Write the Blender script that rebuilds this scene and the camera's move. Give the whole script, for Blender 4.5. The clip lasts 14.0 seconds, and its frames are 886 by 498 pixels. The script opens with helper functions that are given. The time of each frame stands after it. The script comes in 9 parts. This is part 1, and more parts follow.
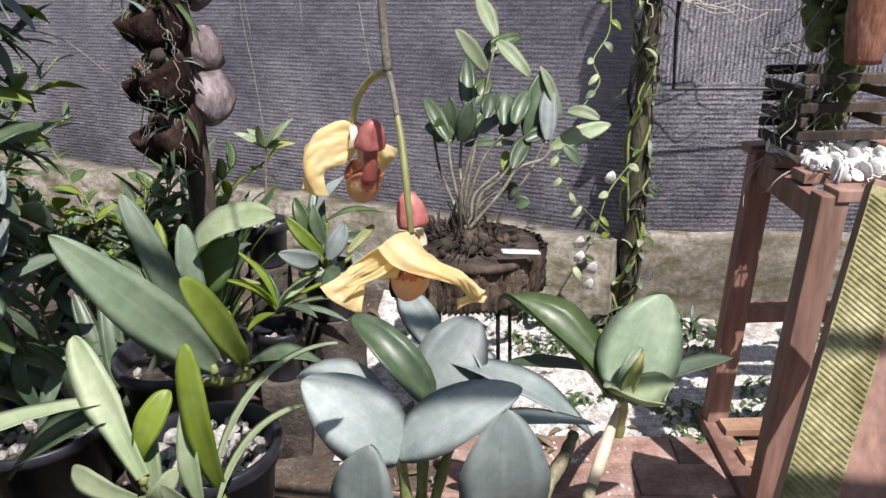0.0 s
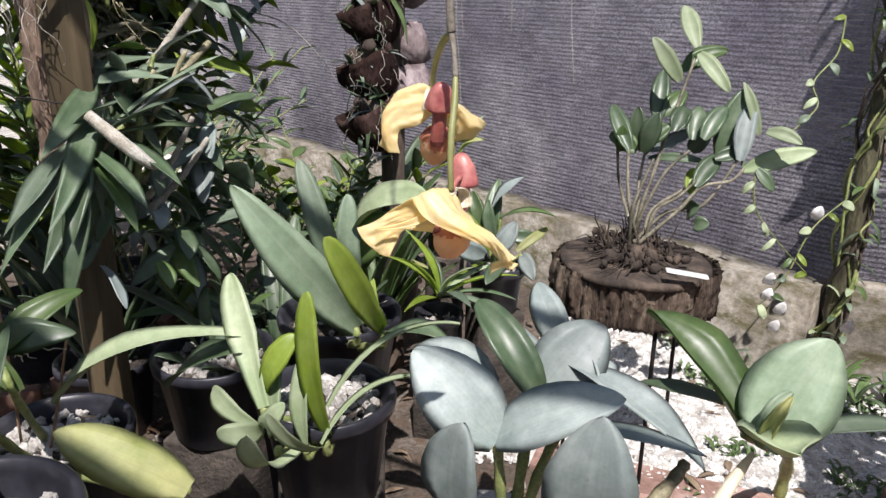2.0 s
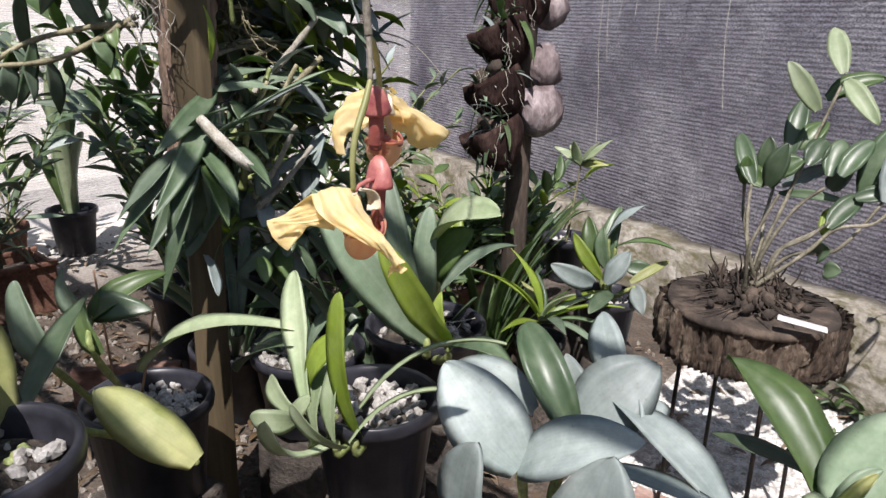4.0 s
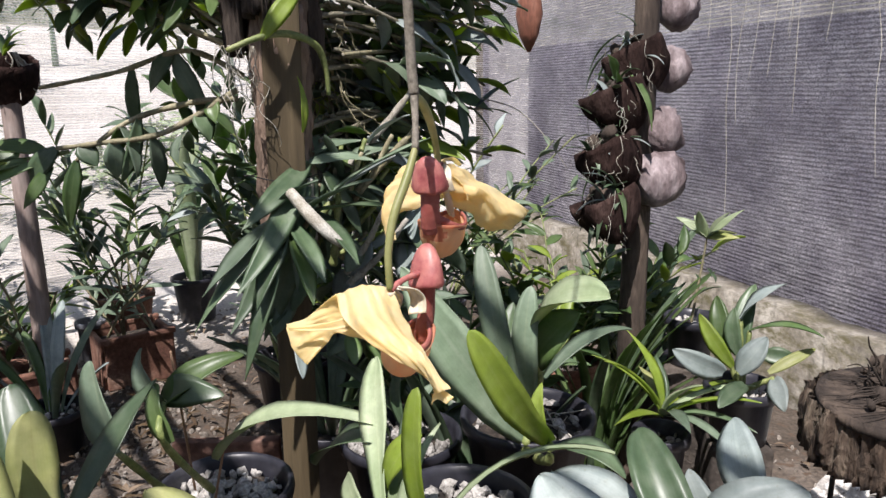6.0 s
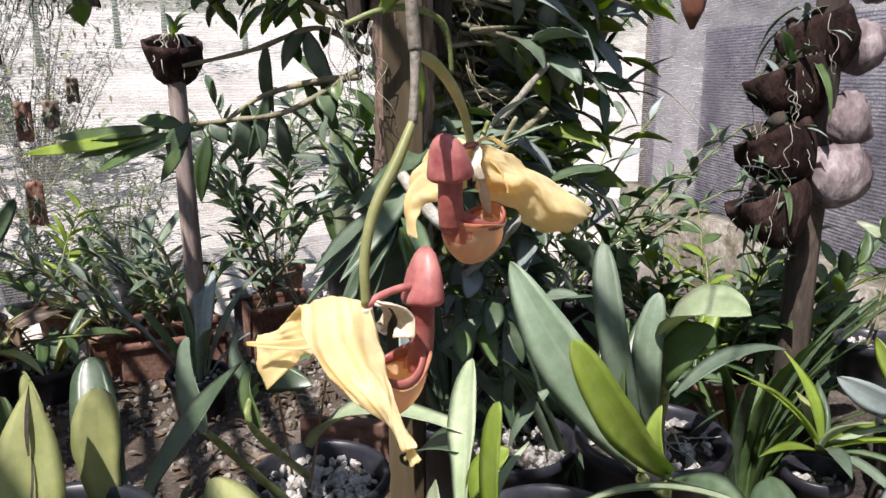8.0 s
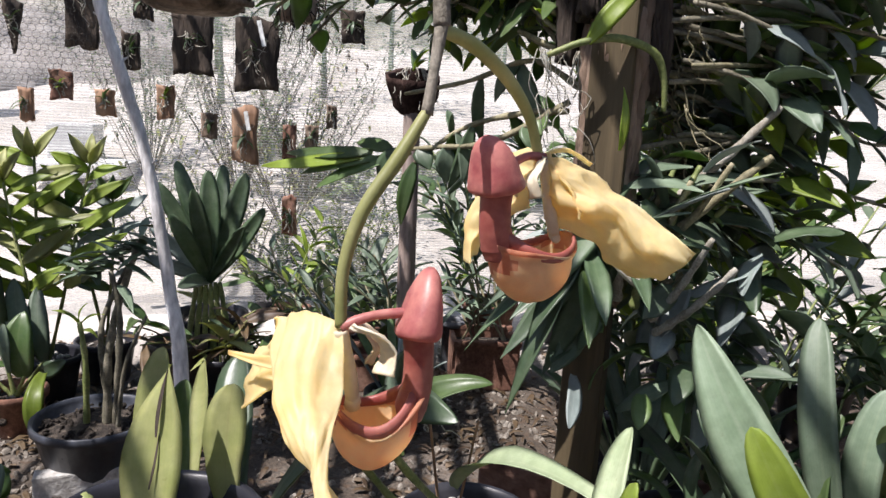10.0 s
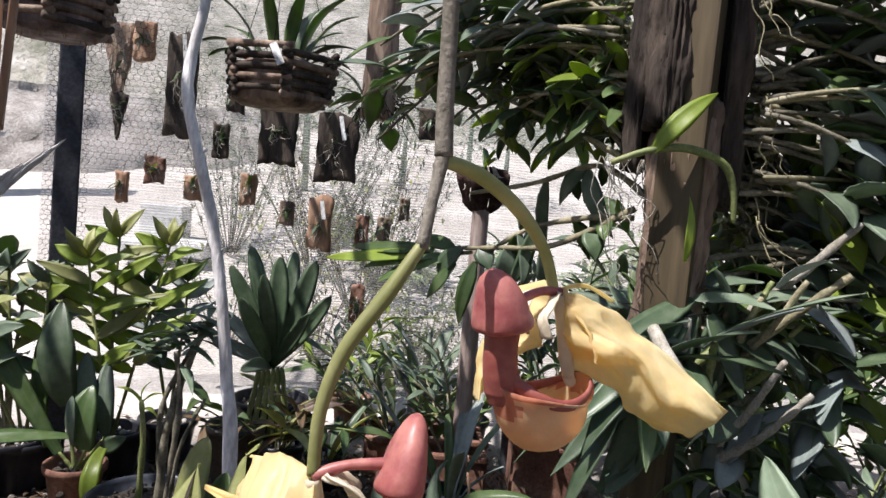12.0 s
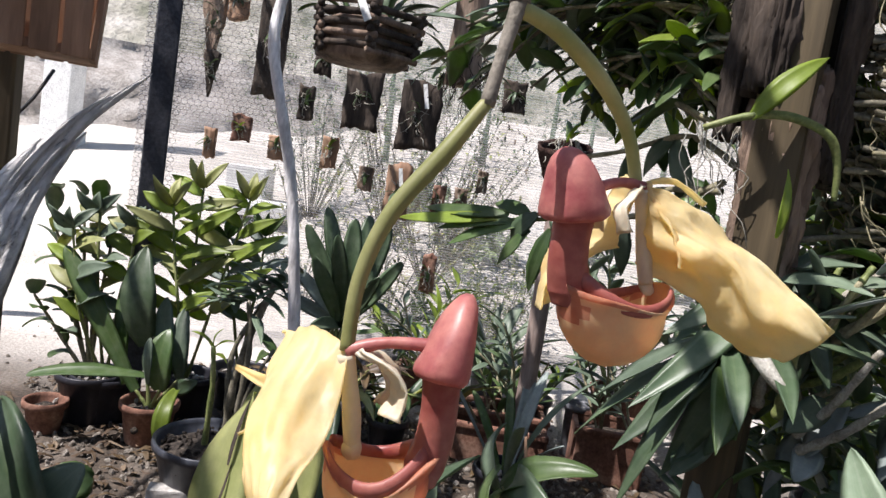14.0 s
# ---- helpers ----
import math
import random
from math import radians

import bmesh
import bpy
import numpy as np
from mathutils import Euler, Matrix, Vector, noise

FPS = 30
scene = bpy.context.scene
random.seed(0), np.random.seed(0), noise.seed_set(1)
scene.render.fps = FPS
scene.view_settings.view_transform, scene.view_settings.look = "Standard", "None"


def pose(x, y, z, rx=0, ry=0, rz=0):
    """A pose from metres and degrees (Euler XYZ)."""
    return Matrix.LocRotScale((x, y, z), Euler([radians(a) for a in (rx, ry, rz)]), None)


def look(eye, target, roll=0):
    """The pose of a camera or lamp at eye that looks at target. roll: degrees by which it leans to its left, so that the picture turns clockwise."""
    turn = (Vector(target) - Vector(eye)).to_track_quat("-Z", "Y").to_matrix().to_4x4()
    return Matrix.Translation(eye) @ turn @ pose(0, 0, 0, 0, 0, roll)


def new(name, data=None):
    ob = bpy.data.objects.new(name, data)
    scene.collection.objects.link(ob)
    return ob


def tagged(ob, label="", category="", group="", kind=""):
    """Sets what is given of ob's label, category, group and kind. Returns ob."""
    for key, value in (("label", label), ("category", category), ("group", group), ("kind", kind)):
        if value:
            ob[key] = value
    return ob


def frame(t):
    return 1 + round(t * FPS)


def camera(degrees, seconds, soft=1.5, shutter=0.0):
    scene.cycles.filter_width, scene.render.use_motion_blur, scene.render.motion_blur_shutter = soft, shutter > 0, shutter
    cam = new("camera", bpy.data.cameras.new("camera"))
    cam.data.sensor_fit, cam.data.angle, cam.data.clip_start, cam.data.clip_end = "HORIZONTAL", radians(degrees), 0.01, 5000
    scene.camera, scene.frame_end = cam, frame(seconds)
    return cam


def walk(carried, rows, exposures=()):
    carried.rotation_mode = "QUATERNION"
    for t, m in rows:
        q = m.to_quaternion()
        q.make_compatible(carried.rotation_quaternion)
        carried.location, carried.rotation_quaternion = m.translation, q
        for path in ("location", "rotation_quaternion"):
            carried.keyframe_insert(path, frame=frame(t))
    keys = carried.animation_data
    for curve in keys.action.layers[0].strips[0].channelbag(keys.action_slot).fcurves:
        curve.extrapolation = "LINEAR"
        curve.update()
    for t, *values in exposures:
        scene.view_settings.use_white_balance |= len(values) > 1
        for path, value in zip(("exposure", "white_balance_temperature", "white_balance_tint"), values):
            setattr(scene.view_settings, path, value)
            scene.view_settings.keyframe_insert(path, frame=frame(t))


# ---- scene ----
cam = camera(63.2, 14.0)
PATH = [
    (0, (0.217, 0.326, 1.052), (0.118, 2.194, 0.345), -1.1),
    (0.5, (0.232, 0.322, 1.047), (0.105, 2.201, 0.372), -1.2),
    (1, (0.244, 0.321, 1.049), (0.012, 2.179, 0.347), -0.9),
    (1.5, (0.259, 0.323, 1.035), (-0.114, 2.165, 0.351), -0.0),
    (2, (0.333, 0.328, 1.022), (-0.35, 2.085, 0.355), 1.2),
    (2.2, (0.363, 0.329, 1.021), (-0.447, 2.036, 0.367), 0.4),
    (4.3, (0.498, 0.438, 1.006), (-0.721, 1.913, 0.426), 0.9),
    (4.5, (0.46, 0.451, 0.973), (-0.821, 1.887, 0.43), 0.5),
    (5, (0.452, 0.489, 0.989), (-0.908, 1.865, 0.481), 0.1),
    (5.5, (0.447, 0.51, 0.996), (-0.961, 1.847, 0.517), -0.7),
    (6, (0.448, 0.528, 1.002), (-0.978, 1.861, 0.566), -0.6),
    (6.5, (0.453, 0.546, 1.011), (-1.009, 1.853, 0.621), -1.4),
    (7, (0.446, 0.565, 1.004), (-1.097, 1.77, 0.595), -1.9),
    (7.5, (0.452, 0.583, 0.995), (-1.219, 1.599, 0.576), -2.0),
    (7.7, (0.432, 0.607, 0.993), (-1.233, 1.618, 0.542), -0.8),
    (9.8, (0.399, 0.728, 0.969), (-1.514, 1.166, 0.583), 2.0),
    (10, (0.397, 0.736, 0.971), (-1.535, 1.104, 0.607), 2.9),
    (10.5, (0.39, 0.742, 0.971), (-1.584, 0.85, 0.671), 3.6),
    (11, (0.387, 0.742, 0.974), (-1.597, 0.707, 0.722), 4.7),
    (11.5, (0.378, 0.754, 0.974), (-1.604, 0.694, 0.714), 4.5),
    (12, (0.38, 0.762, 0.985), (-1.61, 0.919, 0.858), 5.1),
    (12.5, (0.376, 0.765, 0.976), (-1.613, 0.909, 0.825), 6.0),
    (13, (0.366, 0.766, 0.96), (-1.627, 0.802, 0.796), 7.4),
    (13.5, (0.36, 0.769, 0.954), (-1.632, 0.722, 0.783), 8.0),
    (14, (0.356, 0.771, 0.952), (-1.633, 0.728, 0.746), 8.7),
]
walk(cam, [(t, look(eye, target, roll)) for t, eye, target, roll in PATH],
     [(0.0, 0.46), (1.5, 0.54), (5.0, 0.56), (6.5, 0.62), (7.5, 0.70), (10.0, 0.65), (11.5, 0.54), (12.5, 0.57), (14.0, 0.60)])

# ---- light ----
SUN_ELEV, SUN_AZ = 60.0, 152.0   # azimuth clockwise from +y (north)
world = bpy.data.worlds.new("sky")
scene.world = world
world.use_nodes = True
wn = world.node_tree
sky = wn.nodes.new("ShaderNodeTexSky")
sky.sky_type, sky.sun_disc = "NISHITA", False
sky.sun_elevation, sky.sun_rotation = radians(SUN_ELEV), radians(SUN_AZ)
wn.links.new(sky.outputs[0], wn.nodes["Background"].inputs[0])
wn.nodes["Background"].inputs[1].default_value = 0.085
sun = new("sun", bpy.data.lights.new("sun", "SUN"))
sun.data.energy, sun.data.angle, sun.data.color = 5.0, radians(0.5), (1.0, 0.94, 0.935)
a, e = radians(SUN_AZ), radians(SUN_ELEV)
sun.matrix_world = look((5 * math.sin(a) * math.cos(e), 5 * math.cos(a) * math.cos(e), 5 * math.sin(e)), (0, 0, 0))


# ---- materials ----
def node_mat(name):
    m = bpy.data.materials.new(name)
    m.use_nodes = True
    nt = m.node_tree
    return m, nt, nt.nodes["Principled BSDF"], nt.nodes["Material Output"]


def noise_ramp(nt, scale, stops, vector=None, detail=6.0, rough=0.6, kind="noise"):
    """A noise at that scale, turned into colours by the stops."""
    if kind == "noise":
        tex = nt.nodes.new("ShaderNodeTexNoise")
        tex.inputs["Detail"].default_value, tex.inputs["Roughness"].default_value = detail, rough
        out = tex.outputs["Fac"]
    else:
        tex = nt.nodes.new("ShaderNodeTexVoronoi")
        out = tex.outputs["Distance"]
    tex.inputs["Scale"].default_value = scale
    if vector is not None:
        nt.links.new(vector, tex.inputs["Vector"])
    ramp = nt.nodes.new("ShaderNodeValToRGB")
    els = ramp.color_ramp.elements
    els[0].position, els[0].color = stops[0][0], (*stops[0][1], 1)
    els[1].position, els[1].color = stops[-1][0], (*stops[-1][1], 1)
    for p, c in stops[1:-1]:
        el = els.new(p)
        el.color = (*c, 1)
    nt.links.new(out, ramp.inputs[0])
    return ramp.outputs[0], out


def mixed(nt, fac, a, b, mode="MIX"):
    n = nt.nodes.new("ShaderNodeMix")
    n.data_type, n.blend_type = "RGBA", mode
    for sock, v in ((n.inputs[0], fac), (n.inputs[6], a), (n.inputs[7], b)):
        if isinstance(v, (int, float)):
            sock.default_value = v
        elif isinstance(v, tuple):
            sock.default_value = (*v, 1)
        else:
            nt.links.new(v, sock)
    return n.outputs[2]


def bumped(nt, height, strength, distance=0.002):
    b = nt.nodes.new("ShaderNodeBump")
    b.inputs["Strength"].default_value, b.inputs["Distance"].default_value = strength, distance
    nt.links.new(height, b.inputs["Height"])
    return b.outputs[0]


def coords(nt, which="Object", scale=(1, 1, 1)):
    tc = nt.nodes.new("ShaderNodeTexCoord")
    mp = nt.nodes.new("ShaderNodeMapping")
    mp.inputs["Scale"].default_value = scale
    nt.links.new(tc.outputs[which], mp.inputs["Vector"])
    return mp.outputs[0]


def surface(name, dark, mid, light, scale=20.0, rough=0.8, bump=0.5, stretch=(1, 1, 1), fine=8.0, metal=0.0, dist=0.003, spec=0.4):
    """A rough natural surface: two scales of colour variation and a bump."""
    m, nt, bs, out = node_mat(name)
    v = coords(nt, "Object", stretch)
    big, _ = noise_ramp(nt, scale, [(0.3, dark), (0.5, mid), (0.72, light)], v)
    small, f = noise_ramp(nt, scale * fine, [(0.3, (0.55, 0.55, 0.55)), (0.7, (1.2, 1.2, 1.2))], v)
    col = mixed(nt, 0.75, big, small, "MULTIPLY")
    info = nt.nodes.new("ShaderNodeObjectInfo")
    hs = nt.nodes.new("ShaderNodeHueSaturation")
    mr = nt.nodes.new("ShaderNodeMapRange")
    mr.inputs["To Min"].default_value, mr.inputs["To Max"].default_value = 0.8, 1.2
    nt.links.new(info.outputs["Random"], mr.inputs["Value"])
    nt.links.new(mr.outputs[0], hs.inputs["Value"])
    nt.links.new(col, hs.inputs["Color"])
    nt.links.new(hs.outputs[0], bs.inputs["Base Color"])
    bs.inputs["Roughness"].default_value, bs.inputs["Metallic"].default_value = rough, metal
    bs.inputs["Specular IOR Level"].default_value = spec
    nt.links.new(bumped(nt, f, bump, dist), bs.inputs["Normal"])
    return m


def leafy(name, a, b, rib, through_light=0.3, rough=0.42, glow=None, patch=7.0, coat=0.0, vary=(0.72, 1.28), spotty=0.35, crinkle=0.0):
    """A leaf blade: mottled colour, a pale midrib and fine veins along it, light passing through."""
    m, nt, bs, out = node_mat(name)
    v = coords(nt, "Object")
    col, f = noise_ramp(nt, patch, [(0.32, a), (0.68, b)], v, 5.0)
    uv = nt.nodes.new("ShaderNodeTexCoord")
    sep = nt.nodes.new("ShaderNodeSeparateXYZ")
    nt.links.new(uv.outputs["UV"], sep.inputs[0])
    d = nt.nodes.new("ShaderNodeMath")
    d.operation = "SUBTRACT"
    d.inputs[1].default_value = 0.5
    nt.links.new(sep.outputs[0], d.inputs[0])
    ab = nt.nodes.new("ShaderNodeMath")
    ab.operation = "ABSOLUTE"
    nt.links.new(d.outputs[0], ab.inputs[0])
    rr = nt.nodes.new("ShaderNodeMapRange")
    rr.inputs["From Min"].default_value, rr.inputs["From Max"].default_value = 0.0, 0.05
    rr.inputs["To Min"].default_value, rr.inputs["To Max"].default_value = 0.26, 0.0
    nt.links.new(ab.outputs[0], rr.inputs["Value"])
    col = mixed(nt, rr.outputs[0], col, rib)
    wave = nt.nodes.new("ShaderNodeTexWave")
    wave.bands_direction = "X"
    wave.inputs["Scale"].default_value, wave.inputs["Distortion"].default_value = 5.0, 0.6
    nt.links.new(uv.outputs["UV"], wave.inputs["Vector"])
    col = mixed(nt, 0.03, col, wave.outputs["Color"], "SOFT_LIGHT")
    spots, sf = noise_ramp(nt, 120.0, [(0.64, (1, 1, 1)), (0.74, (0.45, 0.36, 0.22))], v, 3.0)
    col = mixed(nt, spotty, col, spots, "MULTIPLY")
    mott, mf = noise_ramp(nt, 48.0, [(0.3, (0.74, 0.76, 0.72)), (0.7, (1.18, 1.16, 1.14))], v, 7.0, 0.7)
    col = mixed(nt, 0.8, col, mott, "MULTIPLY")
    dust, df = noise_ramp(nt, 30.0, [(0.45, (0, 0, 0)), (0.75, (0.12, 0.12, 0.10))], v, 8.0)
    col = mixed(nt, 0.5, col, dust, "ADD")
    info = nt.nodes.new("ShaderNodeObjectInfo")
    hs = nt.nodes.new("ShaderNodeHueSaturation")
    mr = nt.nodes.new("ShaderNodeMapRange")
    mr.inputs["To Min"].default_value, mr.inputs["To Max"].default_value = vary
    nt.links.new(info.outputs["Random"], mr.inputs["Value"])
    nt.links.new(mr.outputs[0], hs.inputs["Value"])
    nt.links.new(col, hs.inputs["Color"])
    nt.links.new(hs.outputs[0], bs.inputs["Base Color"])
    rn = nt.nodes.new("ShaderNodeMapRange")
    rn.inputs["To Min"].default_value, rn.inputs["To Max"].default_value = rough - 0.12, rough + 0.2
    nt.links.new(df, rn.inputs["Value"])
    nt.links.new(rn.outputs[0], bs.inputs["Roughness"])
    bs.inputs["Coat Weight"].default_value = coat
    bs.inputs["Coat Roughness"].default_value = 0.32
    bp = bumped(nt, mf, 0.35, 0.0012)
    if crinkle:
        _, cf = noise_ramp(nt, 60.0, [(0.3, (0, 0, 0)), (0.7, (1, 1, 1))], v, 4.0, 0.6)
        bp = bumped(nt, cf, crinkle, 0.004)
    nt.links.new(bp, bs.inputs["Normal"])
    tr = nt.nodes.new("ShaderNodeBsdfTranslucent")
    if glow:
        gl = mixed(nt, 0.5, hs.outputs[0], glow)
        nt.links.new(gl, tr.inputs[0])
    else:
        nt.links.new(hs.outputs[0], tr.inputs[0])
    mx = nt.nodes.new("ShaderNodeMixShader")
    mx.inputs[0].default_value = through_light
    nt.links.new(bs.outputs[0], mx.inputs[1])
    nt.links.new(tr.outputs[0], mx.inputs[2])
    nt.links.new(mx.outputs[0], out.inputs[0])
    return m


def netting(name, thread, pale, cover, pitch=0.004, through_light=0.35, upright=False):
    """Knitted shade net: uneven courses of thread with thin gaps between, let light and sight through."""
    m, nt, bs, out = node_mat(name)
    v = coords(nt, "Object")
    sep = nt.nodes.new("ShaderNodeSeparateXYZ")
    nt.links.new(v, sep.inputs[0])
    along, across = (sep.outputs[2], sep.outputs[0]) if upright else (sep.outputs[0], sep.outputs[2])
    # knitted courses at an even pitch, each a little uneven along its thread
    wave = nt.nodes.new("ShaderNodeTexWave")
    wave.wave_type, wave.bands_direction = "BANDS", "X" if upright else "Z"
    wave.inputs["Scale"].default_value = 0.31416 / pitch
    wave.inputs["Distortion"].default_value = 1.0
    wave.inputs["Detail"].default_value = 2.0
    wave.inputs["Detail Scale"].default_value = 3.0
    nt.links.new(v, wave.inputs["Vector"])
    comb = nt.nodes.new("ShaderNodeCombineXYZ")
    for src_, k_, sock in ((along, 14.0, 0), (across, 1.6 / pitch, 1)):
        mul = nt.nodes.new("ShaderNodeMath")
        mul.operation = "MULTIPLY"
        mul.inputs[1].default_value = k_
        nt.links.new(src_, mul.inputs[0])
        nt.links.new(mul.outputs[0], comb.inputs[sock])
    drawn, cf = noise_ramp(nt, 1.0, [(0.36, (0, 0, 0)), (0.62, (1, 1, 1))], comb.outputs[0], 2.0, 0.5)
    course = mixed(nt, 0.42, wave.outputs["Color"], drawn)
    stitch, sf = noise_ramp(nt, 260.0, [(0.36, (0.30, 0.29, 0.32)), (0.64, (1.65, 1.64, 1.62))], coords(nt, "Object", (0.6, 0.6, 1)), 3.0)
    col, f = noise_ramp(nt, 2.2, [(0.3, thread), (0.7, pale)], v, 4.0)
    col = mixed(nt, 0.9, col, stitch, "MULTIPLY")
    # broad mottling in the colour, standing for foliage shade on the net
    shade_mottle, bf = noise_ramp(nt, 5.0, [(0.3, (0.62, 0.60, 0.66)), (0.7, (1.22, 1.24, 1.18))], coords(nt, "Object", (1, 1, 0.5)), 7.0)
    col = mixed(nt, 0.9, col, shade_mottle, "MULTIPLY")
    yarn = nt.nodes.new("ShaderNodeMapRange")
    yarn.inputs["To Min"].default_value, yarn.inputs["To Max"].default_value = 0.42, 1.3
    nt.links.new(course, yarn.inputs["Value"])
    col = mixed(nt, 1.0, col, yarn.outputs[0], "MULTIPLY")
    nt.links.new(col, bs.inputs["Base Color"])
    bs.inputs["Roughness"].default_value = 0.7
    tl = nt.nodes.new("ShaderNodeBsdfTranslucent")
    nt.links.new(col, tl.inputs[0])
    m1 = nt.nodes.new("ShaderNodeMixShader")
    m1.inputs[0].default_value = through_light
    nt.links.new(bs.outputs[0], m1.inputs[1])
    nt.links.new(tl.outputs[0], m1.inputs[2])
    add = nt.nodes.new("ShaderNodeMath")
    add.operation = "MULTIPLY_ADD"
    nt.links.new(sf, add.inputs[0])
    add.inputs[1].default_value = 0.5
    nt.links.new(course, add.inputs[2])
    mr = nt.nodes.new("ShaderNodeMapRange")
    mr.inputs["From Min"].default_value, mr.inputs["From Max"].default_value = 0.25, 1.0
    mr.inputs["To Min"].default_value, mr.inputs["To Max"].default_value = cover[0], cover[1]
    nt.links.new(add.outputs[0], mr.inputs["Value"])
    tp = nt.nodes.new("ShaderNodeBsdfTransparent")
    m2 = nt.nodes.new("ShaderNodeMixShader")
    nt.links.new(mr.outputs[0], m2.inputs[0])
    nt.links.new(tp.outputs[0], m2.inputs[1])
    nt.links.new(m1.outputs[0], m2.inputs[2])
    nt.links.new(m2.outputs[0], out.inputs[0])
    return m


LEAF_BLUE = leafy("glaucous_leaf", (0.21, 0.26, 0.25), (0.33, 0.375, 0.365), (0.36, 0.42, 0.38), 0.15, 0.55, coat=0.04)
LEAF_DARK = leafy("dark_leaf", (0.055, 0.092, 0.05), (0.115, 0.17, 0.09), (0.14, 0.18, 0.09), 0.25, 0.38, (0.12, 0.26, 0.02), coat=0.16)
LEAF_MID = leafy("green_leaf", (0.07, 0.13, 0.045), (0.14, 0.21, 0.07), (0.22, 0.28, 0.12), 0.38, 0.36, (0.24, 0.42, 0.03), coat=0.1)
LEAF_SAGE = leafy("sage_leaf", (0.11, 0.16, 0.11), (0.19, 0.25, 0.17), (0.26, 0.30, 0.20), 0.25, 0.48, (0.15, 0.25, 0.05), coat=0.05)
LEAF_LIME = leafy("lime_leaf", (0.22, 0.31, 0.035), (0.34, 0.43, 0.08), (0.40, 0.46, 0.16), 0.5, 0.4, (0.40, 0.55, 0.03), coat=0.1)
LEAF_PALE = leafy("pale_leaf", (0.27, 0.35, 0.19), (0.43, 0.49, 0.33), (0.52, 0.56, 0.38), 0.3, 0.48, (0.40, 0.50, 0.10), coat=0.04)
LEAF_OLD = leafy("ageing_leaf", (0.34, 0.38, 0.13), (0.52, 0.52, 0.25), (0.36, 0.31, 0.15), 0.45, 0.45, (0.45, 0.48, 0.08), 14.0)
LEAF_RED = leafy("bronze_leaf", (0.10, 0.06, 0.04), (0.18, 0.12, 0.06), (0.2, 0.14, 0.08), 0.25, 0.45)
CANE = surface("orchid_cane", (0.13, 0.12, 0.07), (0.28, 0.25, 0.15), (0.42, 0.38, 0.26), 25, 0.6, 0.5)
CANE_GREY = surface("grey_cane", (0.07, 0.065, 0.045), (0.17, 0.155, 0.11), (0.34, 0.31, 0.24), 25, 0.7, 0.6)
CANE_GREEN = surface("green_cane", (0.12, 0.16, 0.05), (0.22, 0.26, 0.09), (0.33, 0.33, 0.15), 25, 0.5, 0.3)
ROOT = surface("aerial_root", (0.26, 0.23, 0.17), (0.45, 0.42, 0.35), (0.62, 0.6, 0.53), 40, 0.8, 0.5)
BARK = surface("bark", (0.06, 0.042, 0.03), (0.27, 0.19, 0.14), (0.50, 0.39, 0.30), 14, 0.9, 1.0, (1, 1, 0.22), 5.0, 0, 0.008)
BARK_DARK = surface("dark_bark", (0.02, 0.015, 0.012), (0.06, 0.045, 0.035), (0.16, 0.12, 0.09), 16, 0.9, 1.0, (1, 1, 0.25), 5.0, 0, 0.006)
POST_WOOD = surface("olive_brown_wood", (0.035, 0.026, 0.012), (0.085, 0.062, 0.032), (0.15, 0.115, 0.065), 12, 0.75, 0.4, (1, 1, 0.08), 6.0)
BENCH_WOOD = surface("red_brown_paint", (0.16, 0.085, 0.065), (0.26, 0.145, 0.11), (0.38, 0.25, 0.20), 10, 0.6, 0.4, (1, 1, 0.15), 7.0)
GREY_WOOD = surface("weathered_wood", (0.24, 0.22, 0.20), (0.50, 0.48, 0.45), (0.74, 0.72, 0.70), 14, 0.85, 1.0, (1, 1, 1), 6.0, 0, 0.006)
RAW_WOOD = surface("raw_slat_wood", (0.20, 0.11, 0.06), (0.36, 0.21, 0.13), (0.5, 0.33, 0.22), 9, 0.75, 0.5, (1, 1, 0.12), 6.0)
TERRACOTTA = surface("terracotta", (0.11, 0.05, 0.035), (0.22, 0.11, 0.075), (0.36, 0.235, 0.175), 12, 0.85, 0.5)
BLACK_POT = surface("black_plastic", (0.012, 0.012, 0.016), (0.028, 0.028, 0.036), (0.08, 0.08, 0.09), 9, 0.38, 0.2, (1, 1, 1), 6.0, 0, 0.001)
SOIL = surface("bark_mix", (0.012, 0.01, 0.008), (0.045, 0.035, 0.028), (0.16, 0.13, 0.10), 60, 0.9, 1.0, (1, 1, 1), 4.0, 0, 0.008)
STONE = surface("pebble", (0.17, 0.16, 0.145), (0.38, 0.36, 0.33), (0.64, 0.62, 0.58), 30, 0.7, 0.4)
CHIPS = surface("pale_chips", (0.10, 0.085, 0.07), (0.24, 0.21, 0.175), (0.46, 0.42, 0.37), 40, 0.9, 0.6)
GRAVEL = surface("white_gravel", (0.54, 0.53, 0.50), (0.74, 0.73, 0.70), (0.88, 0.87, 0.84), 30, 0.85, 0.4)
# two coconut tones: a very dark brown and a paler pinkish grey
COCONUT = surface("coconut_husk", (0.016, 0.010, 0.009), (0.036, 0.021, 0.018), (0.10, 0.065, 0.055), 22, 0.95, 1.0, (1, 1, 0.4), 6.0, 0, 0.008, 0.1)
COCO_OUT = surface("pinkish_grey_coconut", (0.06, 0.042, 0.042), (0.19, 0.15, 0.15), (0.42, 0.36, 0.36), 18, 0.8, 0.8, (1, 1, 0.4), 6.0, 0, 0.006, 0.2)
CONCRETE = surface("stained_concrete", (0.05, 0.042, 0.03), (0.15, 0.13, 0.10), (0.33, 0.31, 0.27), 7, 0.9, 0.7, (1, 1, 1), 12.0, 0, 0.006)
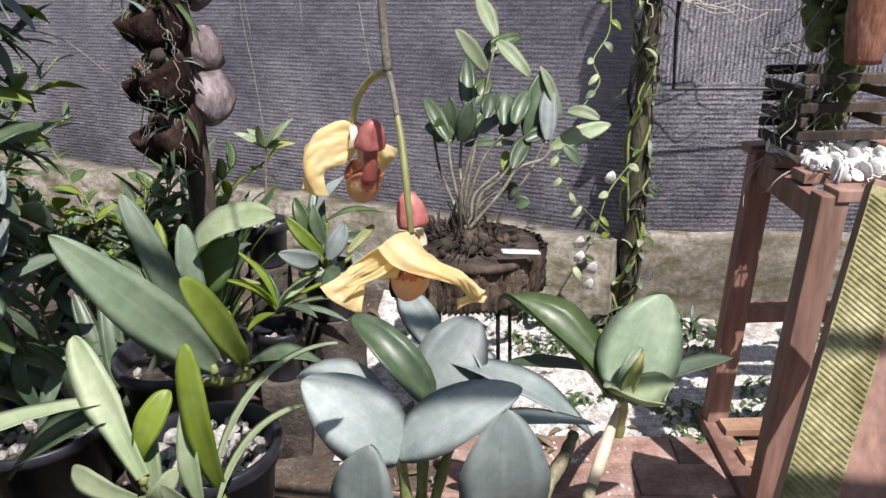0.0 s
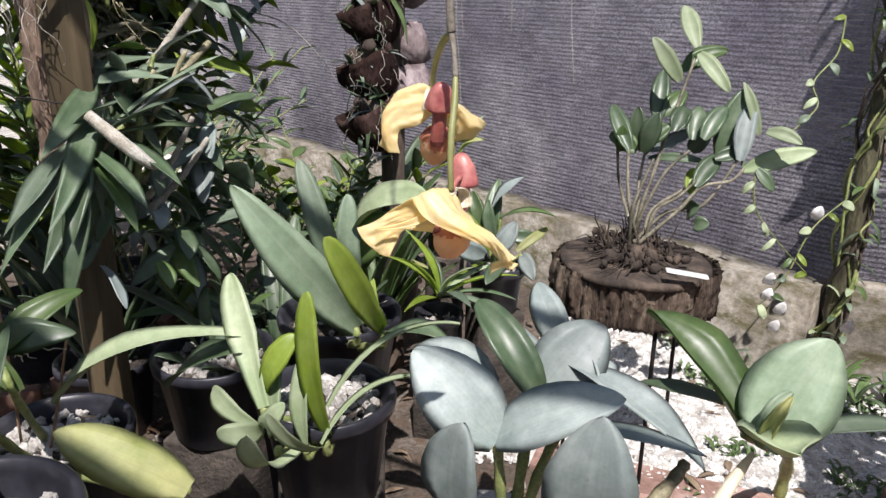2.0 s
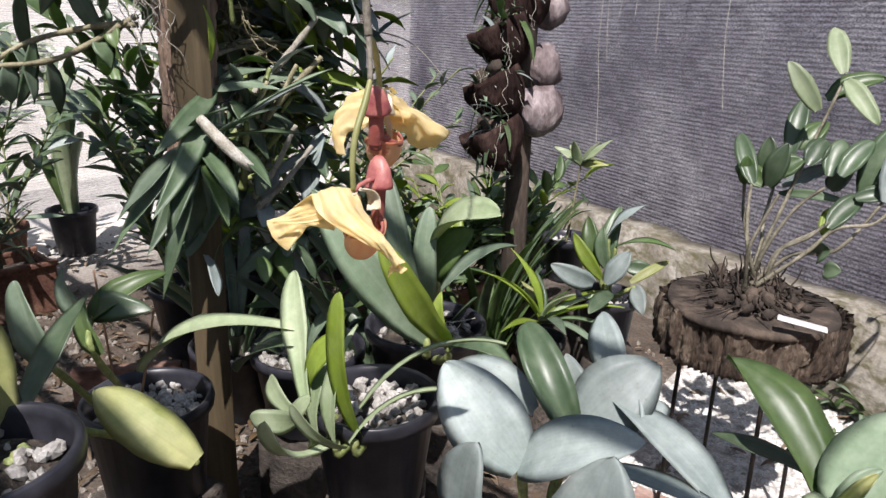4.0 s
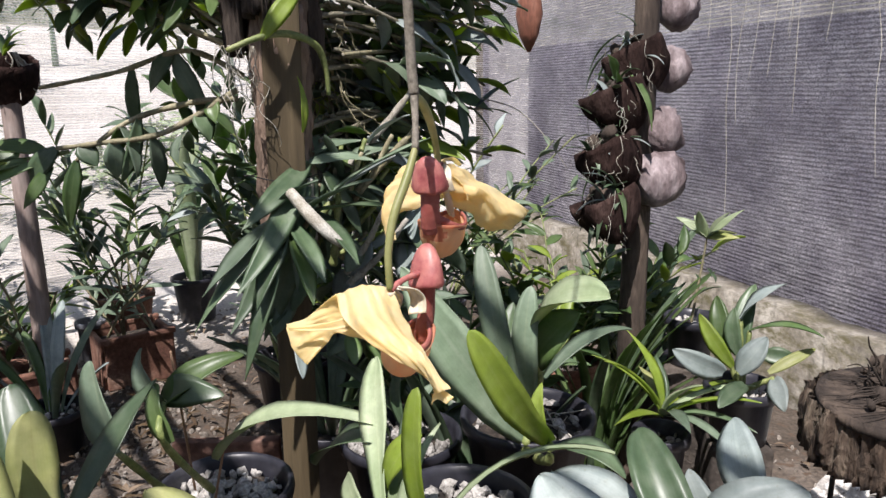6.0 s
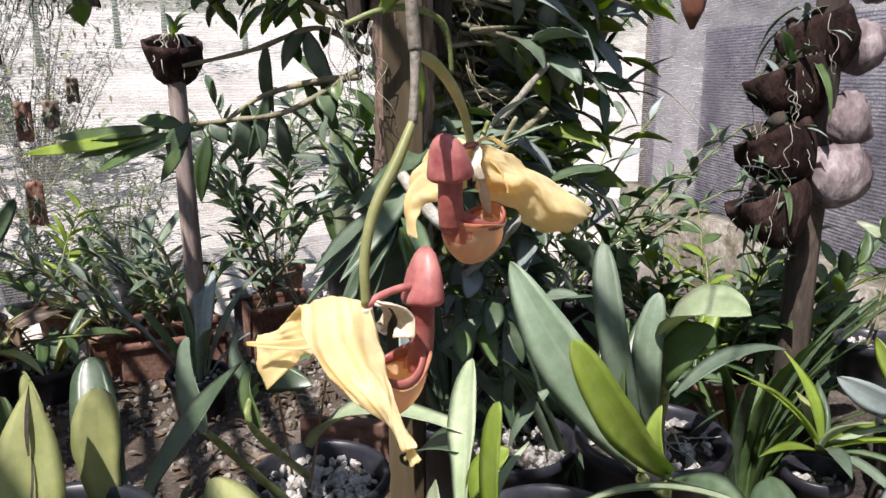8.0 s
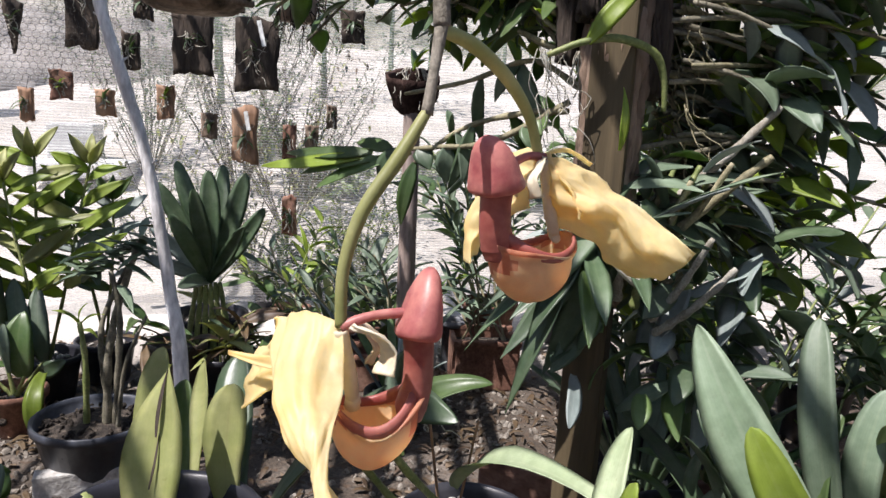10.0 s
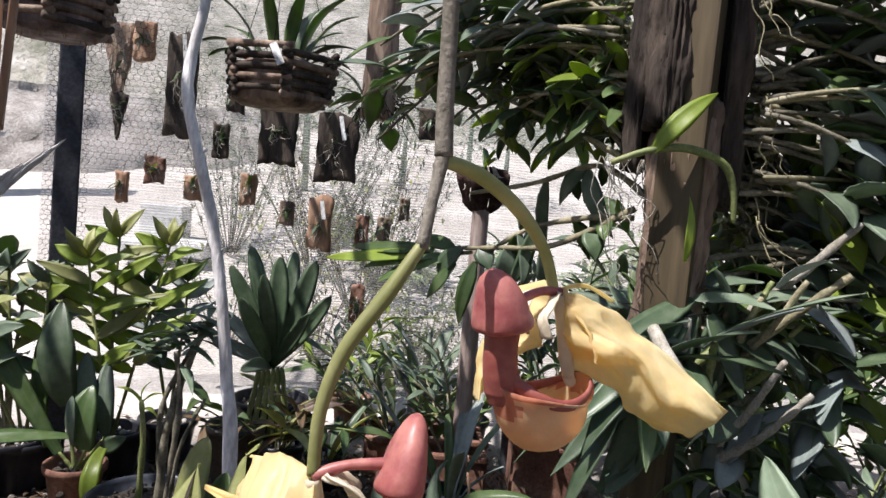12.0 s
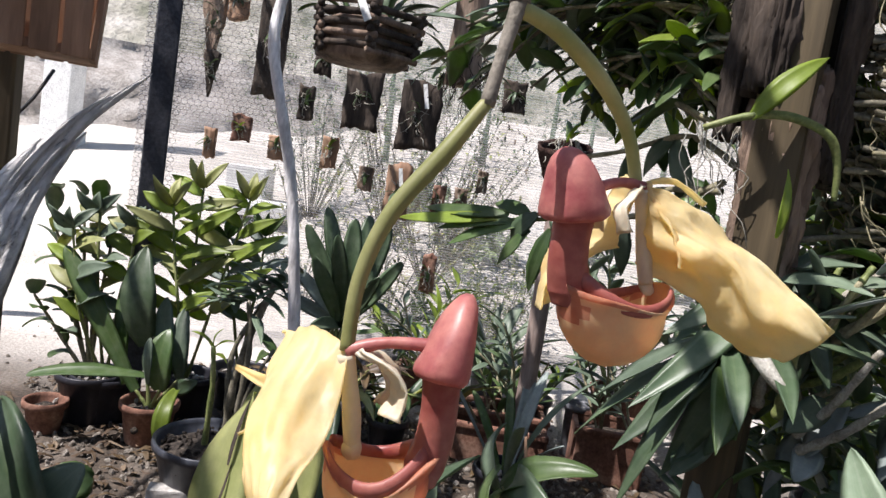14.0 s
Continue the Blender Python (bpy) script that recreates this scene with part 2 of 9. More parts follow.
CLAY = surface("red_paving", (0.20, 0.11, 0.085), (0.33, 0.21, 0.17), (0.48, 0.36, 0.31), 10, 0.85, 0.7, (1, 1, 1), 9.0, 0, 0.004)
WHITE = surface("white_paint", (0.55, 0.55, 0.54), (0.74, 0.74, 0.72), (0.82, 0.82, 0.8), 8, 0.6, 0.2)
METAL = surface("dark_iron", (0.015, 0.015, 0.015), (0.03, 0.03, 0.03), (0.07, 0.05, 0.04), 30, 0.5, 0.3, metal=0.7)
MOSS = surface("moss", (0.05, 0.07, 0.02), (0.12, 0.15, 0.05), (0.22, 0.25, 0.10), 60, 0.95, 1.0, (1, 1, 1), 5.0, 0, 0.006)
ROCK = surface("pale_rock", (0.30, 0.27, 0.24), (0.5, 0.46, 0.42), (0.68, 0.64, 0.6), 4, 0.9, 0.9, (1, 1, 1), 8.0, 0, 0.02)
NET_GREY = netting("grey_shade_net", (0.20, 0.19, 0.225), (0.52, 0.495, 0.535), (0.55, 0.98), 0.0140, 0.4)
NET_UPRIGHT = netting("grey_shade_net_turned", (0.20, 0.19, 0.225), (0.52, 0.495, 0.535), (0.55, 0.98), 0.0125, 0.4, True)
NET_PALE = netting("pale_shade_net", (0.5, 0.49, 0.5), (0.74, 0.73, 0.72), (0.17, 0.52), 0.0125, 0.45)


# ---- mesh helpers ----
UP = Vector((0, 0, 1))


def V(p):
    return Vector(p)


def thing(name, at, label, category, group="", kind=""):
    """An empty at the base of a thing, which carries its tags."""
    ob = new(name)
    ob.location = at
    ob.empty_display_size = 0.05
    return tagged(ob, label, category, group, kind)


def origin(ob):
    o = Vector((0, 0, 0))
    while ob is not None:
        o += Vector(ob.location)
        ob = ob.parent
    return o


def link_mesh(name, bm, material, parent=None, smooth=True):
    me = bpy.data.meshes.new(name)
    if parent is not None:
        bmesh.ops.translate(bm, verts=bm.verts, vec=-origin(parent))
    bm.normal_update()
    bm.to_mesh(me)
    bm.free()
    if smooth:
        me.shade_smooth()
    me.materials.append(material)
    ob = new(name, me)
    ob.parent = parent
    return ob


def part(name, bm, material, parent, label="", smooth=True):
    ob = link_mesh(name, bm, material, parent, smooth)
    return tagged(ob, label)


def spline(pts, n):
    """A smooth line through the points."""
    pts = [V(p) for p in pts]
    if len(pts) == 2:
        return [pts[0].lerp(pts[1], i / n) for i in range(n + 1)]
    out = []
    for i in range(n + 1):
        u = i / n * (len(pts) - 1)
        k = min(int(u), len(pts) - 2)
        f = u - k
        p0, p1, p2, p3 = pts[max(k - 1, 0)], pts[k], pts[k + 1], pts[min(k + 2, len(pts) - 1)]
        out.append(0.5 * (2 * p1 + (p2 - p0) * f + (2 * p0 - 5 * p1 + 4 * p2 - p3) * f * f + (3 * p1 - p0 - 3 * p2 + p3) * f ** 3))
    return out


def tube(bm, pts, radii, sides=8, n=12, rough=0.0, flat=1.0):
    """A tapered tube along a smooth line; radii are spread evenly along it."""
    line = spline(pts, n)
    ref = UP if abs((line[-1] - line[0]).normalized().z) < 0.9 else Vector((1, 0, 0))
    rings = []
    for i, p in enumerate(line):
        tan = (line[min(i + 1, n)] - line[max(i - 1, 0)]).normalized()
        s = tan.cross(ref).normalized()
        t = s.cross(tan)
        u = i / n * (len(radii) - 1)
        k = min(int(u), len(radii) - 2) if len(radii) > 1 else 0
        r = radii[k] + (radii[k + 1] - radii[k]) * (u - k) if len(radii) > 1 else radii[0]
        ring = []
        for j in range(sides):
            a = 2 * math.pi * j / sides
            q = r * (1 + rough * noise.noise(p * 31 + Vector((j * 1.7, 0, 0))))
            ring.append(bm.verts.new(p + s * math.cos(a) * q + t * math.sin(a) * q * flat))
        rings.append(ring)
    for r0, r1 in zip(rings, rings[1:]):
        for j in range(sides):
            bm.faces.new((r0[j], r0[(j + 1) % sides], r1[(j + 1) % sides], r1[j]))
    bm.faces.new(rings[0][::-1])
    bm.faces.new(rings[-1])
    return bm


def blade(bm, base, tip, width, arch=0.15, fold=0.18, shape="oval", nrm=None, nl=10, thick=0.0012, wavy=0.0, roll=0.0, cup=0.0):
    """A leaf blade with thickness, from base to tip, folded along its midrib and arched; arch > 0 bulges up."""
    b, t = V(base), V(tip)
    along = t - b
    length = along.length
    d = along.normalized()
    n0 = V(nrm) if nrm is not None else UP
    side = d.cross(n0)
    if side.length < 1e-3:
        side = d.cross(Vector((0, 1, 0)))
    side.normalize()
    n0 = side.cross(d).normalized()
    if roll:
        q = Matrix.Rotation(radians(roll), 3, d)
        side, n0 = q @ side, q @ n0
    ctrl = (b + t) / 2 + n0 * arch * length * 2
    uvl = bm.loops.layers.uv.verify()
    cols = (-1.0, -0.55, 0.0, 0.55, 1.0)
    top, bot, uv = [], [], {}
    seed = Vector((b.x * 37, b.y * 37, b.z * 37))
    sway = 0.09 * length * noise.noise(seed + Vector((7.3, 0, 1.1)))
    for i in range(nl + 1):
        s = 1 - (1 - i / nl) ** 1.6
        p = b * (1 - s) ** 2 + ctrl * 2 * s * (1 - s) + t * s * s + side * sway * math.sin(math.pi * s)
        tan = ((ctrl - b) * (1 - s) + (t - ctrl) * s).normalized()
        n = side.cross(tan).normalized()
        if shape == "oval":
            w = math.sin(math.pi * min(1.0, (0.06 + 0.94 * s)) ** 0.95) ** 0.61
        elif shape == "strap":
            w = min(1.0, 0.42 + 1.1 * s) * (1 - s ** 6) ** 0.5
        elif shape == "lance":
            w = math.sin(math.pi * (0.05 + 0.95 * s) ** 0.8) ** 0.9
        else:
            w = (1 - s) ** 0.7 * min(1, 0.7 + s)
        w = max(w, 0.02) * width / 2 * (1 + 0.07 * noise.noise(seed + Vector((s * 5.5, 3.1, 0))))
        rt, rb = [], []
        for c in cols:
            lift = fold * abs(c) * w * (1 - cup * abs(c)) + wavy * w * math.sin(s * 17 + c * 2 + b.x * 40)
            lift += 0.07 * width * noise.noise(seed + Vector((s * 2.3, c * 0.9, 0))) + 0.035 * width * c * math.sin(s * 8 + seed.x)
            pt = p + side * c * w * (1 - 0.12 * fold * abs(c)) + n * lift
            vt = bm.verts.new(pt + n * thick * 0.5)
            vb = bm.verts.new(pt - n * thick * 0.5) if abs(c) < 1 else vt
            uv[vt] = uv[vb] = ((c + 1) / 2, s)
            rt.append(vt)
            rb.append(vb)
        top.append(rt)
        bot.append(rb)

    def quad(vs):
        f = bm.faces.new(vs)
        for lp in f.loops:
            lp[uvl].uv = uv[lp.vert]

    for i in range(nl):
        for j in range(4):
            quad((top[i][j], top[i][j + 1], top[i + 1][j + 1], top[i + 1][j]))
            quad((bot[i][j], bot[i + 1][j], bot[i + 1][j + 1], bot[i][j + 1]))
    return bm


def leaf(parent, base, tip, width, material, **kw):
    return part("leaf", blade(bmesh.new(), base, tip, width, **kw), material, parent)


def leaves(parent, rows, material, **kw):
    for base, tip, width, *more in rows:
        k = dict(kw)
        if more:
            k.update(more[0])
        m = k.pop("m", material)
        leaf(parent, base, tip, width, m, **k)


def lathe(bm, at, profile, sides=28, wobble=0.0, tilt=None):
    """A turned body from (radius, height) pairs, about the upright axis through at."""
    at = V(at)
    rings = []
    for r, z in profile:
        ring = []
        for j in range(sides):
            a = 2 * math.pi * j / sides
            q = r * (1 + wobble * noise.noise(Vector((math.cos(a) * 1.5 + at.x * 9, math.sin(a) * 1.5, z * 9))))
            ring.append(bm.verts.new(at + Vector((math.cos(a) * q, math.sin(a) * q, z))))
        rings.append(ring)
    for r0, r1 in zip(rings, rings[1:]):
        for j in range(sides):
            bm.faces.new((r0[j], r0[(j + 1) % sides], r1[(j + 1) % sides], r1[j]))
    bm.faces.new(rings[0][::-1])
    bm.faces.new(rings[-1])
    return bm


def box(bm, lo, hi, turn=0.0, about=None, bevel=0.003):
    r = bmesh.ops.create_cube(bm, size=1)
    lo, hi = V(lo), V(hi)
    bmesh.ops.scale(bm, vec=hi - lo, verts=r["verts"])
    bmesh.ops.translate(bm, vec=(lo + hi) / 2, verts=r["verts"])
    if bevel:
        es = list({e for v in r["verts"] for e in v.link_edges})
        g = bmesh.ops.bevel(bm, geom=es, offset=bevel, segments=2, profile=0.6, affect="EDGES")
    if turn:
        c = V(about) if about is not None else (lo + hi) / 2
        bmesh.ops.rotate(bm, cent=c, matrix=Matrix.Rotation(radians(turn), 3, "Z"), verts=[v for v in bm.verts])
    return bm


def beam(bm, a, b, w, h, nrm=(0, 0, 1), bevel=0.002):
    """A squared beam from a to b, w wide and h high along nrm."""
    a, b = V(a), V(b)
    d = (b - a)
    L = d.length
    d.normalize()
    n = V(nrm)
    s = d.cross(n)
    if s.length < 1e-3:
        s = d.cross(Vector((0, 1, 0)))
    s.normalize()
    n = s.cross(d)
    r = bmesh.ops.create_cube(bm, size=1)
    bmesh.ops.scale(bm, vec=(w, L, h), verts=r["verts"])
    m = Matrix((s, d, n)).transposed().to_4x4()
    m.translation = (a + b) / 2
    vs = r["verts"]
    if bevel:
        es = list({e for v in vs for e in v.link_edges})
        g = bmesh.ops.bevel(bm, geom=es, offset=bevel, segments=2, profile=0.6, affect="EDGES")
        vs = list({v for f in g["faces"] for v in f.verts} | {v for v in vs if v.is_valid})
    bmesh.ops.transform(bm, matrix=m, verts=vs)
    return bm


ROUND = {}


def round_template(sub):
    """Corners and faces of a ball of triangles, made once."""
    if sub not in ROUND:
        t = bmesh.new()
        bmesh.ops.create_icosphere(t, subdivisions=sub, radius=1)
        t.verts.index_update()
        ROUND[sub] = ([v.co.copy() for v in t.verts], [[v.index for v in f.verts] for f in t.faces])
        t.free()
    return ROUND[sub]


def lumps(bm, spots, size, spread=0.45, sub=1, flat=0.7, rnd=None):
    """Irregular pebbles at the spots."""
    rnd = rnd or random
    vs, fs = round_template(sub)
    for p in spots:
        p = V(p)
        s = size * rnd.uniform(1 - spread, 1 + spread)
        q = Euler((rnd.uniform(0, 6), rnd.uniform(0, 6), rnd.uniform(0, 6))).to_matrix() @ Matrix.Diagonal((s, s * rnd.uniform(0.6, 1.0), s * flat * rnd.uniform(0.6, 1.0)))
        new_vs = [bm.verts.new(p + q @ (v * (1 + 0.28 * noise.noise(v * 1.7 + p * 50)))) for v in vs]
        for f in fs:
            bm.faces.new([new_vs[k] for k in f])
    return bm


def pot_body(bm, at, r_top, r_base, h, lip=0.012, wall=0.005):
    return lathe(bm, at, [(r_base * 0.96, 0), (r_base, 0.004), (r_top - lip * 0.5, h - lip * 2), (r_top + lip * 0.2, h - lip * 1.9), (r_top + lip * 0.35, h - lip),
                          (r_top + lip * 0.25, h - 0.002), (r_top, h), (r_top - wall * 1.2, h - 0.002), (r_top - wall * 1.6, h - 0.012), (r_top - wall * 3, h - 0.03), (r_base * 0.8, h * 0.5)], 32)


def fill_pot(parent, at, r, z, stones, rnd, stone_size=0.008, mix=True, stuff=STONE):
    at = V(at)
    bm = bmesh.new()
    rings = [(0.0001, 0.004), (r * 0.5, 0.006), (r * 0.85, 0.0), (r, -0.008), (r * 0.98, -0.03)]
    lathe(bm, at + UP * z, [(q, zz) for q, zz in reversed(rings)], 20, 0.02)
    for v in bm.verts:
        v.co.z += 0.006 * noise.noise(v.co * 60)
    part("potting_mix", bm, SOIL, parent)
    if stones:
        spots = []
        for _ in range(stones):
            a, q = rnd.uniform(0, 6.283), r * 0.93 * math.sqrt(rnd.random())
            spots.append(at + Vector((q * math.cos(a), q * math.sin(a), z + 0.004 + rnd.uniform(0, 0.006))))
        ob = part("gravel_fill", lumps(bmesh.new(), spots, stone_size, rnd=rnd), stuff, parent, smooth=False)
        tagged(ob, kind="stuff")


def potted(name, at, label, category, r_top, r_base, h, material=None, stones=40, seed=1, size=0.008, stuff=None, lift=0.0, group=""):
    """A pot with its filling; the plant's parts are added to the thing that is returned."""
    rnd = random.Random(seed)
    th = thing(name, at, label, category, group)
    part("pot", pot_body(bmesh.new(), at, r_top, r_base, h), material or BLACK_POT, th)
    fill_pot(th, at, r_top - 0.012, h - 0.028, stones, rnd, size, stuff=stuff or STONE)
    return th


def cane(parent, pts, r, material=CANE, joints=5, name="cane"):
    bm = bmesh.new()
    rad = []
    for i in range(joints * 2 + 1):
        rad.append(r * (1.12 if i % 2 else 0.86) * (1 - 0.35 * i / (joints * 2)))
    tube(bm, pts, rad, 7, joints * 4, 0.08)
    return part(name, bm, material, parent)


def root_line(bm, a, b, r, rnd, sag=0.3, n=6):
    a, b = V(a), V(b)
    L = (b - a).length
    pts = [a]
    for i in range(1, n):
        p = a.lerp(b, i / n) + Vector((rnd.uniform(-1, 1), rnd.uniform(-1, 1), rnd.uniform(-1, 0.4))) * L * 0.09
        p.z -= sag * L * 0.2 * math.sin(math.pi * i / n)
        pts.append(p)
    tube(bm, pts + [b], [r, r * 0.9, r * 0.5], 5, n * 3)
    return bm


def root(parent, a, b, r, rnd, material=None, sag=0.3):
    """One loose aerial root, a part of its plant."""
    return part("root", root_line(bmesh.new(), a, b, r, rnd, sag), material or ROOT, parent)


def leafy_cane(parent, base, direction, length, rnd, n_leaves=7, leaf_len=0.08, leaf_w=0.022, droop=0.5, material=None, cane_r=0.0045, cane_mat=CANE, start=0.25, curl=0.12, shape="lance"):
    """A cane with two ranks of leaves along its outer part; the leaves are its own pieces."""
    b, d = V(base), V(direction).normalized()
    pts = [b]
    p = b.copy()
    for i in range(5):
        d = (d + Vector((rnd.uniform(-0.15, 0.15), rnd.uniform(-0.15, 0.15), -droop * 0.22 + rnd.uniform(-0.08, 0.08)))).normalized()
        p = p + d * length / 5
        pts.append(p.copy())
    c = cane(parent, pts, cane_r, cane_mat, 6)
    line = spline(pts, 40)
    for k in range(n_leaves):
        s = start + (1 - start) * (k + 0.5) / n_leaves
        i = min(int(s * 40), 39)
        q, tan = line[i], (line[i + 1] - line[i]).normalized()
        sd = tan.cross(UP)
        if sd.length < 0.1:
            sd = Vector((1, 0, 0))
        sd = sd.normalized() * (1 if k % 2 else -1)
        sd = (Matrix.Rotation(rnd.uniform(-0.7, 0.7), 3, tan) @ sd)
        L = leaf_len * rnd.uniform(0.7, 1.2)
        way = (tan * rnd.uniform(0.5, 1.0) + sd * rnd.uniform(0.7, 1.1) + Vector((0, 0, -0.35 * droop + rnd.uniform(-0.2, 0.25)))).normalized()
        leaf(c, q, q + way * L, leaf_w * rnd.uniform(0.8, 1.25), material or LEAF_DARK, shape=shape, arch=rnd.uniform(0.02, curl), nl=6, fold=0.25, roll=rnd.uniform(-35, 35))
    return c

# ---- the setting ----
def ground_height(x, y):
    rise = max(0.0, -x - 3.4) * 0.19
    far = max(0.0, (x * x + y * y) ** 0.5 - 25) * 0.01
    near = 0.012 * noise.noise(Vector((x * 2.1, y * 2.1, 0))) + 0.005 * noise.noise(Vector((x * 9, y * 9, 3)))
    return min(rise, 2.6) - far * 0.2 + near


def make_ground():
    steps = [i * 0.06 for i in range(76)] + [4.6, 4.9, 5.3, 5.8, 6.5, 7.5, 9, 11, 14, 18, 24, 32, 45, 70, 120, 250, 600, 1500]
    axis = sorted({-s for s in steps} | set(steps))
    bm = bmesh.new()
    grid = [[bm.verts.new((x - 0.6, y + 1.0, ground_height(x - 0.6, y + 1.0))) for x in axis] for y in axis]
    for r0, r1 in zip(grid, grid[1:]):
        for i in range(len(axis) - 1):
            bm.faces.new((r0[i], r0[i + 1], r1[i + 1], r1[i]))
    m, nt, bs, out = node_mat("sandy_soil")
    v = coords(nt)
    base, f = noise_ramp(nt, 3.0, [(0.3, (0.035, 0.026, 0.019)), (0.5, (0.085, 0.066, 0.05)), (0.7, (0.19, 0.16, 0.135))], v)
    grit, g = noise_ramp(nt, 90.0, [(0.35, (0.45, 0.45, 0.45)), (0.65, (1.3, 1.28, 1.25))], v, 4.0)
    col = mixed(nt, 0.8, base, grit, "MULTIPLY")
    litter, lf = noise_ramp(nt, 26.0, [(0.56, (0, 0, 0)), (0.62, (1, 1, 1))], v, 3.0)
    col = mixed(nt, litter, col, (0.09, 0.06, 0.04))
    sep = nt.nodes.new("ShaderNodeSeparateXYZ")
    nt.links.new(v, sep.inputs[0])
    mr = nt.nodes.new("ShaderNodeMapRange")
    mr.inputs["From Min"].default_value, mr.inputs["From Max"].default_value = -2.0, -2.8
    nt.links.new(sep.outputs[0], mr.inputs["Value"])
    pale, pf = noise_ramp(nt, 1.3, [(0.35, (0.52, 0.48, 0.43)), (0.65, (0.74, 0.70, 0.65))], v, 8.0)
    col = mixed(nt, mr.outputs[0], col, mixed(nt, 0.6, pale, grit, "MULTIPLY"))
    nt.links.new(col, bs.inputs["Base Color"])
    bs.inputs["Roughness"].default_value = 0.95
    nt.links.new(bumped(nt, g, 0.9, 0.008), bs.inputs["Normal"])
    tagged(link_mesh("ground", bm, m), "sandy brown soil with leaf litter, paler outside", "ground", kind="structure")


make_ground()

N0, N1, E1 = Vector((0.68, 2.50, 0)), Vector((-3.05, 4.19, 0)), Vector((3.2, 2.40, 0))
W0 = Vector((-2.98, -0.80, 0))


def net_wall(name, a, b, z0, z1, material, label, n=60, ripple=0.012):
    a, b = V(a), V(b)
    d = (b - a).normalized()
    out = Vector((-d.y, d.x, 0))
    bm = bmesh.new()
    rows = 16
    grid = []
    for j in range(rows + 1):
        z = z0 + (z1 - z0) * j / rows
        row = []
        for i in range(n + 1):
            p = a.lerp(b, i / n)
            k = ripple * noise.noise(Vector((p.x * 2.2 + p.y * 1.3, z * 1.4, 5))) + ripple * 0.25 * noise.noise(Vector((p.x * 9, z * 3, 2)))
            row.append(bm.verts.new((p.x + out.x * k, p.y + out.y * k, z)))
        grid.append(row)
    for r0, r1 in zip(grid, grid[1:]):
        for i in range(n):
            bm.faces.new((r0[i], r0[i + 1], r1[i + 1], r1[i]))
    return tagged(link_mesh(name, bm, material), label, "netting", kind="structure")


net_wall("wall_north", N0, N1, 0.26, 2.5, NET_GREY, "grey knitted shade net stretched above a low kerb")
net_wall("wall_north_east", E1, N0, 0.26, 0.752, NET_GREY, "grey knitted shade net below a sewn seam")
net_wall("wall_north_east_upper", E1, N0, 0.748, 2.5, NET_UPRIGHT, "grey knitted shade net with upright threads above a seam")
net_wall("wall_west", W0, N1, 0.06, 2.5, NET_PALE, "thin pale shade net with the sunny yard behind", 80)
net_wall("wall_south", (-2.4, -2.6, 0), (3.2, -2.6, 0), 0.1, 1.7, NET_GREY, "grey shade net behind the path")
net_wall("wall_east", (3.2, -2.6, 0), (3.2, 2.4, 0), 0.1, 2.4, NET_GREY, "grey shade net beside the path")


def stained_plaster():
    """Pale flaking plaster with earth splashes, moss and dark runs."""
    m, nt, bs, out = node_mat("stained_kerb")
    v = coords(nt)
    base, f = noise_ramp(nt, 5.0, [(0.3, (0.10, 0.088, 0.068)), (0.5, (0.23, 0.205, 0.165)), (0.68, (0.40, 0.375, 0.325))], v, 8.0, 0.7)
    grit, g = noise_ramp(nt, 60.0, [(0.35, (0.6, 0.6, 0.6)), (0.65, (1.2, 1.2, 1.2))], v, 5.0)
    col = mixed(nt, 0.85, base, grit, "MULTIPLY")
    moss, mf = noise_ramp(nt, 9.0, [(0.47, (0, 0, 0)), (0.62, (1, 1, 1))], coords(nt, "Object", (1, 1, 2.2)), 9.0, 0.75)
    col = mixed(nt, moss, col, (0.085, 0.075, 0.035))
    runs, rf = noise_ramp(nt, 14.0, [(0.56, (1, 1, 1)), (0.72, (0.35, 0.32, 0.28))], coords(nt, "Object", (1, 1, 0.18)), 6.0)
    col = mixed(nt, 0.8, col, runs, "MULTIPLY")
    nt.links.new(col, bs.inputs["Base Color"])
    bs.inputs["Roughness"].default_value = 0.92
    nt.links.new(bumped(nt, f, 1.0, 0.012), bs.inputs["Normal"])
    return m


KERB = stained_plaster()


def kerb(name, a, b, h, thick, label):
    a, b = V(a), V(b)
    d = (b - a)
    L = d.length
    d.normalize()
    s = Vector((-d.y, d.x, 0))
    bm = bmesh.new()
    n, prof = int(L / 0.05), [(0.0, -0.05), (0.0, h * 0.5), (0.004, h - 0.02), (0.015, h), (thick, h + 0.005), (thick, -0.05)]
    rings = []
    for i in range(n + 1):
        p = a + d * L * i / n
        ring = []
        for o, z in prof:
            k = 0.016 * noise.noise(Vector((p.x * 5, p.y * 5, z * 7))) + 0.006 * noise.noise(Vector((p.x * 21, p.y * 21, z * 25)))
            ring.append(bm.verts.new(p + s * (o + k) + UP * (z + k * (0.8 if z > 0 else 0))))
        rings.append(ring)
    for r0, r1 in zip(rings, rings[1:]):
        for j in range(len(prof) - 1):
            bm.faces.new((r0[j], r1[j], r1[j + 1], r0[j + 1]))
    bm.faces.new(rings[0])
    bm.faces.new(rings[-1][::-1])
    bmesh.ops.recalc_face_normals(bm, faces=bm.faces)
    return tagged(link_mesh(name, bm, KERB), label, "kerb", kind="structure")


KN = Vector((-0.412, -0.911, 0))
kerb("kerb_north", N1 + KN * 0.05, N0 + KN * 0.05, 0.29, -0.12, "low stained concrete kerb under the net")
kerb("kerb_north_east", N0 + Vector((0.0, -0.04, 0)), E1 + Vector((0, -0.05, 0)), 0.29, 0.12, "low stained concrete kerb under the net")

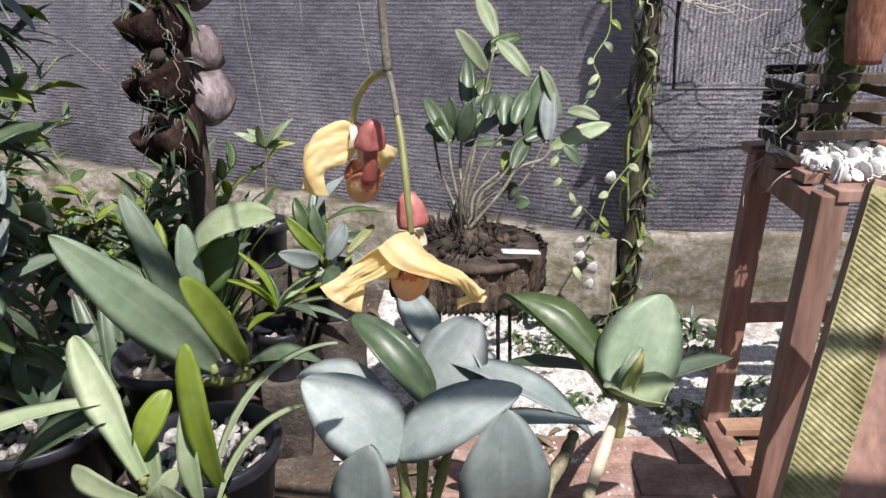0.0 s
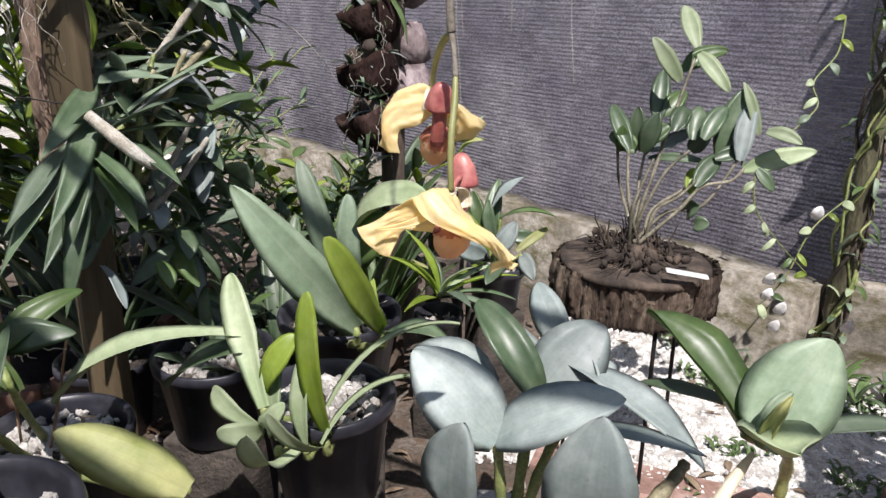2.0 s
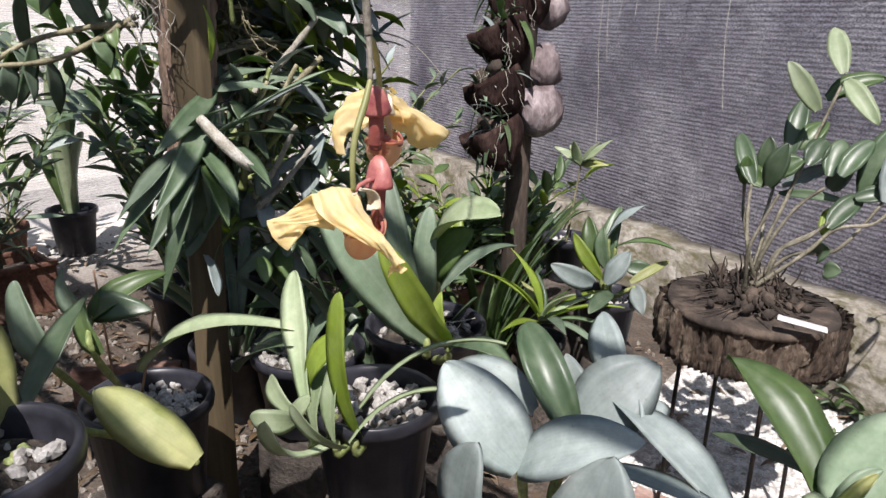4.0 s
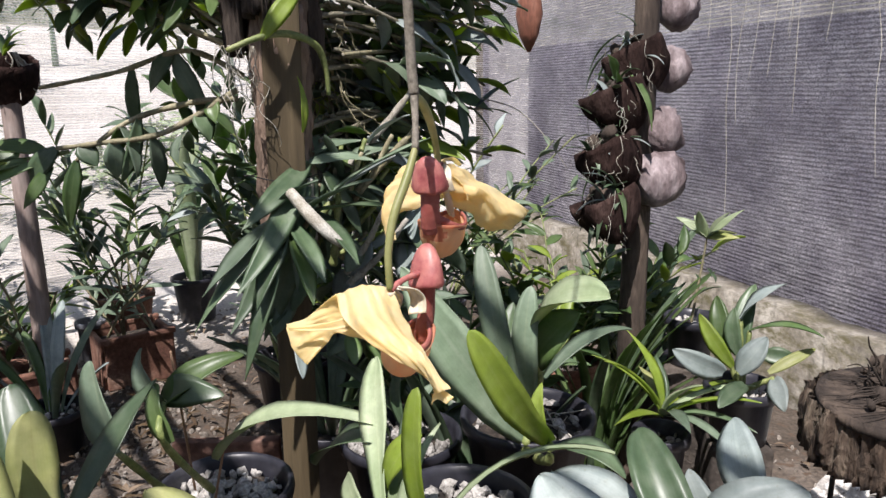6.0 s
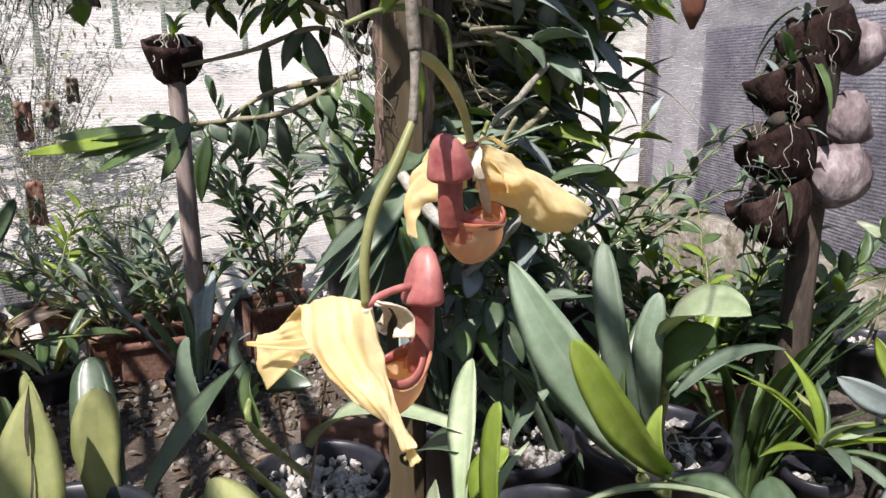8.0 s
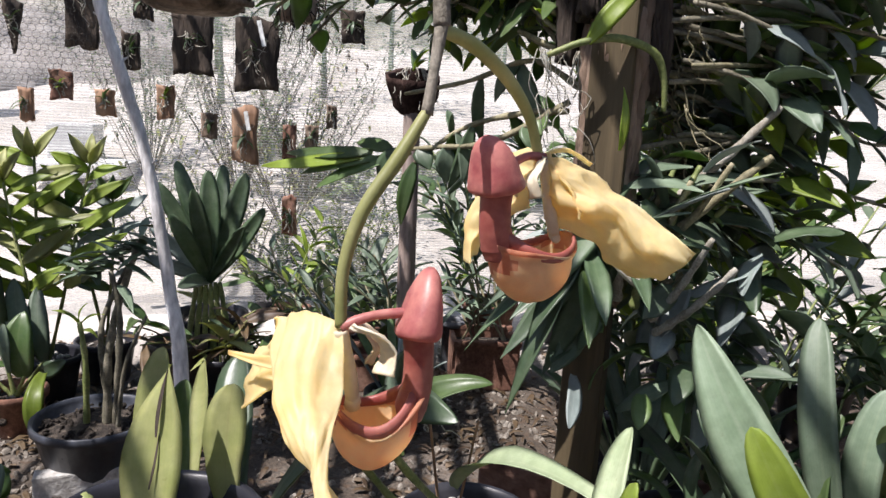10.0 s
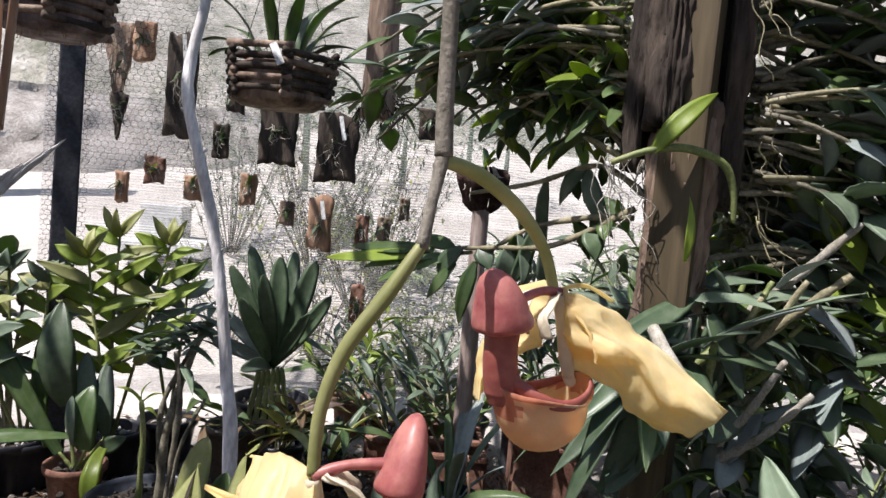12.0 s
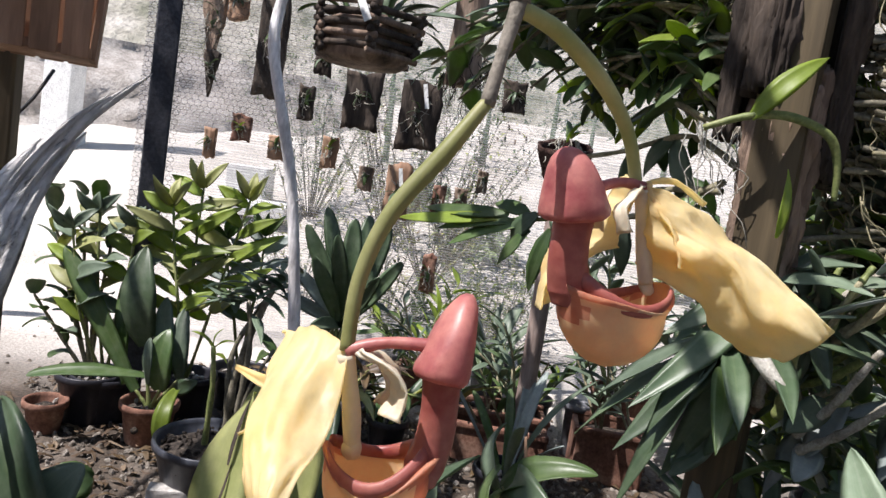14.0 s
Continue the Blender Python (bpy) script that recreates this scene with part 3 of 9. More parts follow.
# a wall added a little behind the northern net, to darken its lower part
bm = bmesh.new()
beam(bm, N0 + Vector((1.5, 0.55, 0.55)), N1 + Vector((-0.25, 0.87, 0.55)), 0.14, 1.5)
tagged(link_mesh("wall_outside", bm, surface("grey_violet_backing", (0.10, 0.095, 0.115), (0.17, 0.16, 0.19), (0.24, 0.23, 0.25), 3, 0.9, 0.4), smooth=False),
       "low grey wall added behind the shade net to darken it", "wall", kind="structure")


# slats of the open roof, which stripe the light
def roof_slat(y, w):
    b = bmesh.new()
    beam(b, (-2.9, y + 0.35, 2.36), (3.2, y - 0.35, 2.36), w, 0.018)
    return tagged(link_mesh("roof_slat", b, GREY_WOOD, None, False), "thin weathered roof slat", "slat", "roof slats", "structure")


for i in range(17):
    if i in (12, 14, 16):
        continue
    roof_slat(-1.295 + i * 0.115 + (0.05 if i == 13 else 0.0), 0.022 + 0.012 * (i % 3))


def roof_post(x, y):
    b = bmesh.new()
    beam(b, (x, y, -0.05), (x, y, 2.42), 0.07, 0.07, (0, 1, 0))
    tagged(link_mesh("roof_post", b, POST_WOOD, None, False), "squared wooden post of the shade house", "post", "roof posts", "structure")


for x, y in ((3.1, 2.3), (3.1, -2.4), (-2.3, -2.4), (-3.4, 4.55)):
    roof_post(x, y)

# ---- the yard outside ----
def bank():
    bm = bmesh.new()
    cols, rows = 70, 16
    grid = []
    for i in range(cols + 1):
        u = i / cols
        x, y = -5.2 - 5.5 * u, -6.2 + 6.0 * u
        row = []
        for j in range(rows + 1):
            v = j / rows
            q = Vector((x * 1.3, y * 1.3, v * 3))
            k = 0.35 * noise.noise(q) + 0.16 * abs(noise.noise(q * 3.1)) + 0.05 * noise.noise(q * 9)
            px, py = x - 0.75 * v * 1.6 + 0.7 * k, y - 0.66 * v * 1.6 + 0.7 * k
            row.append(bm.verts.new((px, py, ground_height(x, y) - 0.2 + v * (1.75 - 0.75 * u) + 0.15 * k)))
        grid.append(row)
    for r0, r1 in zip(grid, grid[1:]):
        for j in range(rows):
            bm.faces.new((r0[j], r1[j], r1[j + 1], r0[j + 1]))
    bmesh.ops.recalc_face_normals(bm, faces=bm.faces)
    tagged(link_mesh("rock_bank", bm, ROCK), "sunlit bank of pale broken rock", "bank", kind="structure")


bank()


def shrub_belt(name, spots, size, material, label, seed, n=240, leaf_len=0.09):
    rnd = random.Random(seed)
    bm = bmesh.new()
    for cx, cy, cz, r in spots:
        tube(bm, [(cx, cy, ground_height(cx, cy) - 0.1), (cx + 0.05, cy, cz)], [0.05, 0.02], 6, 4)
        for _ in range(n):
            a, b = rnd.uniform(0, 6.283), rnd.uniform(-0.6, 1.0)
            q = r * rnd.uniform(0.35, 1.05)
            p = Vector((cx + q * math.cos(a) * math.sqrt(max(0, 1 - b * b * 0.8)), cy + q * math.sin(a) * math.sqrt(max(0, 1 - b * b * 0.8)), cz + q * b * 0.8))
            w = Vector((rnd.uniform(-1, 1), rnd.uniform(-1, 1), rnd.uniform(-0.6, 0.6))).normalized()
            blade(bm, p, p + w * leaf_len * rnd.uniform(0.7, 1.5), leaf_len * 0.4, shape="lance", nl=3, nrm=(rnd.uniform(-1, 1), rnd.uniform(-1, 1), 1), thick=0.001)
    return tagged(link_mesh(name, bm, material), label, "shrubs", kind="stuff")


shrub_belt("shrubs", [(-8.6, -0.3, 1.9, 0.7), (-9.3, 0.9, 2.0, 0.8), (-8.8, 2.2, 1.9, 0.7), (-10.5, 3.6, 2.2, 0.9), (-9.0, 5.4, 2.0, 0.8), (-10.6, 1.9, 2.8, 0.9), (-10.8, -0.6, 2.7, 0.8)],
           0.5, LEAF_SAGE, "pale dusty green shrubs across the yard", 4)
shrub_belt("low_bushes", [(-5.2, 1.0, 0.45, 0.22), (-5.6, 1.7, 0.5, 0.26), (-5.0, 2.4, 0.45, 0.25), (-6.2, 0.4, 0.65, 0.25), (-6.0, 3.2, 0.6, 0.3)],
           0.3, LEAF_PALE, "yellow-green clumps growing in the yard", 6, 110, 0.13)

def hillside():
    """A scrubby slope that closes the view beyond the yard."""
    bm = bmesh.new()
    cols, rows = 90, 12
    grid = []
    for i in range(cols + 1):
        a = radians(95 + 175 * i / cols)
        row = []
        for j in range(rows + 1):
            v = j / rows
            q = Vector((math.cos(a) * 5, math.sin(a) * 5, v * 4))
            k = noise.noise(q * 1.3) * 0.8 + abs(noise.noise(q * 4)) * 0.5
            r = 14 + 10 * v + k
            row.append(bm.verts.new((r * math.cos(a), r * math.sin(a) + 1, 0.5 + v * 7.5 + k * (0.4 + v))))
        grid.append(row)
    for r0, r1 in zip(grid, grid[1:]):
        for j in range(rows):
            bm.faces.new((r0[j], r0[j + 1], r1[j + 1], r1[j]))
    bmesh.ops.recalc_face_normals(bm, faces=bm.faces)
    m = surface("scrub", (0.14, 0.15, 0.10), (0.40, 0.38, 0.32), (0.66, 0.62, 0.56), 0.9, 0.95, 1.0, (1, 1, 1), 7.0, 0, 0.1)
    tagged(link_mesh("backdrop", bm, m), "dry scrubby hillside beyond the yard", "hillside", kind="structure")


hillside()

# white gateway column, block and slab in the yard
th = thing("gate_column", (-6.9, -3.42, 0.66), "white-painted square column in the yard", "column")
b = bmesh.new(); beam(b, (-6.9, -3.42, 0.6), (-6.9, -3.42, 3.4), 0.28, 0.28, (0, 1, 0), 0.01); part("shaft", b, WHITE, th, smooth=False)
b = bmesh.new(); beam(b, (-6.9, -3.42, 0.58), (-6.9, -3.42, 0.82), 0.36, 0.36, (0, 1, 0), 0.01); part("plinth", b, WHITE, th, smooth=False)
th = thing("concrete_block", (-5.774, -1.073, 0.519), "white concrete block lying in the yard", "block")
b = bmesh.new(); c = V((-5.790, -1.084, 0.648)); beam(b, c - Vector((0, 0.17, 0.02)), c + Vector((0, 0.17, -0.02)), 0.3, 0.28, bevel=0.012); part("body", b, WHITE, th, smooth=False)
th = thing("concrete_slab", (-5.165, -0.755, 0.443), "white concrete slab lying in the yard", "slab")
b = bmesh.new(); c = V((-5.373, -0.884, 0.508)); beam(b, c - Vector((0.0, 0.32, 0.05)), c + Vector((0, 0.3, -0.05)), 0.6, 0.1, bevel=0.012); part("body", b, WHITE, th, smooth=False)

# ---- the two hanging flowers ----
PETAL = leafy("yellow_sepal", (0.98, 0.79, 0.41), (1.0, 0.92, 0.68), (0.98, 0.83, 0.52), 0.62, 0.42, (1.0, 0.87, 0.42), 40.0, 0.1, (0.97, 1.06), 0.08, 0.3)
BUCKET = leafy("orange_pouch", (0.98, 0.67, 0.38), (1.0, 0.82, 0.54), (0.95, 0.7, 0.45), 0.5, 0.42, (1.0, 0.72, 0.45), 90.0, 0.1, (0.97, 1.05), 0.05)
BLUSH = leafy("blushing_pouch", (0.60, 0.22, 0.14), (0.86, 0.48, 0.30), (0.75, 0.36, 0.22), 0.5, 0.42, (0.95, 0.45, 0.25), 90.0, 0.1, (0.97, 1.05), 0.05)
MAROON = leafy("maroon_lip", (0.30, 0.06, 0.055), (0.46, 0.15, 0.12), (0.36, 0.10, 0.08), 0.2, 0.42, (0.55, 0.14, 0.09), 130.0, 0.1, (0.95, 1.05), 0.1)
ROSE = leafy("rose_cap", (0.38, 0.085, 0.10), (0.66, 0.27, 0.23), (0.40, 0.13, 0.11), 0.3, 0.38, (0.65, 0.22, 0.16), 110.0, 0.12, (0.95, 1.05), 0.15)
CREAM = leafy("cream_column", (0.72, 0.64, 0.48), (0.86, 0.80, 0.66), (0.8, 0.7, 0.55), 0.35, 0.45, (0.8, 0.7, 0.5), 50.0, 0.0, (0.98, 1.04), 0.05)
PEDICEL = leafy("green_pedicel", (0.33, 0.35, 0.12), (0.47, 0.46, 0.20), (0.42, 0.42, 0.17), 0.2, 0.45, (0.45, 0.45, 0.1), 60.0)
STEM = surface("grey_stem", (0.16, 0.14, 0.10), (0.27, 0.24, 0.19), (0.38, 0.34, 0.28), 60, 0.7, 0.4)


def drape(parent, name, label, grid, crumple=0.0012, seed=0.0, nl=26, nc=20, thick=0.0006, material=None):
    """A broad crumpled sepal whose rows of guide points run from its foot to its free edge."""
    rows = [spline([V(p) for p in row], nc) for row in grid]
    cols = [spline([r[j] for r in rows], nl) for j in range(nc + 1)]
    bm = bmesh.new()
    uvl = bm.loops.layers.uv.verify()
    faces = []
    for sgn in (0.5, -0.5):
        net = []
        for i in range(nl + 1):
            line = []
            for j in range(nc + 1):
                p = cols[j][i]
                a = cols[min(j + 1, nc)][i] - cols[max(j - 1, 0)][i]
                b = cols[j][min(i + 1, nl)] - cols[j][max(i - 1, 0)]
                n = a.cross(b)
                n = n.normalized() if n.length > 1e-12 else UP.copy()
                e = abs(2 * j / nc - 1)
                u, v = j / nc, i / nl
                q = Vector((u * 2.6 + v * 0.9, v * 1.7 - u * 0.5, seed))
                w = 2.4 * noise.noise(q) + 1.8 * (0.35 - abs(noise.noise(q * 1.7 + Vector((3, 0, 0))))) + 0.8 * (0.35 - abs(noise.noise(q * 3.9))) + 0.25 * noise.noise(q * 9.0) + 1.2 * max(0.0, e - 0.7) * math.sin(i * 0.7 + seed)
                edge = 0.0008 * noise.noise(q * 4.0) * (1 if i == nl else 0.3 * e)
                line.append(bm.verts.new(p + n * (crumple * w + sgn * thick) + b * edge * 60))
            net.append(line)
        faces.append(net)
    top, bot = faces
    for net, flip in ((top, False), (bot, True)):
        for i in range(nl):
            for j in range(nc):
                vs = (net[i][j], net[i][j + 1], net[i + 1][j + 1], net[i + 1][j])
                f = bm.faces.new(vs[::-1] if flip else vs)
                for lp in f.loops:
                    lp[uvl].uv = (0.1 + 0.3 * j / nc, i / nl)
    ring = [(0, j) for j in range(nc)] + [(i, nc) for i in range(nl)] + [(nl, j) for j in range(nc, 0, -1)] + [(i, 0) for i in range(nl, 0, -1)]
    for (i, j), (k, l) in zip(ring, ring[1:] + ring[:1]):
        bm.faces.new((top[k][l], top[i][j], bot[i][j], bot[k][l]))
    return part(name, bm, material or PETAL, parent, label)


def turned(bm, a, b, profile, side, squash=1.0, sides=28, groove=0.0, slim=1.0):
    """A turned body between two points: profile of (radius, part of the way, shift to the side)."""
    a, b = V(a), V(b)
    d = (b - a).normalized()
    u = (V(side) - d * V(side).dot(d)).normalized()
    w = d.cross(u)
    rings = []
    for r, s, sh in profile:
        ring = []
        for j in range(sides):
            an = 2 * math.pi * j / sides
            q = r * (1 - groove * max(0.0, math.cos(an)) ** 12) * (1 + 0.07 * noise.noise(Vector((math.cos(an) * 1.4, math.sin(an) * 1.4 + s * 4, a.x * 60))) + 0.025 * noise.noise(Vector((math.cos(an) * 5, math.sin(an) * 5 + s * 9, a.x * 60))) + 0.07 * (1 - min(1.0, s * 3)) * math.cos(2 * an))
            q *= slim
            ring.append(bm.verts.new(a.lerp(b, s) + u * (math.cos(an) * q + sh) + w * math.sin(an) * q * squash))
        rings.append(ring)
    for r0, r1 in zip(rings, rings[1:]):
        for j in range(sides):
            bm.faces.new((r0[j], r0[(j + 1) % sides], r1[(j + 1) % sides], r1[j]))
    bm.faces.new(rings[0][::-1])
    bm.faces.new(rings[-1])
    bmesh.ops.recalc_face_normals(bm, faces=bm.faces)
    return bm


def pouch(bm, front, back, bottom, half_width, wall=0.0014):
    """The open bucket under the lip: a rim from front to back, belly down to bottom."""
    f, k, b = V(front), V(back), V(bottom)
    c = (f + k) / 2
    ax = (k - f) / 2
    sd = ax.cross(UP).normalized() * half_width
    rows, sides = 12, 32
    outer, inner = [], []
    for i in range(rows + 1):
        s = i / rows
        belly = (1 - s ** 3.2) ** 0.5 * (1 + 0.13 * math.sin(math.pi * s) - 0.22 * s)
        ro, ri = [], []
        for j in range(sides):
            a = 2 * math.pi * j / sides
            lip = 0.0035 * math.cos(2 * a) * (1 - s) ** 2 + 0.0018 * math.cos(a * 3 + 1) * (1 - s)
            m = c.lerp(b, s) + UP * lip
            flare = 1 + 0.14 * max(0.0, 1 - s * 6)
            off = (ax * math.cos(a) + sd * math.sin(a)) * belly
            ro.append(bm.verts.new(m + off * flare))
            ri.append(bm.verts.new(m + off * flare * (1 - wall / off.length if off.length > wall * 2 else 0.3) + UP * wall * s))
        outer.append(ro)
        inner.append(ri)
    for g, flip in ((outer, False), (inner, True)):
        for r0, r1 in zip(g, g[1:]):
            for j in range(sides):
                vs = (r0[j], r0[(j + 1) % sides], r1[(j + 1) % sides], r1[j])
                bm.faces.new(vs[::-1] if not flip else vs)
        bm.faces.new(g[-1] if flip else g[-1][::-1])
    for j in range(sides):
        bm.faces.new((outer[0][j], outer[0][(j + 1) % sides], inner[0][(j + 1) % sides], inner[0][j]))
    bmesh.ops.recalc_face_normals(bm, faces=bm.faces)
    return bm


def bucket_flower(th, att, cap_top, cap_bot, lip_low, bottom, rim_back, seed, slim=1.0):
    """The lip, cap, column and pouch of one flower, under the part that is its pedicel."""
    att, ct, cb, lo, bo, rb = map(V, (att, cap_top, cap_bot, lip_low, bottom, rim_back))
    front = (ct - att)
    front.z = 0
    front.normalize()
    b = bmesh.new()
    tube(b, [att, att.lerp(cb, 0.4) + UP * 0.005, cb.lerp(ct, 0.35) - front * 0.003], [0.0021, 0.0015, 0.0019], 10, 10)
    part("claw", b, ROSE, th, "pink stalk of the lip")
    b = bmesh.new()
    turned(b, cb - (ct - cb) * 0.03, ct, [(0.0040, 0.16, 0), (0.0068, 0.03, 0), (0.0084, 0.0, 0), (0.0096, 0.05, 0), (0.0099, 0.12, 0), (0.0092, 0.28, 0.0003), (0.0084, 0.45, 0.0006), (0.0075, 0.60, 0.0010), (0.0063, 0.74, 0.0014), (0.0048, 0.87, 0.0018), (0.0029, 0.96, 0.0020), (0.0012, 1.0, 0.0022), (0.0009, 0.97, 0.0022)], front, 1.14 / slim, 36, 0.14, slim)
    part("cap", b, ROSE, th, "mottled rose-red helmet-shaped cap")
    b = bmesh.new()
    tube(b, [cb + UP * 0.002, cb.lerp(lo, 0.3) + front * 0.0012, cb.lerp(lo, 0.7) + front * 0.0018, lo + front * 0.0006 - UP * 0.001, lo - UP * 0.006 + front * 0.0004], [r * (0.35 + 0.65 * slim) for r in (0.0064, 0.0058, 0.0060, 0.0066, 0.0046)], 20, 26, 0.09, 0.85)
    part("tube", b, MAROON, th, "maroon fleshy tube of the lip")
    b = bmesh.new()
    pouch(b, lo + front * 0.0032, rb, bo, 0.0122)
    bucket = part("pouch", b, BUCKET, th, "orange bucket-shaped pouch")
    bucket.data.materials.append(BLUSH)
    for f in bucket.data.polygons:
        q = f.center + origin(bucket.parent)
        if (q - lo).length < 0.0105 + 0.003 * noise.noise(q * 400) or q.z > min(lo.z, rb.z) - 0.002:
            f.material_index = 1
    c, ax = (lo + rb) / 2, (rb - lo) / 2
    sd = ax.cross(UP).normalized() * 0.0126
    for k in (-1, 1):
        b = bmesh.new()
        tube(b, [c + ax * 1.05 * math.cos(a) + k * sd * math.sin(a) + UP * (0.0035 * math.cos(2 * a) + 0.0004) for a in [math.pi * (1 - i / 9) for i in range(0, 9)]], [0.0015, 0.0013, 0.0011, 0.0010, 0.0008], 10, 20, 0.2, 1.9)
        part("pouch_rim", b, MAROON, th, "maroon swollen rim of the pouch")
    b = bmesh.new()
    tube(b, [att - UP * 0.001, att.lerp(rb, 0.45) + front * 0.0035, rb.lerp(att, 0.12) + front * 0.006], [0.0025, 0.0022, 0.0026, 0.0022], 12, 14)
    lumps(b, [rb.lerp(att, 0.1) + front * 0.006], 0.0031, 0.1, 2, 0.9, random.Random(seed))
    part("column", b, CREAM, th, "cream-white column hanging into the pouch")
    for k in (-1, 1):
        w = front.cross(UP) * k
        drape(th, "lip_lobe", "white flap beside the lip stalk", [[att + front * 0.002 + w * 0.001, att + front * 0.003 + w * 0.003 + UP * 0.001], [att + front * 0.009 + w * 0.003 - UP * 0.003, att + front * 0.010 + w * 0.008 - UP * 0.001], [att + front * 0.013 + w * 0.002 - UP * 0.010, att + front * 0.016 + w * 0.010 - UP * 0.007], [att + front * 0.010 + w * 0.003 - UP * 0.015, att + front * 0.015 + w * 0.011 - UP * 0.014]], 0.0012, k * 3.0, 14, 10, material=CREAM)


FL = thing("hanging_orchid", (0.158, 0.775, 2.34), "pendent spike with two yellow bucket orchid flowers with maroon lips", "orchid")
b = bmesh.new()
tube(b, [(0.158, 0.775, 2.36), (0.150, 0.780, 1.7), (0.158, 0.774, 1.15), (0.1597, 0.7757, 1.033), (0.161, 0.777, 0.999)], [0.003, 0.0026, 0.0025, 0.0026, 0.0029], 10, 40, 0.06)
tube(b, [(0.161, 0.777, 1.0), (0.1645, 0.7745, 0.985), (0.1664, 0.7725, 0.971)], [0.0024, 0.0017, 0.0021], 10, 8)
part("stem", b, STEM, FL, "greyish brown flower stem")
# upper flower
b = bmesh.new()
tube(b, [(0.161, 0.777, 0.998), (0.152, 0.790, 0.9945), (0.1415, 0.805, 0.985), (0.1335, 0.8165, 0.972), (0.1297, 0.8225, 0.957)], [0.0022, 0.0026, 0.0025, 0.0021, 0.0020], 12, 24, 0.03)
UPPER = part("flower", b, PEDICEL, FL, "upper yellow bucket flower on an arching green stalk")
bucket_flower(UPPER, (0.1297, 0.8245, 0.957), (0.1462, 0.7992, 0.9654), (0.1437, 0.8030, 0.9456), (0.1410, 0.8060, 0.9246), (0.1330, 0.8215, 0.9000), (0.1290, 0.8365, 0.9235), 3)
CRUMPLED = "crumpled pale yellow sepal swept back"
drape(UPPER, "sepal", CRUMPLED, [
    [(0.130, 0.824, 0.957), (0.130, 0.821, 0.948), (0.131, 0.819, 0.938)],
    [(0.119, 0.820, 0.960), (0.118, 0.812, 0.947), (0.123, 0.811, 0.931)],
    [(0.105, 0.814, 0.9525), (0.104, 0.806, 0.940), (0.112, 0.806, 0.928)],
    [(0.0945, 0.816, 0.940), (0.097, 0.804, 0.928), (0.111, 0.802, 0.921)],
    [(0.0927, 0.808, 0.914), (0.102, 0.801, 0.9115), (0.113, 0.799, 0.912)]], 0.0017, 1.0, 30, 24)
drape(UPPER, "sepal", CRUMPLED, [
    [(0.1310, 0.8255, 0.9572), (0.1335, 0.8265, 0.950), (0.1330, 0.8270, 0.942), (0.1310, 0.8260, 0.934)],
    [(0.1300, 0.8385, 0.9535), (0.1375, 0.8385, 0.947), (0.1390, 0.8370, 0.938), (0.1330, 0.8350, 0.929)],
    [(0.1315, 0.8530, 0.9448), (0.1400, 0.8525, 0.939), (0.1395, 0.8500, 0.932), (0.1325, 0.8475, 0.926)],
    [(0.1420, 0.8665, 0.9355), (0.1455, 0.8635, 0.927), (0.1390, 0.8600, 0.920), (0.1300, 0.8575, 0.9165)],
    [(0.1535, 0.8790, 0.9250), (0.1500, 0.8750, 0.918), (0.1410, 0.8710, 0.913), (0.1326, 0.8665, 0.9090)]], 0.0021, 5.0, 34, 26)
drape(UPPER, "sepal", CRUMPLED, [
    [(0.1305, 0.824, 0.957), (0.128, 0.826, 0.957), (0.126, 0.824, 0.955)],
    [(0.137, 0.832, 0.944), (0.128, 0.838, 0.945), (0.119, 0.832, 0.944)],
    [(0.140, 0.836, 0.934), (0.129, 0.842, 0.935), (0.117, 0.836, 0.935)]], 0.0020, 9.0, 18, 16)
drape(UPPER, "petal", "narrow yellow petal", [
    [(0.1305, 0.824, 0.958), (0.128, 0.824, 0.958)],
    [(0.131, 0.834, 0.9605), (0.125, 0.835, 0.960)],
    [(0.126, 0.846, 0.955), (0.122, 0.846, 0.954)]], 0.0004, 2.0, 10, 6)
# lower flower
b = bmesh.new()
tube(b, [(0.1664, 0.7725, 0.972), (0.1695, 0.7635, 0.957), (0.1722, 0.7525, 0.940), (0.1738, 0.7470, 0.922), (0.1751, 0.7465, 0.9035)], [0.0017, 0.0025, 0.0023, 0.0020, 0.0019], 12, 24, 0.03)
LOWER = part("flower", b, PEDICEL, FL, "lower yellow bucket flower on a straight green stalk")
bucket_flower(LOWER, (0.1751, 0.7465, 0.9035), (0.1706, 0.7735, 0.9225), (0.1745, 0.7715, 0.900), (0.1725, 0.7700, 0.8760), (0.1705, 0.7580, 0.8525), (0.1735, 0.7450, 0.8740), 5, 0.74)
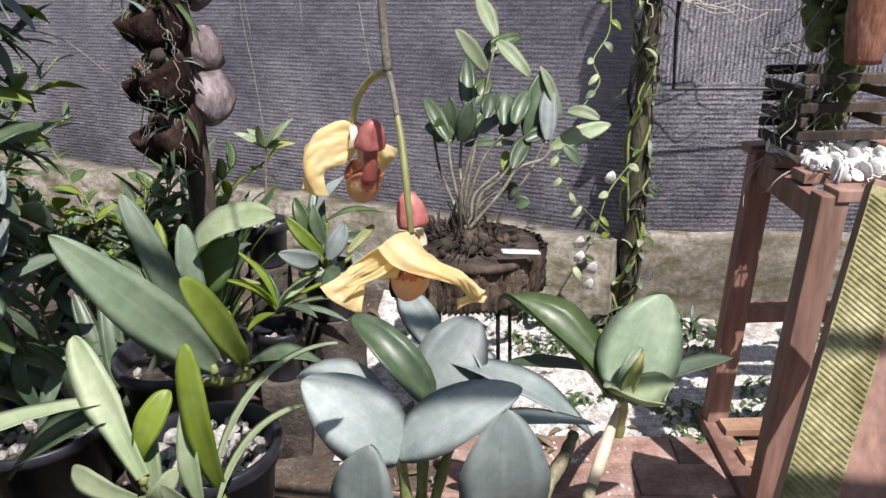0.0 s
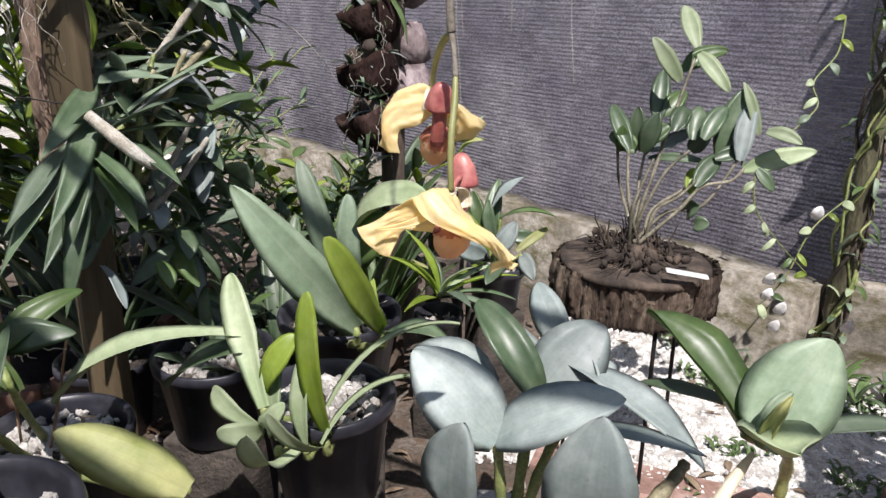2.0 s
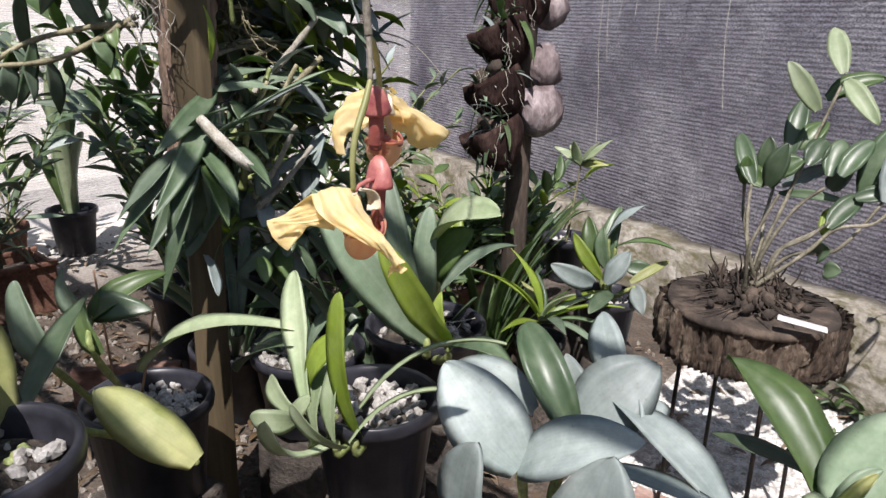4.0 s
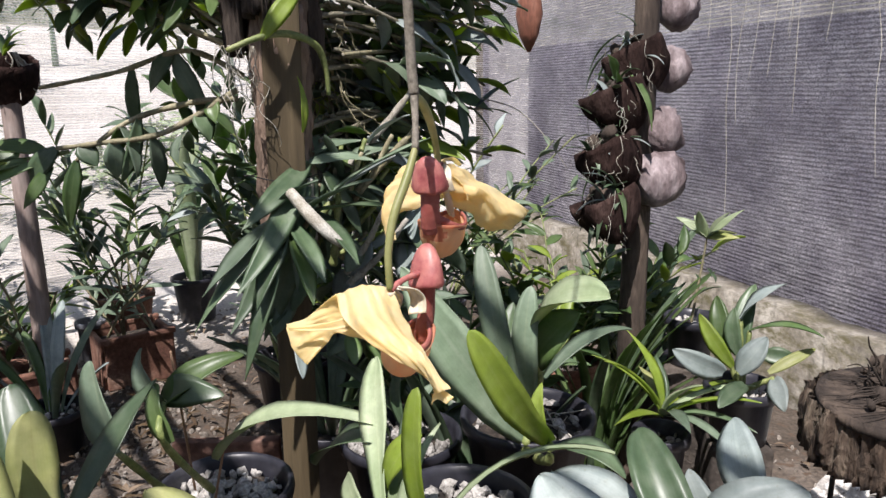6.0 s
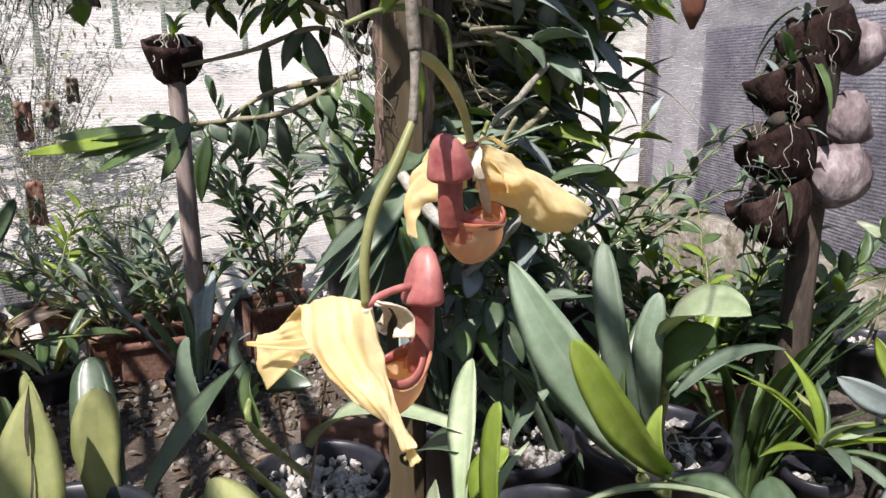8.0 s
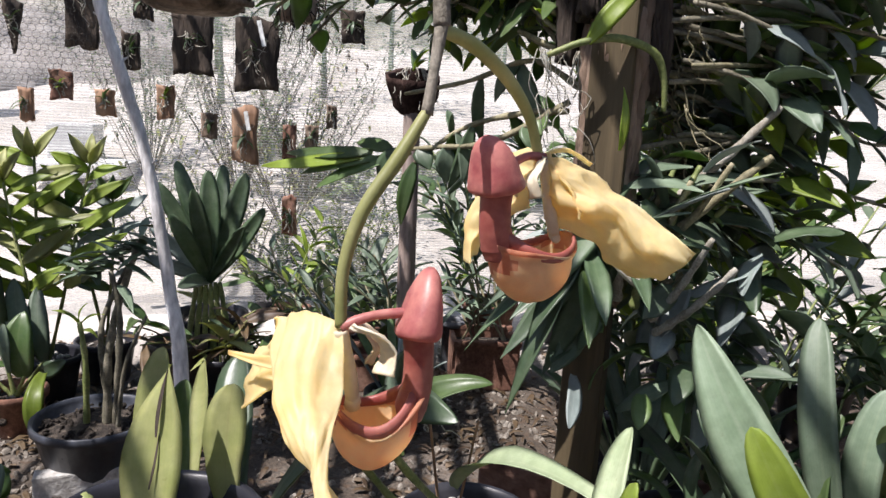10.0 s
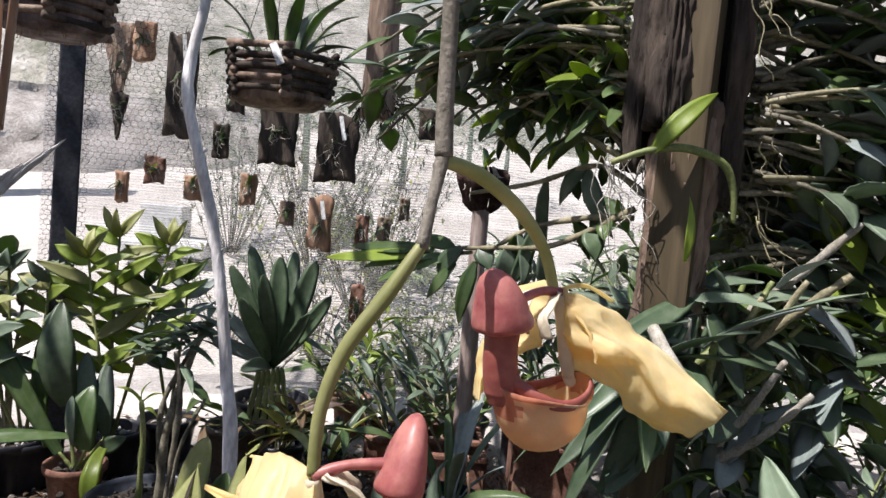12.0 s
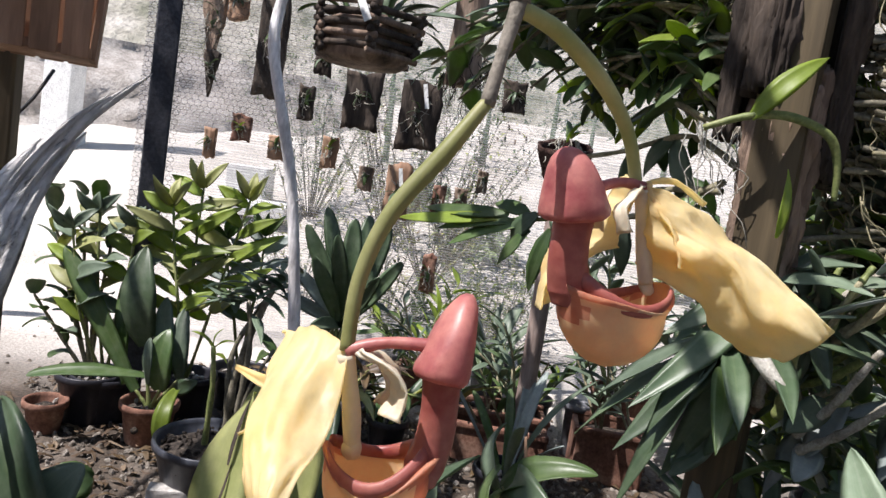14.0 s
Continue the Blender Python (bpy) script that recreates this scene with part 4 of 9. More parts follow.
drape(LOWER, "sepal", "broad crumpled pale yellow hind sepal", [
    [(0.1573, 0.7254, 0.9017), (0.1620, 0.7315, 0.9045), (0.1680, 0.7395, 0.9055), (0.1748, 0.7472, 0.9042)],
    [(0.1660, 0.7235, 0.8910), (0.1740, 0.7280, 0.8935), (0.1800, 0.7370, 0.8955), (0.1815, 0.7475, 0.8955)],
    [(0.1850, 0.7252, 0.8825), (0.1905, 0.7285, 0.8865), (0.1925, 0.7370, 0.8880), (0.1905, 0.7470, 0.8870)],
    [(0.2010, 0.7315, 0.8755), (0.2040, 0.7335, 0.8790), (0.2045, 0.7385, 0.8815), (0.2020, 0.7440, 0.8815)],
    [(0.2065, 0.7395, 0.8675), (0.2095, 0.7380, 0.8705), (0.2125, 0.7385, 0.8730), (0.2135, 0.7420, 0.8735)],
    [(0.2085, 0.7455, 0.8570), (0.2135, 0.7420, 0.8600), (0.2180, 0.7405, 0.8635), (0.2218, 0.7412, 0.8660)]], 0.0013, 13.0, 40, 28)
drape(LOWER, "sepal", CRUMPLED, [
    [(0.1573, 0.7252, 0.9015), (0.1650, 0.7330, 0.8950), (0.1690, 0.7380, 0.8850), (0.1660, 0.7370, 0.8770)],
    [(0.1480, 0.7245, 0.8950), (0.1530, 0.7290, 0.8900), (0.1580, 0.7325, 0.8840), (0.1590, 0.7330, 0.8780)],
    [(0.1390, 0.7225, 0.8885), (0.1420, 0.7235, 0.8850), (0.1460, 0.7265, 0.8815), (0.1495, 0.7295, 0.8780)],
    [(0.1300, 0.7205, 0.8830), (0.1340, 0.7195, 0.8785), (0.1400, 0.7205, 0.8745), (0.1475, 0.7240, 0.8725)],
    [(0.1218, 0.7180, 0.8795), (0.1270, 0.7155, 0.8735), (0.1360, 0.7135, 0.8685), (0.1470, 0.7130, 0.8655)]], 0.0012, 17.0, 34, 24)
drape(LOWER, "petal", "narrow yellow petal", [
    [(0.176, 0.745, 0.896), (0.174, 0.743, 0.899)],
    [(0.160, 0.728, 0.884), (0.157, 0.726, 0.888)],
    [(0.140, 0.7085, 0.8825), (0.139, 0.7085, 0.884)]], 0.0004, 4.0, 10, 6)
drape(LOWER, "petal", "narrow yellow petal with a curled tip", [
    [(0.2225, 0.7444, 0.8615), (0.220, 0.742, 0.858)],
    [(0.213, 0.746, 0.862), (0.211, 0.744, 0.857)],
    [(0.203, 0.750, 0.857), (0.203, 0.748, 0.850)]], 0.0004, 6.0, 10, 6)

# ---- plants near the flowers ----
CAMWARD = (0.1, -1.0, 0.45)


def stump(name, at, r, h, label, bark=None, seed=1):
    """A sawn log standing on end: ring of bark ridges, top with soil."""
    at = V(at)
    th = thing(name, at, label, "stump")
    bm = bmesh.new()
    sides, rows = 72, 9
    rings = []
    for i in range(rows + 1):
        ring = []
        for j in range(sides):
            a = 2 * math.pi * j / sides
            ridge = 0.010 * abs(noise.noise(Vector((j * 0.55 + seed * 7, i * 0.22, 2)))) ** 0.6 + 0.006 * noise.noise(Vector((j * 1.3, i * 0.6, seed)))
            out = 0.012 * noise.noise(Vector((math.cos(a), math.sin(a), seed)))
            q = r - 0.014 + ridge * 1.6 + out
            ring.append(bm.verts.new(at + Vector((q * math.cos(a), q * math.sin(a), h * i / rows))))
        rings.append(ring)
    for r0, r1 in zip(rings, rings[1:]):
        for j in range(sides):
            bm.faces.new((r0[j], r0[(j + 1) % sides], r1[(j + 1) % sides], r1[j]))
    bm.faces.new(rings[0][::-1])
    part("bark", bm, bark or BARK, th)
    bm = bmesh.new()
    lathe(bm, at, [(r * 0.985, h - 0.012), (r * 0.97, h + 0.001), (r * 0.7, h + 0.003), (r * 0.3, h), (0.002, h + 0.002)], 40, 0.03)
    part("sawn_top", bm, GREY_WOOD, th, "grey weathered sawn face")
    return th


# block colour kept near black to stand for the shade between the pots
SHADE_BLOCK = surface("shade_toned_block", (0.025, 0.021, 0.018), (0.07, 0.058, 0.048), (0.15, 0.125, 0.105), 16, 0.9, 0.9, (1, 1, 1), 7.0, 0, 0.006)


def block_under(at, w, d, top, turn, label="rough block under a pot, coloured dark for the shade there"):
    """A block that carries a pot."""
    x, y = at[0], at[1]
    b = bmesh.new()
    box(b, (x - w / 2, y - d / 2, -0.02), (x + w / 2, y + d / 2, top), turn, (x, y, 0), 0.006)
    for v in b.verts:
        v.co += Vector((1, 1, 0)) * 0.004 * noise.noise(v.co * 22)
    return tagged(link_mesh("support_block", b, SHADE_BLOCK), label, "block", "blocks under pots")


def on_block(at, r, top):
    if top > 0.03:
        block_under(at, r * 1.7, r * 1.5, top - 0.002, (at[0] * 300) % 40)


# stiff blue-grey orchid on a stump
at = V((0.129, 1.117, 0.403))
b1 = stump("tree_stump", (at.x - 0.02, at.y + 0.01, -0.02), 0.13, 0.30, "low tree stump with sunlit soil on top")
P = thing("blue_grey_orchid", (at.x, at.y, 0.28), "orchid with broad stiff blue-grey leaves growing on a stump", "orchid")
C0 = (0.116, 1.093, 0.484)
leaves(P, [
    (C0, (0.001, 1.086, 0.592), 0.100, dict(arch=0.10, nrm=(-0.2, -0.55, 0.8))),
    (C0, (0.270, 1.085, 0.584), 0.078, dict(arch=0.10, nrm=(0.1, -0.6, 0.8))),
    ((0.149, 1.153, 0.520), (0.043, 1.209, 0.618), 0.060, dict(fold=0.7, m=LEAF_DARK, nrm=(0.6, -0.7, 0.4))),
    ((0.146, 1.180, 0.507), (0.212, 1.263, 0.590), 0.100, dict(nrm=CAMWARD, arch=0.06)),
    ((0.162, 1.276, 0.527), (0.096, 1.340, 0.605), 0.055, dict(nrm=CAMWARD)),
    ((0.183, 1.219, 0.541), (0.369, 1.142, 0.474), 0.062, dict(arch=0.10, fold=0.3)),
    ((0.189, 1.129, 0.499), (0.367, 1.123, 0.509), 0.042, dict(arch=0.05)),
    ((0.248, 1.048, 0.408), (0.251, 1.048, 0.579), 0.112, dict(nrm=(0.1, -1, 0.5), arch=0.09)),
    ((0.083, 1.028, 0.411), (0.088, 1.034, 0.537), 0.085, dict(nrm=(-0.2, -1, 0.3), arch=0.06)),
    ((0.089, 1.166, 0.517), (-0.022, 1.138, 0.565), 0.060, dict(nrm=(-0.3, -0.4, 1))),
    ((0.150, 1.218, 0.521), (0.096, 1.233, 0.579), 0.035, dict(nrm=CAMWARD)),
    ((0.195, 1.283, 0.535), (0.227, 1.198, 0.528), 0.05, dict(nrm=(0.6, -0.7, 0.4))),
], LEAF_BLUE, fold=0.22, shape="oval", nl=14, thick=0.0018)
for px in ((0.116, 1.093, 0.484), (0.149, 1.153, 0.520), (0.189, 1.130, 0.503), (0.247, 1.047, 0.435)):
    t = V(px)
    cane(P, [(at.x + (t.x - at.x) * 0.3, at.y + (t.y - at.y) * 0.3 + 0.01, 0.28), ((at.x + t.x) / 2, (at.y + t.y) / 2, (t.z + 0.28) / 2), t], 0.010, CANE_GREEN, 4)
cane(P, [(0.045, 1.115, 0.454), (0.025, 1.138, 0.464), (0.010, 1.164, 0.509)], 0.006, CANE, 3, "old_cane")
cane(P, [(0.291, 1.085, 0.407), (0.331, 1.130, 0.455), (0.346, 1.151, 0.477)], 0.011, CANE, 4, "old_cane")

# broad-leaved orchid beside the paving
g = (0.531, 1.785, 0.000)
LEAF_OPEN = leafy("open_sage_leaf", (0.22, 0.32, 0.20), (0.38, 0.47, 0.34), (0.50, 0.56, 0.44), 0.3, 0.45, (0.30, 0.45, 0.10), coat=0.08)
P = thing("broad_leaf_orchid", g, "orchid with large cupped pale green leaves and a dry white sheath", "orchid")
leaves(P, [
    ((0.421, 1.334, 0.423), (0.256, 1.426, 0.551), 0.095, dict(fold=0.9, m=LEAF_MID, nrm=(0.75, -0.5, 0.5), arch=0.06)),
    ((0.442, 1.324, 0.420), (0.521, 1.409, 0.562), 0.135, dict(m=LEAF_OPEN, nrm=(-0.1, -1, 0.35), fold=0.12, arch=-0.03)),
    ((0.448, 1.315, 0.430), (0.474, 1.345, 0.500), 0.036, dict(fold=1.1, m=LEAF_OPEN, nrm=(-0.5, -1, 0.2))),
    ((0.447, 1.312, 0.438), (0.471, 1.318, 0.508), 0.026, dict(fold=1.5, m=LEAF_OLD, nrm=(-0.3, -1, 0.2))),
    ((0.429, 1.313, 0.452), (0.478, 1.204, 0.488), 0.120, dict(m=LEAF_PALE, fold=0.75, arch=-0.14, cup=0.3)),
    ((0.487, 1.362, 0.420), (0.641, 1.403, 0.449), 0.050, dict(m=LEAF_SAGE, fold=0.4, arch=0.05)),
    ((0.413, 1.380, 0.436), (0.261, 1.387, 0.446), 0.045, dict(m=LEAF_DARK, arch=0.05)),
    ((0.434, 1.402, 0.430), (0.426, 1.443, 0.482), 0.04, dict(m=LEAF_OLD, fold=0.8, nrm=CAMWARD)),
], LEAF_SAGE, shape="oval", nl=14, thick=0.0016, fold=0.3)
b = bmesh.new(); tube(b, [(0.433, 1.300, 0.415), (0.407, 1.237, 0.401), (0.377, 1.177, 0.364)], [0.004, 0.008, 0.010, 0.008], 10, 10, 0.1); part("sheath", b, CREAM, P, "dry white papery sheath")
b = bmesh.new(); tube(b, [(0.377, 1.177, 0.364), (0.370, 1.158, 0.347), (g[0] - 0.08, g[1] - 0.22, 0.0)], [0.009, 0.008, 0.008], 10, 8, 0.1); part("old_cane", b, CANE, P)
for q in ((0.421, 1.334, 0.423), (0.442, 1.324, 0.420), (0.487, 1.362, 0.420)):
    cane(P, [(g[0] + 0.02, g[1] + 0.02, 0.0), (g[0] + 0.01, g[1] - 0.06, 0.16), q], 0.012, CANE_GREEN, 4)

# strap-leaved plant in a black pot with pebbles
c = V((-0.141, 1.105, 0.489))
H = 0.17
P = potted("potted_strap_orchid", (c.x, c.y, c.z - H), "orchid with pale strap leaves in a black pot of pebbles", "potted orchid", 0.095, 0.07, H, stones=110, seed=3, size=0.010)
on_block((c.x, c.y), 0.09, c.z - H)
leaves(P, [
    ((-0.092, 1.025, 0.479), (-0.097, 0.998, 0.690), 0.036, dict(m=LEAF_LIME, arch=0.10)),
    ((-0.104, 0.989, 0.483), (-0.119, 1.051, 0.623), 0.026, dict(shape="lance", fold=0.5)),
    ((-0.179, 1.010, 0.506), (-0.270, 1.077, 0.656), 0.045, dict(arch=0.03)),
    ((-0.188, 1.025, 0.520), (-0.150, 1.049, 0.600), 0.036, dict(m=LEAF_LIME, arch=0.16)),
    ((-0.154, 1.003, 0.467), (-0.187, 1.062, 0.541), 0.032),
    ((-0.092, 1.026, 0.518), (0.024, 1.195, 0.585), 0.026, dict(arch=0.16, nrm=(-0.5, -0.2, 1))),
    ((-0.088, 1.001, 0.479), (-0.009, 1.130, 0.528), 0.024, dict(arch=0.16, nrm=(-0.5, -0.2, 1))),
    ((-0.196, 1.012, 0.470), (-0.275, 1.026, 0.503), 0.032, dict(arch=0.14)),
    ((-0.161, 0.978, 0.500), (-0.182, 0.918, 0.521), 0.034, dict(arch=0.25)),
    ((-0.152, 0.987, 0.493), (-0.107, 0.954, 0.561), 0.028, dict(arch=0.2)),
    ((-0.089, 0.999, 0.476), (-0.116, 0.930, 0.559), 0.022, dict(arch=0.12)),
    ((-0.118, 0.984, 0.474), (-0.114, 0.886, 0.555), 0.045, dict(arch=0.16)),
    ((-0.235, 1.045, 0.585), (-0.472, 0.936, 0.481), 0.050, dict(arch=0.17, nrm=(0, -0.2, 1))),
    ((-0.222, 1.035, 0.565), (-0.365, 1.034, 0.477), 0.058, dict(m=LEAF_DARK, arch=0.10, shape="oval", nrm=(0, -0.2, 1))),
], LEAF_PALE, shape="strap", nrm=CAMWARD, fold=0.3, nl=14)
for q in ((-0.089, 1.011, 0.479), (-0.179, 1.010, 0.506), (-0.146, 0.989, 0.467), (-0.109, 0.997, 0.476), (-0.232, 1.043, 0.583)):
    t = V(q); cane(P, [(c.x + (t.x - c.x) * 0.7, c.y + (t.y - c.y) * 0.5, c.z - 0.03), t + Vector((0, 0.004, -0.02)), t], 0.008, CANE_GREEN, 3)

# long leaves in the blue-black pot
c = V((-0.305, 1.431, 0.448))
H = 0.18
P = potted("potted_long_leaf_orchid", (c.x, c.y, c.z - H), "orchid with long dark and lime leaves in a bluish black pot", "potted orchid", 0.115, 0.085, H, stones=30, seed=5, size=0.012)
on_block((c.x, c.y), 0.10, c.z - H)
leaves(P, [
    ((-0.200, 1.302, 0.489), (-0.340, 1.180, 0.748), 0.080, dict(m=LEAF_OPEN, arch=0.10, nrm=(-0.2, -0.6, 0.8))),
    ((-0.146, 1.289, 0.503), (-0.154, 1.133, 0.708), 0.050, dict(m=LEAF_LIME, arch=0.08, nrm=(0.5, -0.7, 0.6), shape="strap")),
    ((-0.235, 1.335, 0.477), (-0.303, 1.310, 0.765), 0.046, dict(m=LEAF_SAGE, shape="strap", nrm=(0.5, -0.8, 0.3))),
    ((-0.230, 1.365, 0.487), (-0.237, 1.352, 0.705), 0.044, dict(m=LEAF_SAGE, shape="strap", nrm=(0.5, -0.8, 0.3))),
    ((-0.282, 1.448, 0.510), (-0.227, 1.626, 0.571), 0.045, dict(m=LEAF_SAGE, shape="strap", arch=0.13)),
    ((-0.232, 1.365, 0.640), (-0.089, 1.344, 0.719), 0.078, dict(m=LEAF_PALE, fold=0.5, arch=0.12, nrm=(-0.2, -0.5, 0.9))),
    ((-0.240, 1.378, 0.575), (-0.160, 1.372, 0.675), 0.075, dict(m=LEAF_MID, fold=0.3, nrm=CAMWARD)),
    ((-0.219, 1.303, 0.501), (-0.268, 1.328, 0.663), 0.03, dict(m=LEAF_MID, shape="strap", nrm=CAMWARD)),
    ((-0.146, 1.289, 0.503), (-0.156, 1.283, 0.592), 0.03, dict(m=LEAF_LIME, nrm=CAMWARD)),
    ((-0.141, 1.290, 0.494), (-0.021, 1.293, 0.493), 0.05, dict(m=LEAF_DARK, arch=0.12)),
], LEAF_MID, shape="oval", fold=0.35, nl=14)
for q in ((-0.200, 1.302, 0.489), (-0.146, 1.289, 0.503), (-0.261, 1.369, 0.477), (-0.240, 1.378, 0.575), (-0.232, 1.365, 0.640)):
    t = V(q); cane(P, [(c.x + (t.x - c.x) * 0.5, c.y + (t.y - c.y) * 0.5, c.z - 0.03), t + Vector((0, 0, -0.03)), t], 0.009, CANE_GREEN, 3)
b = bmesh.new()
rr = random.Random(8)
for k in range(7):
    root_line(b, (c.x + rr.uniform(-0.05, 0.08), c.y + rr.uniform(-0.05, 0.05), c.z + 0.0), (c.x + rr.uniform(0.02, 0.16), c.y + rr.uniform(-0.1, 0.1), c.z + rr.uniform(-0.01, 0.02)), 0.0016, rr)
tagged(part("root_mass", b, ROOT, P), kind="stuff")

# purple-black pot of white stones
c = V((-0.515, 1.315, 0.375))
H = 0.17
P = potted("stone_filled_pot", (c.x, c.y, c.z - H), "bluish black pot of white stones with a few thin leaves", "potted orchid", 0.112, 0.085, H, stones=150, seed=6, size=0.009)
on_block((c.x, c.y), 0.10, c.z - H)
leaves(P, [
    ((-0.530, 1.300, 0.36), (-0.610, 1.225, 0.420), 0.03, dict(m=LEAF_MID, arch=0.3)),
    ((-0.500, 1.330, 0.36), (-0.540, 1.340, 0.495), 0.03, dict(m=LEAF_DARK, nrm=CAMWARD)),
    ((-0.510, 1.310, 0.36), (-0.470, 1.360, 0.470), 0.03, dict(m=LEAF_SAGE, nrm=CAMWARD)),
], LEAF_MID, shape="strap", fold=0.3)

# nearest black pot, half full of white pebbles, with two thin stakes
c = V((-0.505, 0.960, 0.418))
H = 0.18
P = potted("potted_staked_orchid", (c.x, c.y, c.z - H), "staked orchid in a black pot half full of white pebbles", "potted orchid", 0.100, 0.078, H, stones=160, seed=9, size=0.009)
on_block((c.x, c.y), 0.1, c.z - H)
for a_, b_ in (((-0.545, 0.930, 0.400), (-0.468, 0.883, 0.662)), ((-0.500, 0.940, 0.400), (-0.446, 0.954, 0.588))):
    b = bmesh.new(); tube(b, [a_, V(a_).lerp(V(b_), 0.5) + Vector((0.002, 0, 0)), b_], [0.0022, 0.002, 0.0016], 6, 6); part("stake", b, RAW_WOOD, P)
leaves(P, [
    ((-0.321, 0.705, 0.556), (-0.372, 0.826, 0.668), 0.052, dict(m=LEAF_DARK, fold=0.35, arch=0.03)),
    ((-0.427, 0.790, 0.564), (-0.490, 0.788, 0.668), 0.062, dict(m=LEAF_SAGE, fold=0.35, arch=0.03)),
    ((-0.462, 0.863, 0.591), (-0.414, 0.961, 0.650), 0.042, dict(m=LEAF_MID, arch=0.14, fold=0.6)),
    ((-0.457, 0.869, 0.591), (-0.517, 0.863, 0.659), 0.035, dict(m=LEAF_SAGE, arch=0.2, fold=0.4)),
    ((-0.478, 0.879, 0.598), (-0.379, 0.912, 0.618), 0.045, dict(m=LEAF_DARK, arch=0.2)),
    ((-0.416, 0.854, 0.560), (-0.464, 0.859, 0.625), 0.04, dict(m=LEAF_MID)),
    ((-0.120, 0.798, 0.545), (-0.243, 0.758, 0.606), 0.060, dict(m=LEAF_OLD, fold=0.15, arch=0.08, nrm=(0.4, -0.4, 0.9))),
    ((-0.329, 0.760, 0.508), (-0.329, 0.750, 0.557), 0.03, dict(m=LEAF_MID)),
], LEAF_MID, shape="oval", nrm=CAMWARD, nl=12)
cane(P, [(c.x - 0.03, c.y, c.z - 0.03), (-0.414, 0.842, 0.565), (-0.461, 0.867, 0.599)], 0.006, CANE_GREEN, 4)
cane(P, [(c.x + 0.04, c.y - 0.06, c.z - 0.03), (-0.321, 0.705, 0.556)], 0.007, CANE_GREEN, 3)
cane(P, [(c.x + 0.02, c.y - 0.05, c.z - 0.03), (-0.427, 0.790, 0.564)], 0.007, CANE_GREEN, 3)
cane(P, [(c.x + 0.06, c.y - 0.04, c.z - 0.03), (-0.25, 0.85, 0.47), (-0.120, 0.798, 0.545)], 0.007, CANE_GREEN, 4)
b = bmesh.new()
for k in range(6):
    root_line(b, (-0.454, 0.877, 0.606), (V((-0.441, 0.896, 0.621)) + Vector((rr.uniform(-0.03, 0.03), rr.uniform(-0.03, 0.03), rr.uniform(-0.06, 0.03)))), 0.0012, rr)
tagged(part("root_mass", b, ROOT, P), kind="stuff")

# old thick leaves, one split at its tip
g = (-0.178, 0.612, 0.619)
gz = g[2] - 0.14
P = potted("potted_split_leaf_orchid", (g[0], g[1], gz), "orchid with thick ageing leaves, one split and spotted", "potted orchid", 0.09, 0.07, 0.15, seed=11)
on_block((g[0], g[1]), 0.09, gz)
leaves(P, [
    ((-0.183, 0.608, 0.600), (-0.233, 0.620, 0.746), 0.060, dict(m=LEAF_OLD, fold=0.10, shape="lance")),
    ((-0.240, 0.668, 0.600), (-0.262, 0.670, 0.716), 0.046, dict(m=LEAF_OLD, fold=0.2)),
    ((-0.525, 0.522, 0.446), (-0.583, 0.547, 0.646), 0.050, dict(m=LEAF_OLD, fold=0.3)),
    ((-0.509, 0.582, 0.432), (-0.579, 0.575, 0.601), 0.055, dict(m=LEAF_MID, fold=0.3)),
    ((-0.227, 0.673, 0.579), (-0.336, 0.670, 0.719), 0.05, dict(m=LEAF_DARK, fold=0.3)),
    ((-0.324, 0.624, 0.562), (-0.549, 0.604, 0.637), 0.030, dict(m=LEAF_OLD, fold=0.4)),
], LEAF_OLD, shape="strap", nrm=(0.9, -0.4, 0.2), arch=0.03, nl=14, thick=0.002)
b = bmesh.new()
for a_, t_, w_ in ((0.60, 1.0, 0.0040), (0.30, 0.62, 0.0022)):
    p0, p1 = V((-0.183, 0.608, 0.610)).lerp(V((-0.233, 0.620, 0.742)), a_), V((-0.183, 0.608, 0.610)).lerp(V((-0.233, 0.620, 0.742)), t_)
    out_ = Vector((0.0075, -0.0035, 0.002))
    blade(b, p0 + out_, p1 + out_ * 0.5, w_, arch=0.03, shape="lance", nrm=(0.9, -0.4, 0.2), nl=10)
part("tear", b, BARK_DARK, P, "dark brown tear along the leaf")
for q in ((-0.184, 0.607, 0.629), (-0.174, 0.657, 0.615), (-0.250, 0.584, 0.600), (-0.234, 0.542, 0.625), (-0.227, 0.673, 0.579)):
    t = V(q); cane(P, [(g[0] + (t.x - g[0]) * 0.6, g[1] + (t.y - g[1]) * 0.6, gz + 0.12), t], 0.009, CANE_GREEN, 3)

# dark leaves with a grey stake
g = (-0.184, 0.403, 0.598)
gz = max(0.0, g[2] - 0.15)
P = potted("potted_dark_leaf_orchid", (g[0], g[1], gz), "orchid with dark thick leaves and a grey plastic stake", "potted orchid", 0.09, 0.07, 0.15, seed=12)
on_block((g[0], g[1]), 0.09, gz)
leaves(P, [
    ((-0.187, 0.470, 0.614), (-0.238, 0.399, 0.702), 0.068, dict(m=LEAF_DARK)),
    ((-0.169, 0.427, 0.630), (-0.198, 0.345, 0.710), 0.07, dict(m=LEAF_DARK)),
    ((-0.249, 0.446, 0.621), (-0.270, 0.471, 0.630), 0.04, dict(m=LEAF_MID)),
    ((-0.200, 0.440, 0.590), (-0.231, 0.481, 0.659), 0.05, dict(m=LEAF_SAGE, arch=0.1)),
], LEAF_DARK, shape="oval", nrm=(1, -0.1, 0.3), nl=12, thick=0.002)
